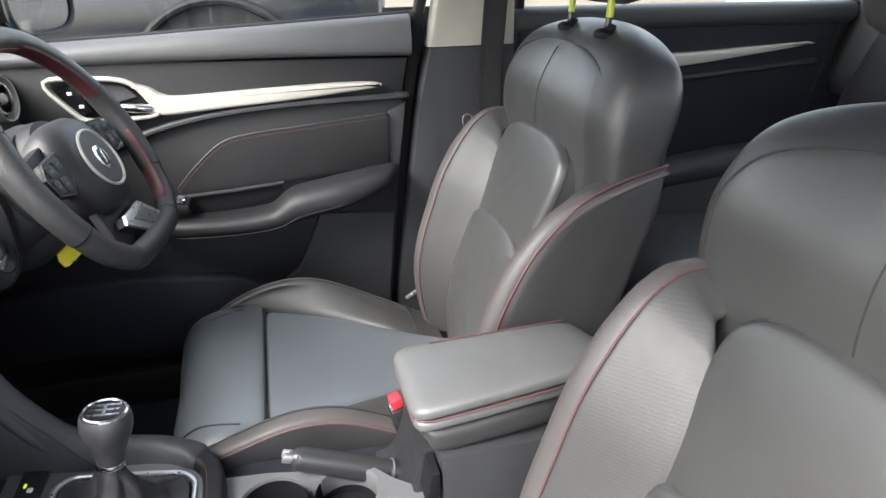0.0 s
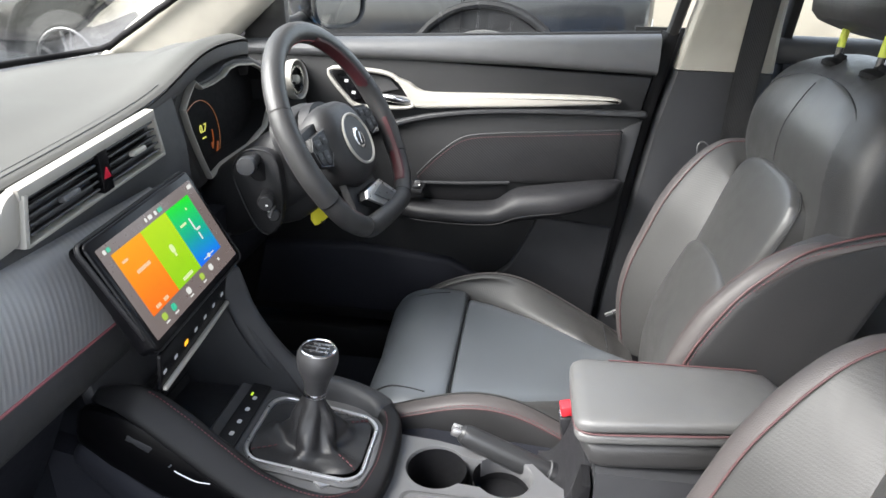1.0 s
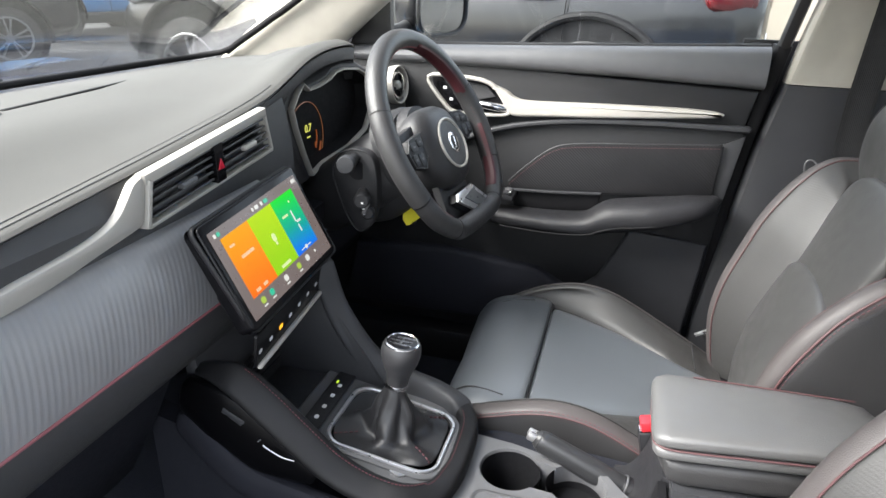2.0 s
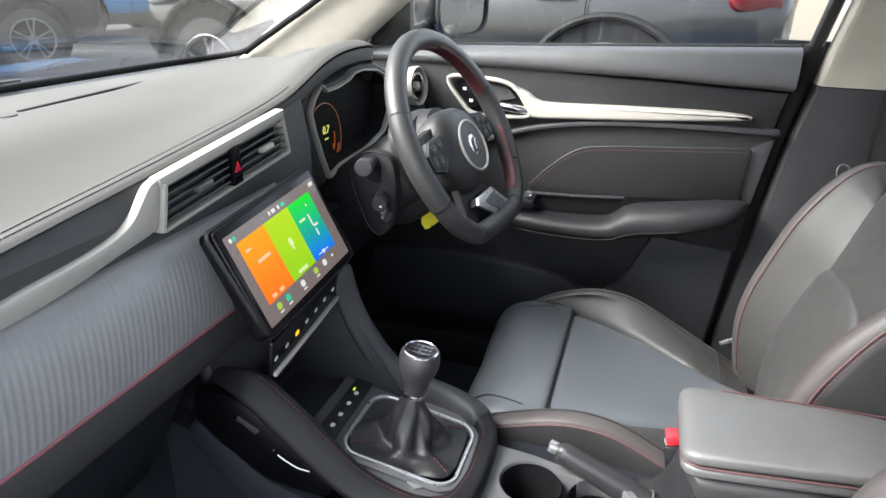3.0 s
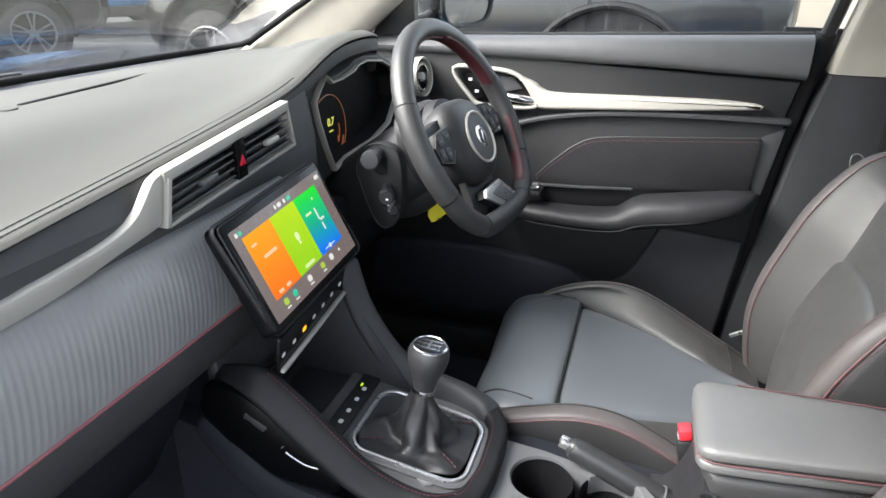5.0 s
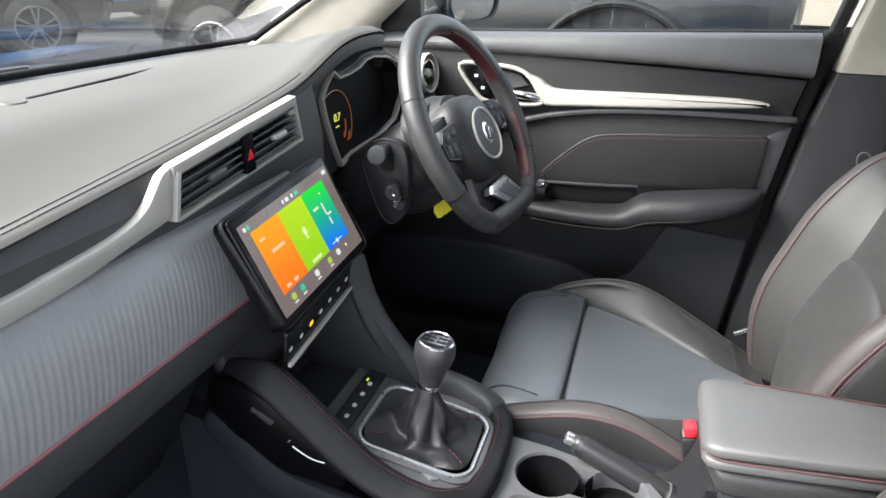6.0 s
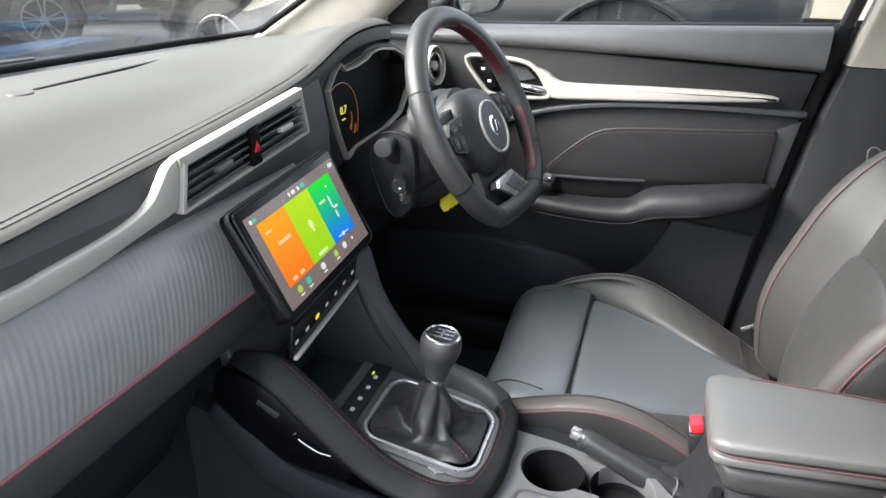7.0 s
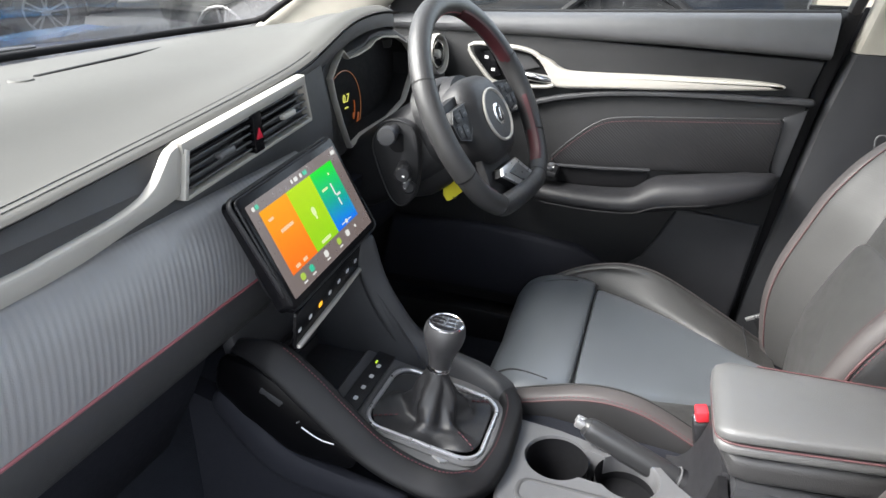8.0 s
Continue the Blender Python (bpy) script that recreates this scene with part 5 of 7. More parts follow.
part("stem", box((0.103, -0.345, 0.56), (0.02, 0.012, 0.12), 0.004), PLASTIC, buckle)

gear = thing("gear_lever", (0, 0.0, 0.655), "black gear lever with leather boot and chrome-ringed knob", "gear lever")


def boot_ring(t, i_n=72):
    """t from 0 at the surround to 1 at the stem."""
    foot, top = on_gear(0.0, -0.002, 0.0), Vector((0.0035, -0.004, 0.726))
    out = []
    for i in range(i_n):
        a = 2 * math.pi * i / i_n
        ca, sa = math.cos(a), math.sin(a)
        sq = 1.0 / max(abs(ca) ** 5 + abs(sa) ** 5, 1e-6) ** 0.2
        base = Vector((0.058 * ca * sq * (1 + 0.0175 * sa), 0.070 * sa * sq, 0.0119 * sa))
        tip = Vector((0.0125 * ca, 0.0125 * sa, 0))
        k = lerp([(0, 0.0), (0.10, 0.10), (0.25, 0.42), (0.40, 0.66), (0.55, 0.77), (0.75, 0.89), (1, 1.0)], t)
        z = lerp([(0, 0.0), (0.10, -0.006), (0.25, -0.012), (0.38, 0.03), (0.55, 0.33), (0.75, 0.66), (1, 1.0)], t)
        mid = math.sin(math.pi * min(1.0, t * 1.05)) ** 0.8
        fold = 0.60 * abs(math.sin(2 * a + 0.5 + 1.2 * t)) ** 0.5 + 0.26 * (1 - abs(math.sin(2.5 * a - 2.0 * t + 0.4))) ** 1.5 + 0.22 * math.sin(5 * a - 2.5 * t) + 0.20 * math.sin(3 * a + 9 * t + 0.6) + 0.14 * math.sin(7 * a - 8 * t + 1.0)
        p = foot.lerp(top, max(0.0, t) ** 1.6) + base.lerp(tip, k) * (1 + 0.56 * (fold - 0.35) * mid)
        p.z = foot.z * (1 - z) + top.z * z + base.z * (1 - k) + 0.003 + 0.011 * (fold - 0.4) * math.sin(math.pi * min(1.0, t * 1.7)) * (t < 0.59)
        out.append(p)
    return out


part("boot", loft([boot_ring(t) for t in np.linspace(0, 1, 40)], cap=False), BOOT, gear, "folded black leather gear boot", angle=60)
for a0 in (2.3, 5.5, 4.1):
    idx = int(a0 / (2 * math.pi) * 72)
    part("red_stitching", stitches([tuple(boot_ring(t)[idx] + Vector((0, 0, 0.0014))) for t in np.linspace(0.05, 0.34, 18)], 0.0010, 0.004, 0.003), THREAD, gear)
part("stem", turned((0.004, -0.004, 0.705), (0.03, -0.10, 1), [(0, 0.013), (0.02, 0.0125), (0.032, 0.0135)], 24), PLASTIC, gear)
part("collar", turned((0.005, -0.007, 0.727), (0.03, -0.10, 1), [(0, 0.0145), (0.003, 0.0150), (0.006, 0.0145)], 28), CHROME, gear, "thin chrome collar")
part("knob", turned((0.005, -0.0075, 0.733), (0.03, -0.10, 1), [(0, 0.0140), (0.008, 0.0152), (0.017, 0.0172), (0.026, 0.0206), (0.034, 0.0238), (0.042, 0.0257), (0.050, 0.0260), (0.056, 0.0250), (0.061, 0.0228)], 36), KNOB, gear, "rounded black knob")
kc, kd = np.array((0.0068, -0.0137, 0.794)), np.array((0.03, -0.10, 1)) / np.linalg.norm((0.03, -0.10, 1))
part("knob_ring", turned(tuple(kc), tuple(kd), [(-0.002, 0.0232), (0.001, 0.0225), (0.002, 0.0205), (0.0005, 0.0195)], 36, cap=False), CHROME, gear, "chrome ring round the shift pattern")
part("knob_cap", turned(tuple(kc), tuple(kd), [(-0.002, 0.0205), (0.0006, 0.0203), (0.0014, 0.015)], 32), GLOSS, gear)
KM = frame_matrix(kc + kd * 0.0016, (1, 0, -0.03), (0, 1, 0.1))
for a, b, w, h in ((-0.009, 0, 0.0032, 0.018), (0, 0, 0.0032, 0.018), (0.009, 0, 0.0032, 0.018), (0, 0, 0.021, 0.0032)):
    part("shift_mark", plate(round_rect(w, h, 0.0008, 3, a, b), KM.translation, KM.to_3x3() @ X, KM.to_3x3() @ Y, 0.0006, 0), CHROME, gear)
for a, b, tx in ((-0.009, 0.0125, "1"), (-0.009, -0.0125, "2"), (0, 0.0125, "3"), (0, -0.0125, "4"), (0.009, 0.0125, "5"), (0.009, -0.0125, "R")):
    lettering(tx, 0.0075, KM @ Matrix.Translation((a, b, 0.0004)), CHROME, gear, "shift_numeral", 0.0003)

# ---------------------------------------------------------------- driver's door
def dplate(poly, x, thick, bev=0.003, seg=2):
    """A slab standing along the car, outline in (y, z), its face towards the cabin."""
    return plate([(-y, z) for y, z in poly], (x, 0, 0), -Y, Z, thick, bev, seg)


door = thing("driver_door", (0.74, -0.05, 0.40), "closed driver's door with charcoal trim, silver strip and arm rest", "car door")
BELT = [(-0.55, 1.120), (-0.516, 1.119), (-0.021, 1.097), (0.163, 1.090), (0.45, 1.075)]
CREASE = [(-0.55, 1.042), (-0.466, 1.046), (-0.24, 1.053), (0.09, 1.055), (0.45, 1.055)]
rear_y = lambda z: float(np.interp(z, [0.40, 0.519, 0.825, 0.973, 1.119], [-0.428, -0.441, -0.467, -0.487, -0.516]))


def door_ring(y, x0):
    b, c = lerp(BELT, y), lerp(CREASE, y)
    return [(0.79, y, b - 0.01), (0.745, y, b + 0.004), (0.725, y, b + 0.004), (0.712, y, b), (0.703, y, b - 0.008), (0.698, y, (b + c) / 2), (0.699, y, c + 0.010), (0.705, y, c + 0.003), (0.716, y, c - 0.002), (0.79, y, c - 0.002)]


part("upper_pad", loft([door_ring(y, 0) for y in np.linspace(-0.500, 0.44, 40)]), DOORTOP, door, "soft charcoal upper door pad, toned paler for the window light on it")
core = [(0.44, 0.44), (0.44, 1.075), (-0.16, 1.05)] + [(rear_y(z) + 0.006, z) for z in np.linspace(1.04, 0.42, 14)]
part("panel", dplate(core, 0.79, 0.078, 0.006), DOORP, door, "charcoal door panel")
part("edge_seal", dplate([(rear_y(z) + 0.004, z) for z in np.linspace(0.42, 1.125, 12)] + [(rear_y(z) - 0.022, z) for z in np.linspace(1.125, 0.42, 12)], 0.78, 0.055, 0.006), DARK, door, "black rubber edge of the door")
part("shut_face", dplate([(-0.40, 0.40), (-0.46, 1.13), (-0.57, 1.13), (-0.57, 0.40)], 0.80, 0.012, 0.002), DARK, door)
# strip below the silver trim, and the ledge
ledge = crs([(0.12, 0.885), (0.04, 0.918), (-0.04, 0.941), (-0.149, 0.957), (-0.30, 0.965), (-0.486, 0.967)], 8)
part("ledge", sweep([(0.705, y, z) for y, z in ledge], (0.012, 0.007), Z, 12, 2.6), GREYP, door, "curved ledge across the door")
low = [tuple(q) for q in crs([(0.12, 0.879), (0.04, 0.911), (-0.04, 0.934), (-0.149, 0.950), (-0.30, 0.958), (-0.480, 0.960)], 6)] + [(-0.466, 0.825), (-0.44, 0.52), (0.12, 0.50)]
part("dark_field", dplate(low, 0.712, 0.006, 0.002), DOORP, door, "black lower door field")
# silver strip with the handle opening
strip = [tuple(q) for q in crs([(0.030, 1.022), (-0.004, 1.010), (-0.022, 0.998), (-0.057, 0.992), (-0.2, 0.996), (-0.348, 0.999), (-0.415, 0.997), (-0.437, 0.993)], 5)] + \
        [tuple(q) for q in crs([(-0.435, 0.989), (-0.40, 0.984), (-0.25, 0.972), (-0.1, 0.963), (-0.03, 0.959), (-0.012, 0.966), (0.012, 1.000)], 5)]
part("silver_strip", dplate(strip, 0.714, 0.024, 0.006, 3), SILVER, door, "tapering satin silver strip")
loop = [tuple(q) for q in crs_closed([(0.166, 1.030), (0.09, 1.033), (0.035, 1.025), (0.004, 1.0), (-0.012, 0.972), (-0.005, 0.961), (0.05, 0.957), (0.105, 0.958), (0.13, 0.975)], 5)]
part("handle_surround", sweep([(0.697, y, z) for y, z in loop], (0.0045, 0.007), X, 10, 2.4, True), SILVER, door, "silver loop round the inner handle")
# no real depth here: a flush dark plate paints the hollow's shade
part("handle_recess", dplate([(y * 0.96 + 0.003, 0.995 + (z - 0.995) * 0.9) for y, z in loop], 0.714, 0.003, 0), DARK, door, "dark plate standing for the shaded handle hollow")
part("recess_wall", dplate([(0.09, 1.022), (0.04, 1.016), (0.02, 0.995), (0.06, 0.985), (0.10, 0.99)], 0.712, 0.006, 0.002), LIP, door)
part("inner_handle", sweep([tuple(q) for q in crs([(0.700, 0.075, 0.979), (0.694, 0.045, 0.979), (0.693, 0.015, 0.976), (0.700, -0.004, 0.972)], 5)], [(0.006, 0.006), (0.010, 0.009), (0.009, 0.008)], Z, 12, 2.2), CHROME, door, "chrome pull lever")
part("lock_panel", dplate([(0.150, 1.020), (0.122, 1.022), (0.098, 0.972), (0.118, 0.968)], 0.712, 0.010, 0.002), GLOSS, door, "gloss black lock buttons")
for y, z in ((0.131, 1.008), (0.116, 0.984)):
    part("lock_symbol", box((0.7015, y, z), (0.001, 0.008, 0.006), 0.0004), PRINT, door)
# woven insert with red seam
ins_top = crs([(-0.022, 0.815), (-0.06, 0.855), (-0.112, 0.897), (-0.166, 0.911), (-0.30, 0.922), (-0.440, 0.933)], 8)
ins = [tuple(q) for q in ins_top] + [(-0.448, 0.930), (-0.442, 0.826), (-0.202, 0.806), (-0.03, 0.796)]
part("woven_insert", dplate(ins, 0.706, 0.012, 0.004), WEAVE, door, "black diagonal weave insert")
part("red_seam", stitches([(0.6935, y - 0.001, z - 0.006) for y, z in ins_top], 0.0007, 0.005, 0.002), THREAD, door, "red stitched seam on the insert")
part("insert_piping", tube([(0.6955, y, z + 0.001) for y, z in ins_top], 0.0018, 6, up=X), GREYP, door)
part("rear_field", dplate([(-0.446, 0.935), (-0.4845, 0.955), (-0.466, 0.822), (-0.444, 0.824)], 0.711, 0.0075, 0.002), GREYP, door)
# arm rest with pull cup
ar = crs([(0.678, 0.03, 0.747), (0.660, -0.03, 0.749), (0.653, -0.12, 0.750), (0.650, -0.20, 0.757), (0.650, -0.25, 0.778), (0.650, -0.33, 0.793), (0.660, -0.41, 0.812), (0.682, -0.447, 0.824)], 6)
part("arm_rest", sweep(ar, [(0.020, 0.016), (0.036, 0.019), (0.042, 0.019), (0.044, 0.021), (0.050, 0.031), (0.050, 0.030), (0.038, 0.022), (0.014, 0.010)], Z, 22, 2.7), PLASTIC, door, "padded charcoal arm rest")
ar_w = np.interp(np.linspace(0, 1, len(ar)), np.linspace(0, 1, 8), [0.020, 0.036, 0.042, 0.044, 0.050, 0.050, 0.038, 0.014])
part("arm_rest_seam", tube([q + np.array((-w * 0.955, 0, -0.013)) for q, w in list(zip(ar, ar_w))[5:-6]], 0.0012, 6), SEAM, door)
# dark slab gives the pull cup its shade by colour alone
part("pull_cup", dplate([(-0.030, 0.797), (-0.125, 0.801), (-0.222, 0.808), (-0.215, 0.77), (-0.19, 0.755), (-0.04, 0.755)], 0.705, 0.011, 0.002), DARK, door, "dark plate standing for the shaded pull cup")
part("cup_lip", sweep([(0.692, -0.030, 0.799), (0.692, -0.125, 0.803), (0.692, -0.222, 0.810)], (0.006, 0.003), Z, 8), GREYP, door)
part("switch_panel", box((0.665, -0.018, 0.795), (0.055, 0.050, 0.014), 0.004, (6, 0, 0)), PLASTIC, door)
for k in range(4):
    part("window_switch", box((0.648 + 0.024 * (k % 2), -0.028 + 0.022 * (k // 2), 0.804), (0.016, 0.014, 0.006), 0.002, (6, 0, 0)), DECK if k % 2 else GREYP, door)
part("switch_symbol", box((0.642, -0.036, 0.8085), (0.006, 0.004, 0.001), 0), PRINT, door)
# map pocket and lower field
pocket = [(-0.290, 0.735), (-0.275, 0.700), (-0.257, 0.659), (-0.235, 0.616), (-0.20, 0.585), (-0.19, 0.47), (-0.43, 0.46), (-0.452, 0.72)]
part("lower_pocket", dplate([tuple(q) for q in pocket], 0.712, 0.016, 0.008, 3), LOWER, door, "charcoal moulded lower field")
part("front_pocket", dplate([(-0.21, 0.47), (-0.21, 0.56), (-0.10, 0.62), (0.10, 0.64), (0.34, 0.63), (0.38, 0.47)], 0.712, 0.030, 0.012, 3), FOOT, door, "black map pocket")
part("mirror_corner", dplate([(0.36, 1.085), (0.30, 1.27), (0.265, 1.27), (0.262, 1.088)], 0.745, 0.02, 0.005), PLASTIC, door, "black triangular mirror corner")
part("window_frame", sweep(crs([(0.74, 0.40, 1.08), (0.715, 0.30, 1.21), (0.67, 0.10, 1.36), (0.635, -0.1, 1.42), (0.63, -0.40, 1.44), (0.635, -0.56, 1.42)], 5), (0.014, 0.018), X, 10, 2.5), RUBBER, door)
part("window_frame", sweep([(0.742, -0.522, 1.11), (0.70, -0.545, 1.26), (0.65, -0.575, 1.42)], (0.012, 0.014), X, 10, 2.5), RUBBER, door)
part("glass_run", tube([(0.733, y, lerp(BELT, y) + 0.004) for y in np.linspace(-0.50, 0.36, 12)], 0.005, 8), RUBBER, door, "black glass seal")
win = loft([[(0.742, 0.36, 1.07), (0.742, -0.525, 1.10), (0.738, -0.525, 1.10), (0.738, 0.36, 1.07)], [(0.695, 0.20, 1.27), (0.695, -0.55, 1.27), (0.691, -0.55, 1.27), (0.691, 0.20, 1.27)],
            [(0.64, -0.05, 1.43), (0.64, -0.575, 1.43), (0.636, -0.575, 1.43), (0.636, -0.05, 1.43)]])
g = part("window_glass", win, GLASS, door, "clear side window")
g.visible_shadow = False

mirror = thing("door_mirror", (0.86, 0.22, 1.08), "black door mirror outside the driver's window", "door mirror")
mo = [(a, b) for a, b in oval(28, 3.2)]
part("housing", loft([[(0.925 + 0.098 * a * k, y, 1.165 + 0.068 * b * k) for a, b in mo] for y, k in ((0.225, 1.0), (0.235, 1.04), (0.27, 1.0), (0.31, 0.8), (0.325, 0.45))]), BLACKP, mirror)
part("bezel", sweep([(0.925 + 0.098 * a, 0.224, 1.165 + 0.068 * b) for a, b in mo], (0.005, 0.006), Y, 8, 2, True), PLASTIC, mirror)
part("mirror_glass", plate([(0.093 * a, 0.063 * b) for a, b in mo], (0.925, 0.2285, 1.165), Vector((1, 0, 0)), Vector((0, -0.07, 1)), 0.002, 0), MIRROR, mirror, "reflecting mirror glass")
mirror.rotation_euler = (0, 0, radians(-20))
part("foot", sweep([(0.76, 0.27, 1.09), (0.82, 0.265, 1.10), (0.88, 0.26, 1.12)], [(0.03, 0.014), (0.028, 0.016), (0.03, 0.02)], Y, 12, 2.6), PLASTIC, mirror)

# ---------------------------------------------------------------- rear door and rear seat
rdoor = thing("rear_door", (0.74, -1.15, 0.40), "closed rear door with charcoal trim and silver strip", "car door")
rcore = [(-0.725, 0.42), (-0.735, 1.115), (-1.60, 1.115), (-1.545, 1.06), (-1.46, 0.80), (-1.30, 0.60), (-1.25, 0.42)]
part("panel", dplate(rcore, 0.79, 0.075, 0.008), FOOT, rdoor, "black rear door panel")
part("upper_pad", sweep([(0.742, -0.73, 1.100), (0.740, -1.1, 1.097), (0.740, -1.56, 1.092)], (0.042, 0.026), Z, 16, 3), GREYP, rdoor, "soft charcoal upper pad")
rs = [tuple(q) for q in crs([(-0.80, 1.030), (-1.08, 1.020), (-1.30, 1.026), (-1.455, 1.030)], 5)] + [tuple(q) for q in crs([(-1.47, 1.026), (-1.30, 1.008), (-1.08, 0.990), (-0.80, 0.985)], 5)]
part("silver_strip", dplate(rs, 0.716, 0.018, 0.005), SILVER, rdoor, "tapering satin silver strip")
part("ledge", sweep([(0.710, -0.76, 0.955), (0.708, -1.1, 0.965), (0.710, -1.48, 0.985)], (0.010, 0.007), Z, 10), GREYP, rdoor)
part("arm_rest", sweep(crs([(0.69, -0.80, 0.74), (0.665, -1.0, 0.755), (0.665, -1.25, 0.775), (0.685, -1.42, 0.795)], 5), [(0.025, 0.02), (0.045, 0.03), (0.045, 0.03), (0.02, 0.015)], Z, 16, 2.7), GREYP, rdoor)
part("edge_seal", sweep(crs([(0.735, -1.60, 1.12), (0.735, -1.545, 1.03), (0.735, -1.46, 0.80), (0.735, -1.30, 0.58)], 5), (0.018, 0.012), X, 10, 2.5), RUBBER, rdoor)
part("window_frame", sweep([(0.742, -0.735, 1.11), (0.70, -0.735, 1.26), (0.65, -0.72, 1.42)], (0.012, 0.02), X, 10, 2.5), RUBBER, rdoor)
rwin = loft([[(0.742, -0.73, 1.10), (0.742, -1.58, 1.10), (0.738, -1.58, 1.10), (0.738, -0.73, 1.10)], [(0.64, -0.73, 1.42), (0.64, -1.62, 1.35), (0.636, -1.62, 1.35), (0.636, -0.73, 1.42)]])
g = part("window_glass", rwin, GLASS, rdoor)
g.visible_shadow = False
bench = thing("rear_bench", (0.0, -1.25, FLOOR), "black leather rear bench seat with red piping", "rear seat")
part("cushion", sweep(crs([(-0.55, -1.16, 0.585), (-0.5, -1.14, 0.60), (-0.3, -1.12, 0.61), (0.0, -1.12, 0.61), (0.3, -1.12, 0.61), (0.5, -1.14, 0.60), (0.55, -1.16, 0.585)], 4), [(0.20, 0.08), (0.27, 0.105), (0.29, 0.112), (0.29, 0.112), (0.29, 0.112), (0.27, 0.105), (0.20, 0.08)], Z, 26, 3.0), LEATHERG, bench)
part("backrest", sweep([(-0.62, -1.60, 0.86), (0.0, -1.62, 0.87), (0.62, -1.60, 0.86)], [(0.085, 0.30), (0.09, 0.31), (0.085, 0.30)], (0, -0.3, 1), 26, 3.4), LEATHER, bench)
part("piping", tube(crs([(-0.48, -0.90, 0.668), (0, -0.862, 0.692), (0.48, -0.90, 0.668)], 6), 0.003, 6), PIPING, bench)
part("base", box((0, -1.14, 0.42), (1.24, 0.44, 0.16), 0.02), PLASTIC, bench)
# passenger side, behind the camera: open doorway with rear door shut
lrd = thing("rear_door", (-0.74, -1.15, 0.40), "closed rear door with charcoal trim", "car door")
part("panel", plate(rcore, (-0.79, 0, 0), Y, Z, 0.075, 0.008), PLASTIC, lrd)
part("window_frame", sweep([(-0.742, -0.735, 1.11), (-0.70, -0.735, 1.26), (-0.65, -0.72, 1.42)], (0.012, 0.02), X, 10, 2.5), RUBBER, lrd)
g = part("window_glass", loft([[(-0.742, -0.73, 1.10), (-0.742, -1.58, 1.10), (-0.738, -1.58, 1.10), (-0.738, -0.73, 1.10)], [(-0.64, -0.73, 1.42), (-0.64, -1.62, 1.35), (-0.636, -1.62, 1.35), (-0.636, -0.73, 1.42)]]), GLASS, lrd)
g.visible_shadow = False

# ---------------------------------------------------------------- front seats
SX = 0.325
SL, SN = np.array((0, -0.337, 0.941)), np.array((0, 0.941, 0.337))
SB = np.array((SX, -0.475, 0.600))


def back_pt(w, s, n):
    """A point of the backrest: w sideways, s up along it, n out of its face."""
    return SB + np.array((w, 0, 0)) + SL * s + SN * n


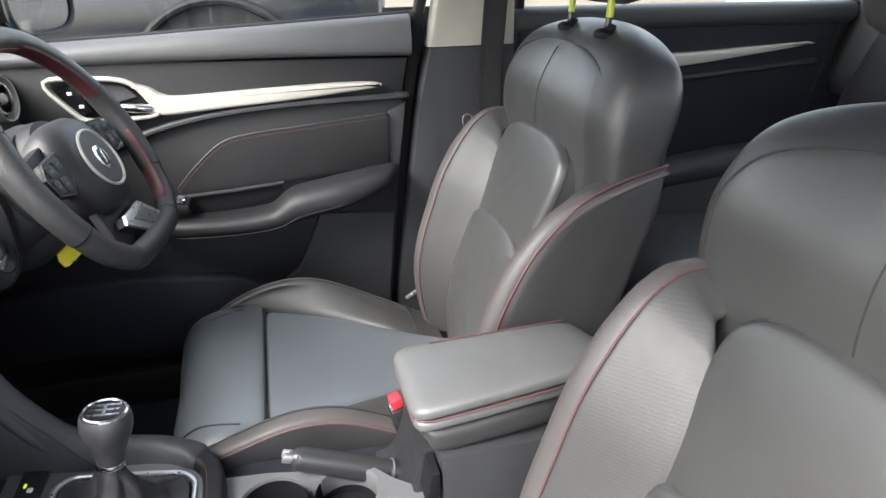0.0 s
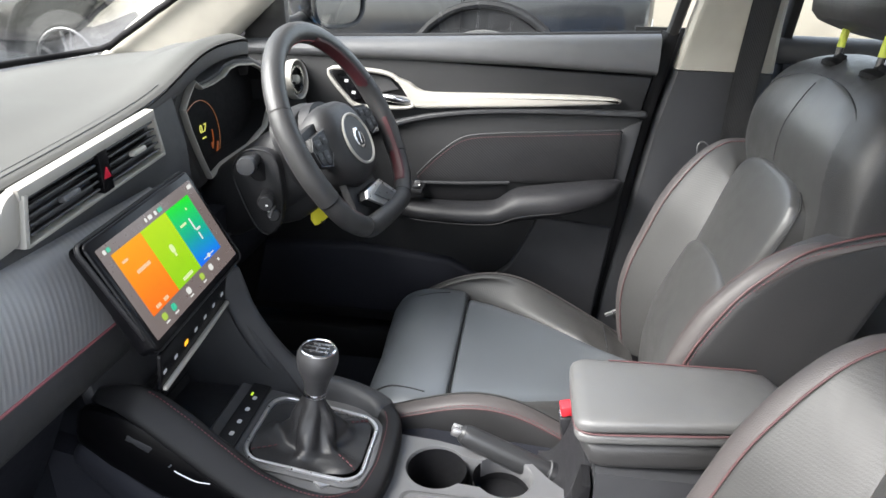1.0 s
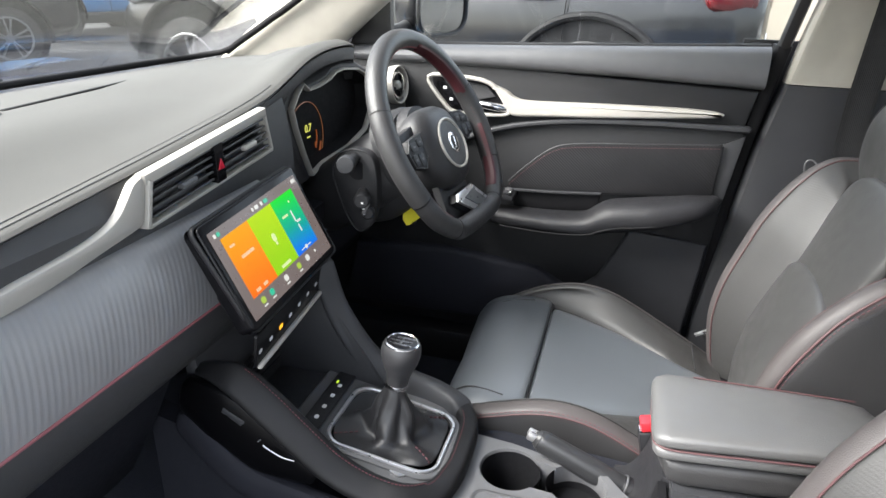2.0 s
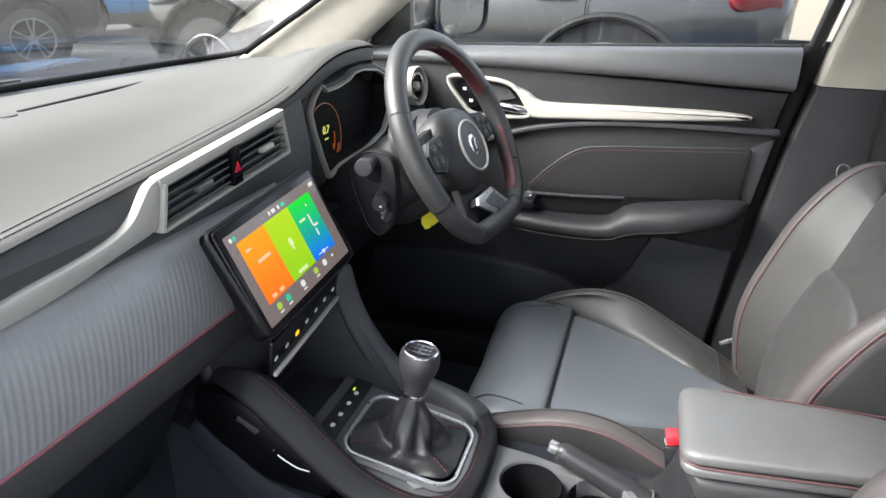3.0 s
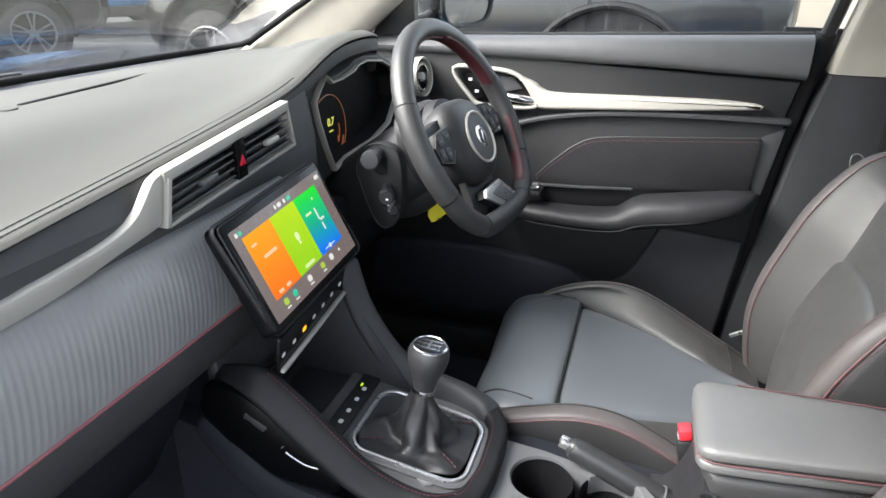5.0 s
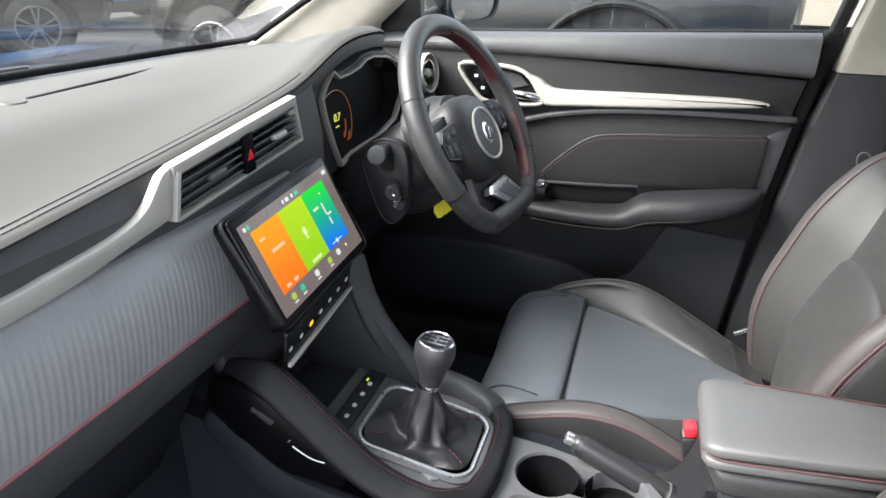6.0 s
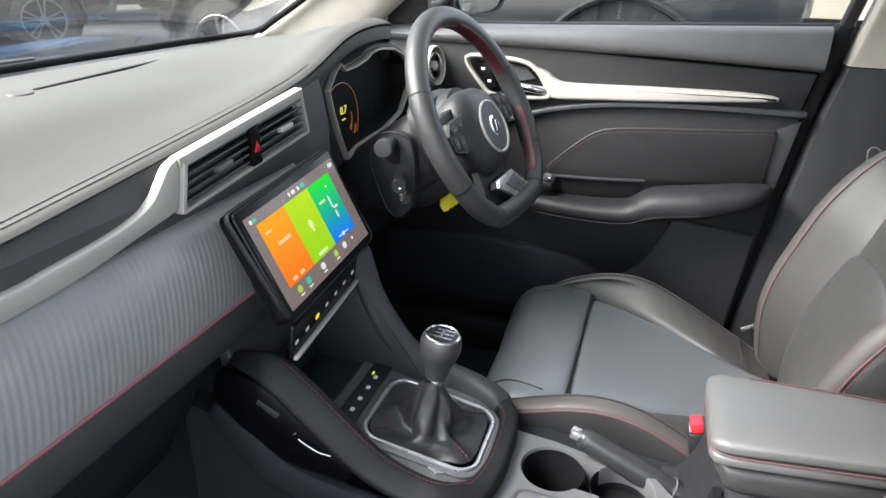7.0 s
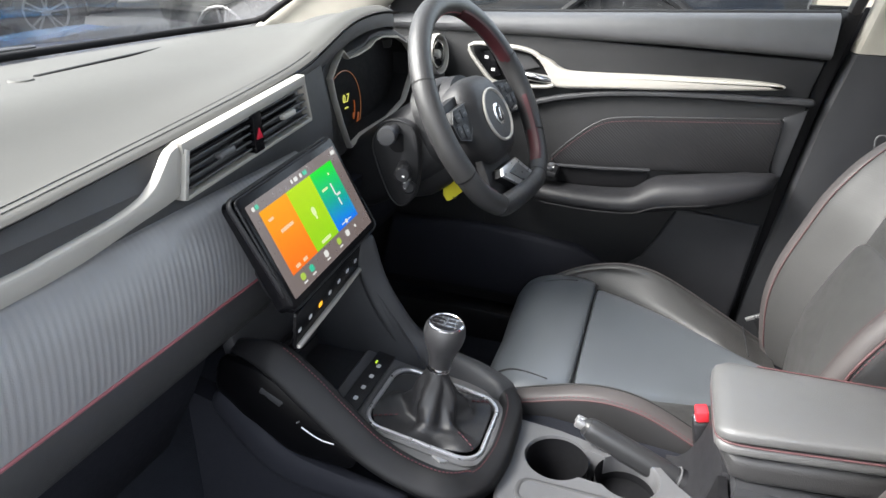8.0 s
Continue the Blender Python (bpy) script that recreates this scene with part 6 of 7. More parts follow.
def front_seat():
    seat = thing("front_seat", (SX, -0.30, FLOOR), "black and grey leather front seat with red seams and yellow-sleeved posts", "car seat", group="front seats")
    # cushion: a flat middle that sinks towards the backrest, between two bolsters
    INX = [(-0.05, 0.196), (-0.13, 0.192), (-0.21, 0.166), (-0.315, 0.125), (-0.415, 0.070), (-0.49, 0.045)]
    CUSHZ = [(-0.16, 0.634), (-0.22, 0.629), (-0.30, 0.619), (-0.38, 0.606), (-0.50, 0.586)]

    def cring(y, drop=0.0):
        zt = lerp(CUSHZ, y) - drop
        return [(SX + min(0.186, soft(INX, y, 0.03) + 0.010) * a, y, 0.49 + (zt - 0.49) * (0.5 + 0.5 * b) - 0.007 * (1 - a * a) * (b > 0)) for a, b in oval(44, 6)]
    part("seat_cushion", loft([cring(-0.1612, 0.012), cring(-0.1625, 0.005), cring(-0.166, 0.0012), cring(-0.174)] + [cring(y) for y in np.linspace(-0.20, -0.50, 14)]), LEATHERB, seat, "smooth blue-black seat cushion with its sheen put into the colour")
    prof = [(-0.1595, 0.622), (-0.1582, 0.630), (-0.154, 0.6345), (-0.140, 0.637), (-0.11, 0.638), (-0.075, 0.633), (-0.046, 0.619), (-0.026, 0.595), (-0.017, 0.56), (-0.020, 0.515), (-0.05, 0.47), (-0.16, 0.47)]
    pr = [tuple(q) for q in crs(prof[:10], 3)] + prof[10:]
    rings = []
    for w, k, f in ((-0.214, 0.62, 0.040), (-0.211, 0.80, 0.026), (-0.204, 0.91, 0.015), (-0.190, 0.97, 0.007), (-0.160, 0.995, 0.002), (-0.08, 0.994, 0.0), (0.0, 0.99, 0.0), (0.08, 0.994, 0.0), (0.160, 0.995, 0.002), (0.190, 0.97, 0.007), (0.204, 0.91, 0.015), (0.211, 0.80, 0.026), (0.214, 0.62, 0.040)):
        rings.append([(SX + w, y + (0.013 * max(0.0, w / 0.2) - f * (0.75 if w > 0 else 1.0)) * min(1.0, max(0.0, (y + 0.15) / 0.10)), 0.47 + (z - 0.47) * k) for y, z in pr])
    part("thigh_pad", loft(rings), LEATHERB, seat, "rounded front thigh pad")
    part("cross_seam", tube([(SX + w, -0.1603, 0.6275 - 0.005 * (1 - (w / 0.185) ** 2)) for w in np.linspace(-0.18, 0.18, 14)], 0.0018, 6), SEAM, seat)
    for s in (-1, 1):
        corner = crs([(SX + s * 0.168, -0.125, 0.637), (SX + s * 0.160, -0.095, 0.636), (SX + s * 0.153, -0.066, 0.6305), (SX + s * 0.156, -0.042, 0.616), (SX + s * 0.168, -0.028, 0.594)], 5)
        part("corner_seam", tube(corner, 0.0012, 6, up=X), SEAM, seat)
    TOPZ = [(-0.050, 0.612), (-0.075, 0.625), (-0.10, 0.640), (-0.126, 0.653), (-0.15, 0.662), (-0.20, 0.6735), (-0.25, 0.6705), (-0.28, 0.660), (-0.31, 0.646), (-0.34, 0.630), (-0.42, 0.586), (-0.49, 0.545)]
    ys = np.linspace(-0.058, -0.485, 34)
    for s in (-1, 1):
        rings, strips, pipe, thread, skirt, crease = [], [], [], [], [], []
        for y in ys:
            zc, xv = soft(TOPZ, y, 0.02), soft(INX, y, 0.03)
            zv = min(lerp(CUSHZ, y) - 0.003, zc - 0.004)
            xc = 0.203 - 0.006 * max(0.0, (y + 0.10) / 0.05)
            h = 0.5 if s < 0 else 1.0
            zc -= 0.010 * (1 - h) * 2 * min(1.0, max(0.0, (-0.07 - y) / 0.06))
            rise, g = max(0.003, zc - zv), min(1.0, max(0.0, (-0.058 - y) / 0.035))
            top = [(xv, zv - 0.03), (xv + 0.001, zv - 0.005), (xv + 0.25 * (xc - xv), zv + 0.26 * rise), (xv + 0.55 * (xc - xv), zv + 0.66 * rise), (xc - 0.018, zc - 0.0045), (xc - 0.008, zc - 0.0012), (xc - 0.004, zc - 0.006)]
            rings.append([(SX + s * q[0], y, q[1]) for q in crs(top, 3)] + [(SX + s * (xc - 0.004), y, zv - 0.05), (SX + s * xv, y, zv - 0.05)])
            lip = [(xc - 0.009, zc - 0.010), (xc - 0.0085, zc - 0.0016), (xc - 0.002, zc - 0.0006), (xc + 0.006 * g, zc - 0.003 * h), (xc + 0.013 * g, zc - 0.009 * h), (xc + 0.016 * g, zc - 0.0185 * h), (xc + 0.012 * g, zc - 0.022 * h)]
            strips.append([(SX + s * q[0], y, q[1]) for q in crs(lip, 3)] + [(SX + s * (xc - 0.009), y, zc - 0.03)])
            pipe.append((SX + s * (xc + 0.0166 * g), y, zc - 0.0185 * h))
            thread.append((SX + s * (xc + 0.0142), y, zc - 0.0105 * h))
            crease.append((SX + s * (xc - 0.0093), y, zc - 0.0006))
            side = [(xc + 0.015, zc - 0.019 * h), (xc + 0.0172, zc - 0.024 * h), (xc + 0.019, zc - 0.045), (xc + 0.017, zc - 0.085), (xc + 0.010, zc - 0.13), (xc - 0.01, zc - 0.14), (xc - 0.02, zc - 0.05)]
            skirt.append([(SX + s * q[0], y, q[1]) for q in crs(side, 3)])
        part("cushion_bolster", loft(rings), RIBBEDC, seat, "ribbed grey leather side bolster", angle=60)
        part("bolster_strip", loft(strips), STRIP, seat, "smooth grey strip along the bolster crest", angle=60)
        part("bolster_crease", tube(crease, 0.0009, 6), SEAM, seat)
        part("red_piping", tube(pipe, 0.0013, 8), PIPING, seat, "dusky red seam")
        part("red_stitching", stitches(thread, 0.0007, 0.0035, 0.003), THREAD, seat)
        part("side_skirt", loft(skirt), LEATHER, seat, "black leather side skirt", angle=60)
        yj = -0.428
        zj, xj = soft(TOPZ, yj, 0.02), soft(INX, yj, 0.03)
        part("bolster_end_seam", tube([(SX + s * (xj + f * (0.195 - xj)), yj - 0.004 * f, lerp(CUSHZ, yj) - 0.002 + f * (zj - lerp(CUSHZ, yj) + 0.002) + 0.002) for f in np.linspace(0, 1, 8)], 0.0014, 6), SEAM, seat)
    part("seat_base", box((SX, -0.28, 0.44), (0.38, 0.42, 0.09), 0.02), PLASTIC, seat)
    for s in (-1, 1):
        part("seat_rail", box((SX + s * 0.17, -0.27, 0.365), (0.045, 0.56, 0.05), 0.006), PLASTIC, seat)
        part("rail_riser", box((SX + s * 0.17, -0.27, 0.40), (0.03, 0.36, 0.06), 0.006), GREYP, seat)
    # backrest
    shell_out = [(-0.185, 0.0), (-0.196, 0.15), (-0.197, 0.30), (-0.190, 0.40), (-0.150, 0.46), (0.150, 0.46), (0.190, 0.40), (0.197, 0.30), (0.196, 0.15), (0.185, 0.0)]
    so = [tuple(q) for q in crs_closed(shell_out, 4)]
    rings = []
    for n, k in ((-0.125, 0.85), (-0.122, 0.94), (-0.110, 1.0), (-0.085, 1.0), (-0.072, 0.95), (-0.066, 0.88)):
        rings.append([back_pt(w * k, 0.2 + (s - 0.2) * (0.5 + 0.5 * k), n) for w, s in so])
    part("back_shell", loft(rings), LEATHER, seat, "black backrest shell")
    # pads: outline half in (w, s), dropping away where they tuck under
    def pad(name, half, n_in, n_out, bulge, material, label, tip):
        line = crs(half, 4)
        line = [tuple(q) for q in line] + [(-q[0], q[1]) for q in line[::-1][:-1]]
        cs = np.mean([q[1] for q in line])
        rr = []
        for k, n in ((1.0, n_in), (1.0, n_out - 0.016), (0.992, n_out - 0.008), (0.972, n_out - 0.003), (0.94, n_out - 0.0005), (0.88, n_out + bulge * 0.2), (0.70, n_out + bulge * 0.6), (0.4, n_out + bulge * 0.95), (0.1, n_out + bulge)):
            rr.append([back_pt(w * k, cs + (t - cs) * k, n + lerp(tip, cs + (t - cs) * k)) for w, t in line])
        part(name, loft(rr), material, seat, label, angle=60)
        return line
    flat = [(-0.1, -0.05), (-0.03, -0.030), (0.03, -0.012), (0.09, 0.0), (0.5, 0.0)]
    mid = pad("middle_pad", [(0.0, 0.402), (0.050, 0.401), (0.085, 0.394), (0.107, 0.383), (0.119, 0.368), (0.123, 0.335), (0.116, 0.26), (0.11, 0.21), (0.08, 0.17), (0.04, 0.16)], -0.06, -0.004, 0.006, LEATHERG, "grey leather middle pad", flat)
    low = pad("lumbar_pad", [(0.0, 0.243), (0.045, 0.240), (0.078, 0.234), (0.097, 0.226), (0.108, 0.210), (0.116, 0.14), (0.112, 0.07), (0.104, 0.0), (0.08, -0.06)], -0.06, 0.006, 0.009, LEATHERG, "grey leather lumbar pad", flat)
    for line, n in ((mid, -0.017), (low, -0.007)):
        part("pad_seam", tube([back_pt(w * 1.004, t + 0.001, n + lerp(flat, t)) for w, t in [(-q[0], q[1]) for q in line[26:0:-1]] + line[:27]], 0.0011, 6, up=X), SEAM, seat)
    # upper shoulder block, dark round its sides, with a lighter front panel
    UP = [(0.20, 0.188, -0.122, -0.072), (0.26, 0.190, -0.122, -0.060), (0.30, 0.192, -0.122, -0.050), (0.34, 0.199, -0.123, -0.040), (0.385, 0.2035, -0.123, -0.022), (0.42, 0.205, -0.123, -0.006), (0.46, 0.204, -0.123, 0.004), (0.502, 0.197, -0.121, 0.001), (0.530, 0.182, -0.117, -0.006), (0.548, 0.162, -0.112, -0.016), (0.564, 0.132, -0.104, -0.030), (0.576, 0.096, -0.096, -0.044), (0.584, 0.057, -0.088, -0.057), (0.586, 0.025, -0.080, -0.064)]
    BX = 0.016
    up = [tuple(q) for q in crs(UP, 5)]
    part("shoulder_block", loft([[back_pt(0.010 + (w + 0.009) * a, s, (n0 + n1) / 2 + (n1 - n0) / 2 * b) for a, b in oval(52, 4.6)] for s, w, n0, n1 in up]), LEATHER, seat, "padded black shoulder block", angle=60)

    def block_n(w, s):
        """How far out of the back plane the front of the shoulder block stands."""
        ss = [q[0] for q in up]
        ww, n0, n1 = (float(np.interp(s, ss, [q[i] for q in up])) for i in (1, 2, 3))
        k = max(0.0, 1 - min(1.0, abs(w / ww)) ** 4.6) ** (1 / 4.6)
        return (n0 + n1) / 2 + (n1 - n0) / 2 * k

    edge_w = [(0.302, 0.140), (0.325, 0.160), (0.345, 0.172), (0.37, 0.180), (0.40, 0.184), (0.44, 0.183), (0.475, 0.174), (0.505, 0.150), (0.523, 0.109), (0.533, 0.06), (0.536, 0.02)]
    ew = [tuple(q) for q in crs(edge_w, 3)]
    rings = []
    for s, w in ew:
        us = [w * math.sin(u) for u in np.linspace(-math.pi / 2, math.pi / 2, 25)]
        puff = lambda u: 0.0022 * (1 - (abs(u) / w) ** 8) + 0.004 * math.exp(-(u / 0.075) ** 2) - 0.0022 * math.exp(-((u - 0.0) / 0.004) ** 2)
        rings.append([back_pt(BX + u, s, block_n(u, s) + puff(u)) for u in us] + [back_pt(BX + u, s, block_n(u, s) - 0.012) for u in us[::-1]])
    part("shoulder_panel", loft(rings), LEATHERG, seat, "grey leather front panel of the shoulder block", angle=60)
    seam = [(w, s) for s, w in ew] + [(-w, s) for s, w in ew[::-1]]
    part("top_seam", tube([back_pt(BX + w, s, block_n(w, s) + 0.0006) for w, s in seam], 0.0013, 6, up=X), SEAM, seat)
    for s in (-1, 1):
        part("red_stitching", stitches([back_pt(BX + s * (w + 0.005), t, block_n(w + 0.005, t) + 0.0004) for t, w in ew[:14]], 0.0007, 0.0035, 0.003), THREAD, seat)
    part("shoulder_seam", tube([back_pt(BX, t, block_n(0, t) + 0.0046) for t in np.linspace(0.405, 0.525, 12)], 0.0008, 6, up=X), SEAM, seat)
    crests = {-1: crs([(-0.06, -0.020), (-0.03, 0.004), (0.04, 0.040), (0.11, 0.0565), (0.19, 0.058), (0.245, 0.049), (0.297, 0.030), (0.33, 0.010), (0.352, -0.012), (0.374, -0.042), (0.395, -0.072), (0.411, -0.098), (0.418, -0.112)], 5),
              1: crs([(-0.06, -0.020), (-0.03, 0.004), (0.04, 0.040), (0.11, 0.0565), (0.19, 0.060), (0.25, 0.0595), (0.30, 0.0515), (0.335, 0.041), (0.363, 0.028), (0.386, 0.008), (0.399, -0.018), (0.411, -0.060), (0.418, -0.112)], 5)}
    fronts = {-1: [(0.044, 0.20), (0.033, 0.261), (0.014, 0.307), (-0.008, 0.347), (-0.050, 0.385), (-0.090, 0.412)],
              1: [(0.046, 0.20), (0.042, 0.261), (0.032, 0.307), (0.016, 0.347), (-0.014, 0.382), (-0.070, 0.411)]}
    inner_l = [tuple(q) for q in crs([(-0.094, -0.066), (-0.086, -0.057), (-0.066, -0.041), (-0.042, -0.0235), (-0.022, -0.0085), (-0.0165, -0.0065)], 4)] + [(-0.0165, -0.07), (-0.094, -0.075)]
    strip_l = [tuple(q) for q in crs([(-0.0170, -0.012), (-0.0163, -0.0052), (-0.010, -0.0012), (0.0, 0.0012), (0.009, -0.0015), (0.0155, -0.009), (0.0180, -0.019)], 4)] + [(0.0165, -0.024), (-0.0150, -0.024)]
    for s in (-1, 1):
        rings, strip, ridge, crest = [], [], [], crests[s]
        for i, q in enumerate(crest):
            tan = crest[min(i + 1, len(crest) - 1)] - crest[max(i - 1, 0)]
            tan /= np.linalg.norm(tan)
            nrm = np.array((-tan[1], tan[0]))
            f = i / (len(crest) - 1)
            tall = lerp([(0.0, 0.9), (0.15, 1.0), (0.5, 1.0), (0.62, 0.8), (0.75, 0.5), (1.0, 0.3)], f)
            wide_in = lerp([(0.0, 0.85), (0.2, 1.0), (0.5, 1.0), (0.65, 0.8), (0.8, 0.5), (1.0, 0.4)], f)
            wc = lerp([(0, 0.178), (0.2, 0.190), (0.5, 0.194), (0.75, 0.194), (1.0, 0.190)], f)
            for prof_l, out in ((inner_l, rings), (strip_l, strip)):
                out.append([back_pt(s * (wc + l * (wide_in if l < 0 else 1.0)), *(q + nrm * h * tall)) for l, h in prof_l])
            ridge.append(back_pt(s * (wc - 0.0168 * wide_in), *(q + nrm * -0.0050 * tall)))
        part("back_bolster", loft(rings), RIBBED, seat, "ribbed grey leather backrest bolster", angle=60)
        part("bolster_strip", loft(strip), STRIP, seat, "smooth leather strip along the bolster crest", angle=60)
        part("bolster_seam", tube(ridge[4:52], 0.0011, 6, up=X), PIPING, seat, "dusky red crease seam")
        front = crs([(-0.02, -0.06), (0.0, -0.03), (0.033, 0.06), (0.046, 0.141)] + fronts[s] + [(-0.110, 0.424)], 4)
        outline = [tuple(q) for q in front] + [(-0.124, 0.36), (-0.126, 0.15), (-0.122, -0.06)]
        cn, cs = -0.05, 0.18
        slim = lambda t: lerp([(0.22, 0.0), (0.34, 0.003), (0.42, 0.006)], t)
        rings = []
        for dw, k in ((0.178, 0.995), (0.203, 0.995), (0.209, 0.985), (0.2125, 0.955), (0.2145, 0.85), (0.215, 0.5)):
            rings.append([back_pt(s * (dw - slim(b)), cs + (b - cs) * k, cn + (a - cn) * k) for a, b in outline])
        part("bolster_side", loft(rings), LEATHER, seat, "black leather bolster side", angle=60)
        part("red_piping", tube([back_pt(s * (0.2122 - slim(b)), b, a + 0.0005) for a, b in front[5:]], 0.0015, 8, up=X), PIPING, seat, "dusky red seam")
        part("red_stitching", stitches([back_pt(s * (0.2134 - slim(b)), cs + (b - cs) * 0.955, cn + (a - cn) * 0.955) for a, b in front[5:-1]], 0.0007, 0.0035, 0.003), THREAD, seat)
    # head restraint
    part("head_restraint", loft([[SB + np.array((0, 0.022, 0)) + SL * (0.612 + z) + SN * (-0.026 + 0.052 * b * k) + np.array((0.132 * a * k, 0, 0)) for a, b in oval(36, 3)] for z, k in ((0.0, 0.72), (0.008, 0.88), (0.03, 1.0), (0.10, 1.02), (0.15, 0.95), (0.172, 0.82), (0.18, 0.6))]), LEATHER, seat, "black padded head restraint")
    for s in (-1, 1):
        foot = back_pt(s * 0.062, 0.552, -0.030)
        part("post_sleeve", cyl(tuple(foot + np.array((0, -0.003, 0.030))), tuple(foot + np.array((0, -0.008, 0.100))), 0.0052, 0.0052, 16), HIVIS, seat, "yellow-green sleeve on the post")
        part("post", cyl(tuple(foot), tuple(foot + np.array((0, -0.0031, 0.031))), 0.0046, 0.0046, 16), GREYPAINT, seat, "dark steel post")
        part("post_collar", turned(tuple(back_pt(s * 0.062, 0.552, -0.030)), tuple(SL), [(0, 0.019), (0.006, 0.020), (0.011, 0.016), (0.014, 0.009), (0.022, 0.0075)], 24), DARK, seat, "black post collar")
    part("recline_lever", sweep([(SX + 0.235, -0.47, 0.53), (SX + 0.238, -0.43, 0.552), (SX + 0.238, -0.405, 0.565)], [(0.006, 0.008), (0.006, 0.008), (0.005, 0.006)], X, 10), PLASTIC, seat)
    return seat


driver_seat = front_seat()
copy_thing(driver_seat, Matrix.Translation((PSEAT[0], -0.30 + PSEAT[1], FLOOR - 0.010)))
part("belt_guide_loop", tube(crs([(0.544, -0.562, 0.930), (0.546, -0.560, 0.944), (0.547, -0.563, 0.9515), (0.547, -0.570, 0.9535), (0.546, -0.577, 0.949), (0.544, -0.580, 0.936)], 5), 0.0014, 8, up=X), DECK, driver_seat, "small pale plastic belt loop")
clip = thing("belt_anchor", (0.60, -0.47, 0.56), "bright belt anchor end beside the seat", "belt anchor")
part("tongue", box((0.582, -0.459, 0.5755), (0.006, 0.034, 0.0075), 0.0018, (-31, 0, 0)), BRIGHT, clip, "bright metal tongue")
part("strap_end", box((0.588, -0.488, 0.556), (0.003, 0.040, 0.040), 0.001, (-31, 0, 0)), WEB, clip, "black strap end")

# ---------------------------------------------------------------- parked cars outside
def alloy(parent, c, side, r=0.34):
    """A wheel facing +x or -x (side) with ten thin spokes."""
    s = side
    w = part("wheel", turned((c[0] - s * 0.11, c[1], c[2]), (s, 0, 0), [(0, r * 0.8), (0.01, r * 0.97), (0.05, r), (0.17, r), (0.205, r * 0.96), (0.215, r * 0.72), (0.19, r * 0.70), (0.06, r * 0.66)], 40), TYRE, parent, "tyre and wheel")
    part("rim", turned((c[0] + s * 0.085, c[1], c[2]), (s, 0, 0), [(0, r * 0.66), (0.018, r * 0.70), (0.022, r * 0.67), (0.01, r * 0.63)], 40, cap=False), ALLOY, w)
    part("hub", turned((c[0] + s * 0.055, c[1], c[2]), (s, 0, 0), [(0, 0.055), (0.03, 0.05), (0.036, 0.03)], 20), ALLOY, w)
    part("brake_disc", turned((c[0] + s * 0.0, c[1], c[2]), (s, 0, 0), [(0, r * 0.5), (0.02, r * 0.5)], 24), GREYPAINT, w)
    for k in range(5):
        for dd in (-8, 8):
            a = radians(72 * k + dd + 20)
            p0 = (c[0] + s * 0.075, c[1] + 0.03 * math.cos(a), c[2] + 0.03 * math.sin(a))
            p1 = (c[0] + s * 0.085, c[1] + r * 0.66 * math.cos(a + dd * 0.004), c[2] + r * 0.66 * math.sin(a + dd * 0.004))
            part("spoke", sweep([p0, p1], [(0.012, 0.014), (0.011, 0.010)], X, 8, 2.6), ALLOY, w)


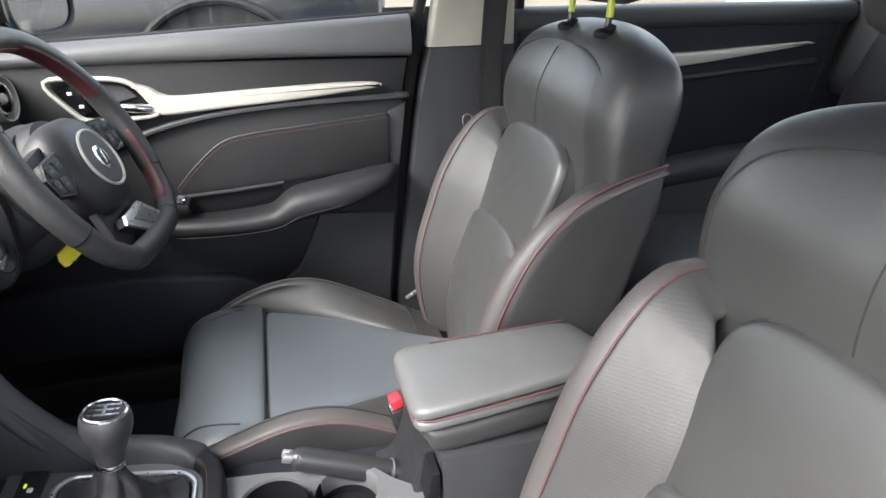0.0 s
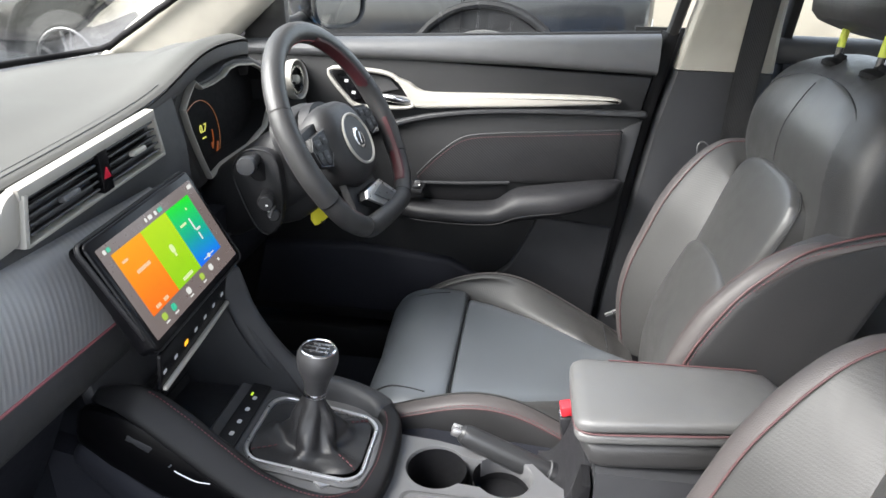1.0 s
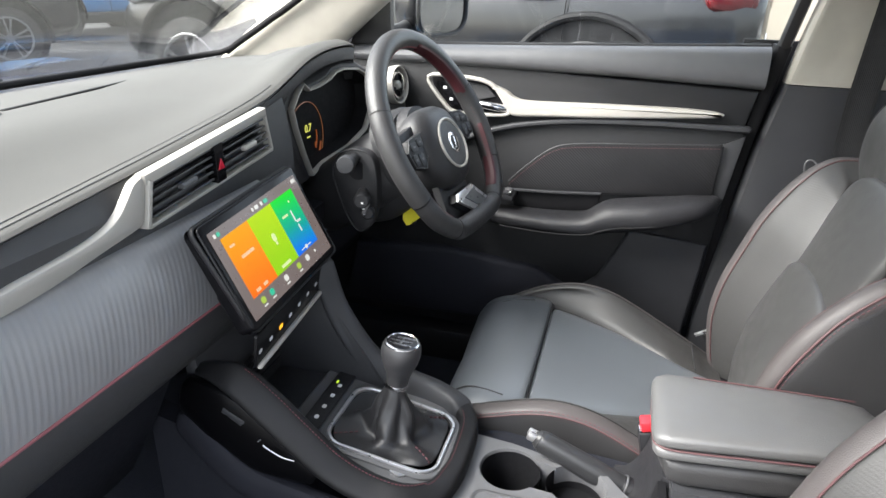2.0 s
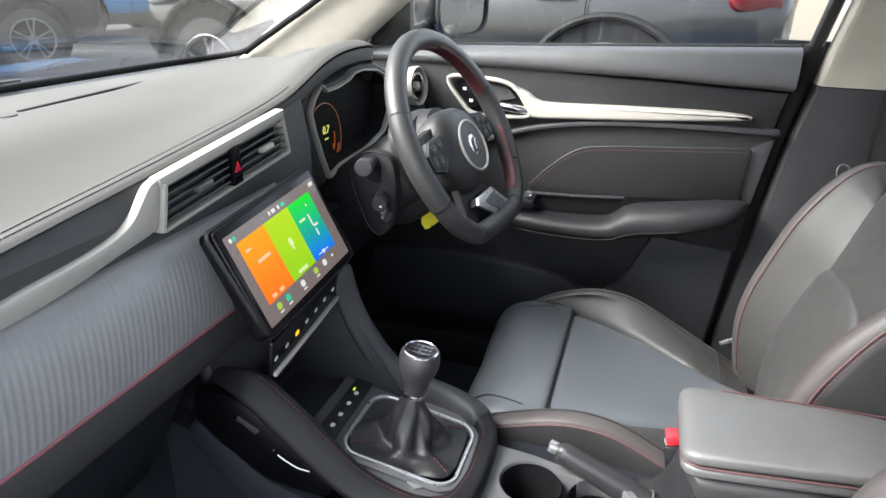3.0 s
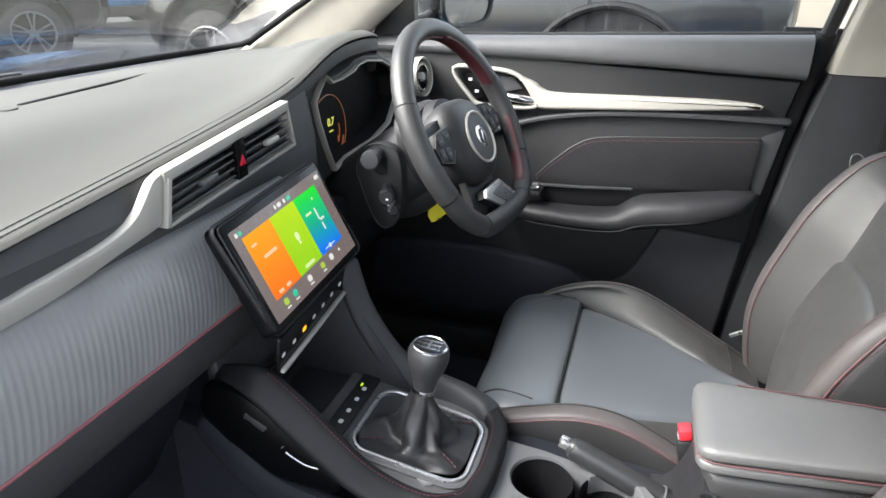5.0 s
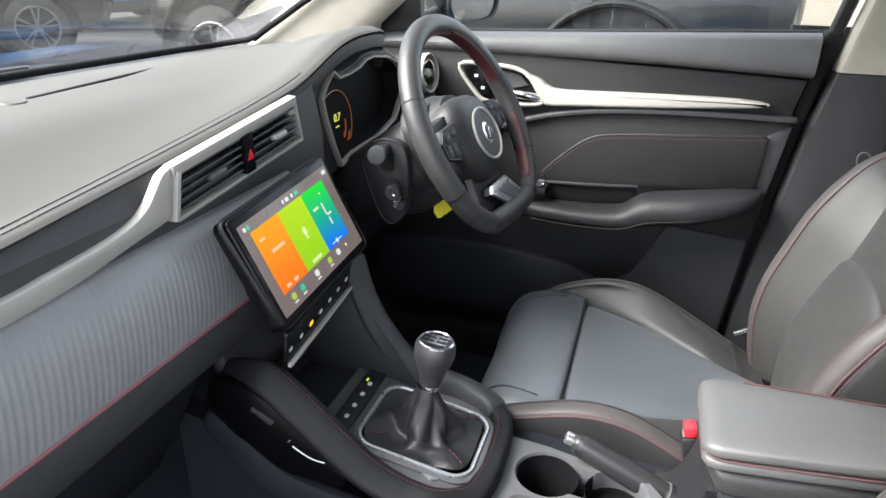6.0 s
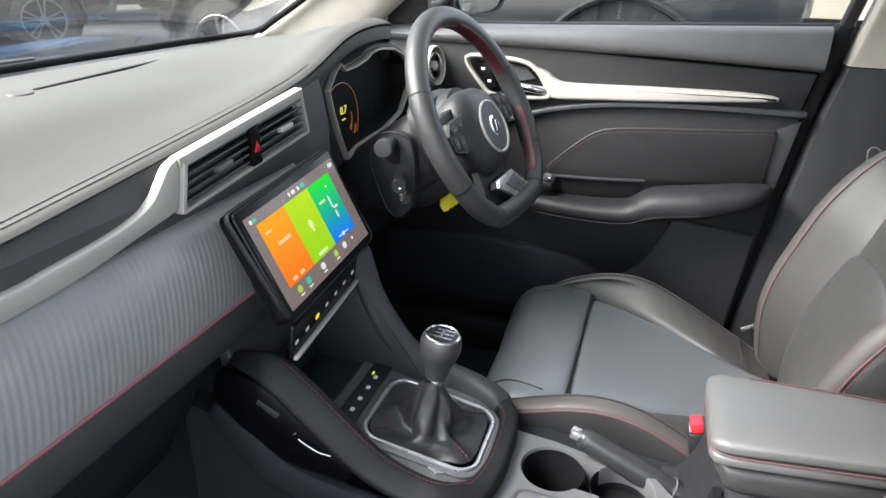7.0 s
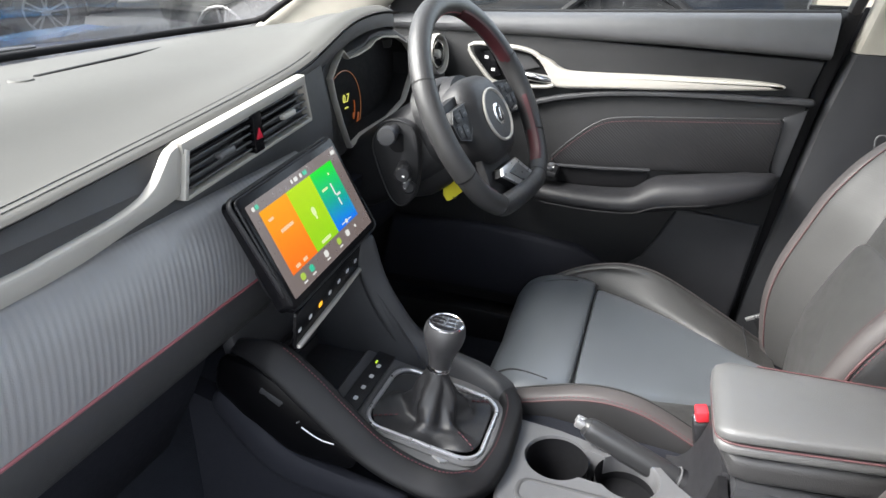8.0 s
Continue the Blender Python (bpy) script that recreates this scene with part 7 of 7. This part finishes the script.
def parked_car(label, paint, group="parked cars"):
    """A five-door crossover along y, nose towards +y, standing on z = 0 round the origin."""
    car = thing("parked_car", (0, 0, 0), label, "car", group)
    PROF = [(-2.10, 0.45, 0.95, 0.70), (-2.05, 0.36, 1.06, 0.80), (-1.85, 0.30, 1.10, 0.86), (-1.2, 0.25, 1.08, 0.89), (0.0, 0.24, 1.04, 0.90), (0.9, 0.25, 1.0, 0.89), (1.5, 0.27, 0.93, 0.86), (1.95, 0.32, 0.82, 0.78), (2.1, 0.40, 0.70, 0.66)]
    rings = []
    for y, z0, z1, w in [tuple(q) for q in crs(PROF, 4)]:
        mid = (z0 + z1) / 2
        half = (z1 - z0) / 2
        rings.append([(w * a * (0.96 + 0.04 * (1 - abs(b))), y, mid + half * b) for a, b in oval(36, 4.2)])
    body = part("body", loft(rings), paint, car)
    GH = [(-2.0, 1.10, 0.70, 0.62), (-1.75, 1.30, 0.74, 0.58), (-1.5, 1.50, 0.75, 0.56), (-0.8, 1.57, 0.76, 0.57), (0.0, 1.56, 0.76, 0.57), (0.35, 1.47, 0.77, 0.58), (1.0, 1.06, 0.78, 0.62)]
    rings = [[(-w0, y, 1.0), (-w0, y, 1.03), (-w1 - 0.02, y, zt - 0.05), (-w1 + 0.06, y, zt), (w1 - 0.06, y, zt), (w1 + 0.02, y, zt - 0.05), (w0, y, 1.03), (w0, y, 1.0)] for y, zt, w0, w1 in [tuple(q) for q in crs(GH, 3)]]
    part("cabin", loft(rings), paint, car, angle=30)
    for s in (-1, 1):
        for nm, q in (("front_window", [(0.72, 1.08), (0.30, 1.42), (-0.30, 1.47), (-0.30, 1.08)]), ("rear_window", [(-0.36, 1.08), (-0.36, 1.47), (-1.05, 1.47), (-1.15, 1.08)]), ("quarter_window", [(-1.22, 1.10), (-1.12, 1.45), (-1.45, 1.40), (-1.62, 1.16)])):
            rr = []
            for dx in (0.0, 0.012):
                rr.append([(s * (0.77 - 0.19 * (z - 1.03) / 0.5 + dx), y, z) for y, z in q])
            part(nm, loft(rr), TINT, car, angle=20)
        part("belt_trim", sweep([(s * 0.80, 0.75, 1.055), (s * 0.805, -0.4, 1.065), (s * 0.79, -1.6, 1.09)], (0.008, 0.010), Z, 8), CHROME, car)
        part("sill_cladding", sweep([(s * 0.88, 1.0, 0.32), (s * 0.89, 0.0, 0.31), (s * 0.88, -1.0, 0.32)], (0.03, 0.09), Z, 12, 3), CLADDING, car)
        for yc in (1.30, -1.28):
            part("wheel_arch", sweep([(s * 0.885, yc + 0.435 * math.cos(a), 0.36 + 0.435 * math.sin(a)) for a in np.linspace(-0.15, math.pi + 0.15, 22)], (0.022, 0.045), X, 10, 2.6), DARK, car)
            part("arch_shadow", turned((s * 0.76, yc, 0.36), (s, 0, 0), [(0, 0.41), (0.135, 0.41)], 36), DARK, car)
            alloy(car, (s * 0.815, yc, 0.34), s)
        for y0 in (0.80, -0.33, -1.13):
            part("panel_gap", sweep([(s * 0.9035, y0, 0.40), (s * 0.911, y0 - 0.02, 0.70), (s * 0.892, y0 - 0.03, 0.98)], (0.003, 0.004), X, 6), DARK, car)
        for y0 in (0.0, -0.98):
            part("door_handle", sweep([(s * 0.912, y0 + 0.10, 0.90), (s * 0.930, y0 + 0.05, 0.905), (s * 0.930, y0 - 0.05, 0.905), (s * 0.912, y0 - 0.10, 0.90)], (0.010, 0.012), Z, 8), paint, car)
        part("headlamp", sweep([(s * 0.60, 1.99, 0.74), (s * 0.74, 1.90, 0.78), (s * 0.82, 1.70, 0.82)], (0.05, 0.05), Z, 12, 2.6), LENS, car)
        part("tail_lamp", sweep([(s * 0.62, -2.06, 0.88), (s * 0.76, -2.0, 0.89), (s * 0.83, -1.85, 0.91)], (0.05, 0.075), Z, 12, 2.6), TAIL, car)
        part("door_mirror", sweep([(s * 0.90, 0.66, 1.07), (s * 1.02, 0.66, 1.10)], [(0.06, 0.05), (0.07, 0.07)], Z, 12, 2.6), paint, car)
    part("grille", box((0, 2.04, 0.55), (0.9, 0.12, 0.26), 0.04), CLADDING, car)
    part("bumper", box((0, -2.06, 0.42), (1.3, 0.14, 0.22), 0.05), CLADDING, car)
    part("number_plate", box((0, -2.115, 0.66), (0.5, 0.02, 0.11), 0.004), WHITEP, car)
    ws = loft([[(-0.66, 1.0, 1.06), (0.66, 1.0, 1.06), (0.52, 0.40, 1.45), (-0.52, 0.40, 1.45)], [(-0.66, 1.012, 1.07), (0.66, 1.012, 1.07), (0.52, 0.412, 1.46), (-0.52, 0.412, 1.46)]])
    part("windscreen", ws, TINT, car)
    bw = loft([[(-0.60, -1.97, 1.12), (0.60, -1.97, 1.12), (0.48, -1.62, 1.44), (-0.48, -1.62, 1.44)], [(-0.60, -1.985, 1.13), (0.60, -1.985, 1.13), (0.48, -1.635, 1.45), (-0.48, -1.635, 1.45)]])
    part("back_window", bw, TINT, car)
    return car


def place(car, x, y, turn, size=1.0):
    car.matrix_basis = pose(x, y, GROUND, 0, 0, turn) @ Matrix.Diagonal((size, size, size, 1))
    return car


def repaint(car, paint, old):
    for o in car.children:
        if o.data and o.data.materials and o.data.materials[0] == old:
            o.data = o.data.copy()
            o.data.materials[0] = paint
    return car


own = thing("car_wheels", (0, 0, GROUND), "alloy wheels of the car itself", "wheel")
for sx in (-1, 1):
    for yc in (WB_F, WB_R):
        alloy(own, (sx * 0.76, yc, GROUND + 0.335), sx, 0.335)

black_car = parked_car("black parked crossover beside the driver's window", BLACKP)
blue_car = repaint(copy_thing(black_car, pose(0, 0, GROUND)), BLUE, BLACKP)
tagged(blue_car, "blue parked crossover across the yard with bright alloy wheels")
grey_car = repaint(copy_thing(black_car, pose(0, 0, GROUND)), GREYPAINT, BLACKP)
tagged(grey_car, "dark grey parked crossover across the yard")
dark_car = repaint(copy_thing(black_car, pose(0, 0, GROUND)), GREYPAINT, BLACKP)
tagged(dark_car, "dark grey parked crossover with bright ten-spoke wheels")
white_car = repaint(copy_thing(black_car, pose(0, 0, GROUND)), WHITEP, BLACKP)
tagged(white_car, "white parked crossover standing behind")
place(black_car, 4.62, 1.37, -7, 1.16)
place(blue_car, 9.74, 9.34, -98.6)
place(grey_car, 8.3, 3.3, 35)
place(dark_car, 4.69, 7.89, 60)
place(white_car, 4.5, -6.4, 10)
solid("yard_wall", box((14, 0, GROUND + 1.2), (0.3, 60, 2.4), 0.02), WALLM, "pale rendered wall round the yard", "wall", kind="structure")
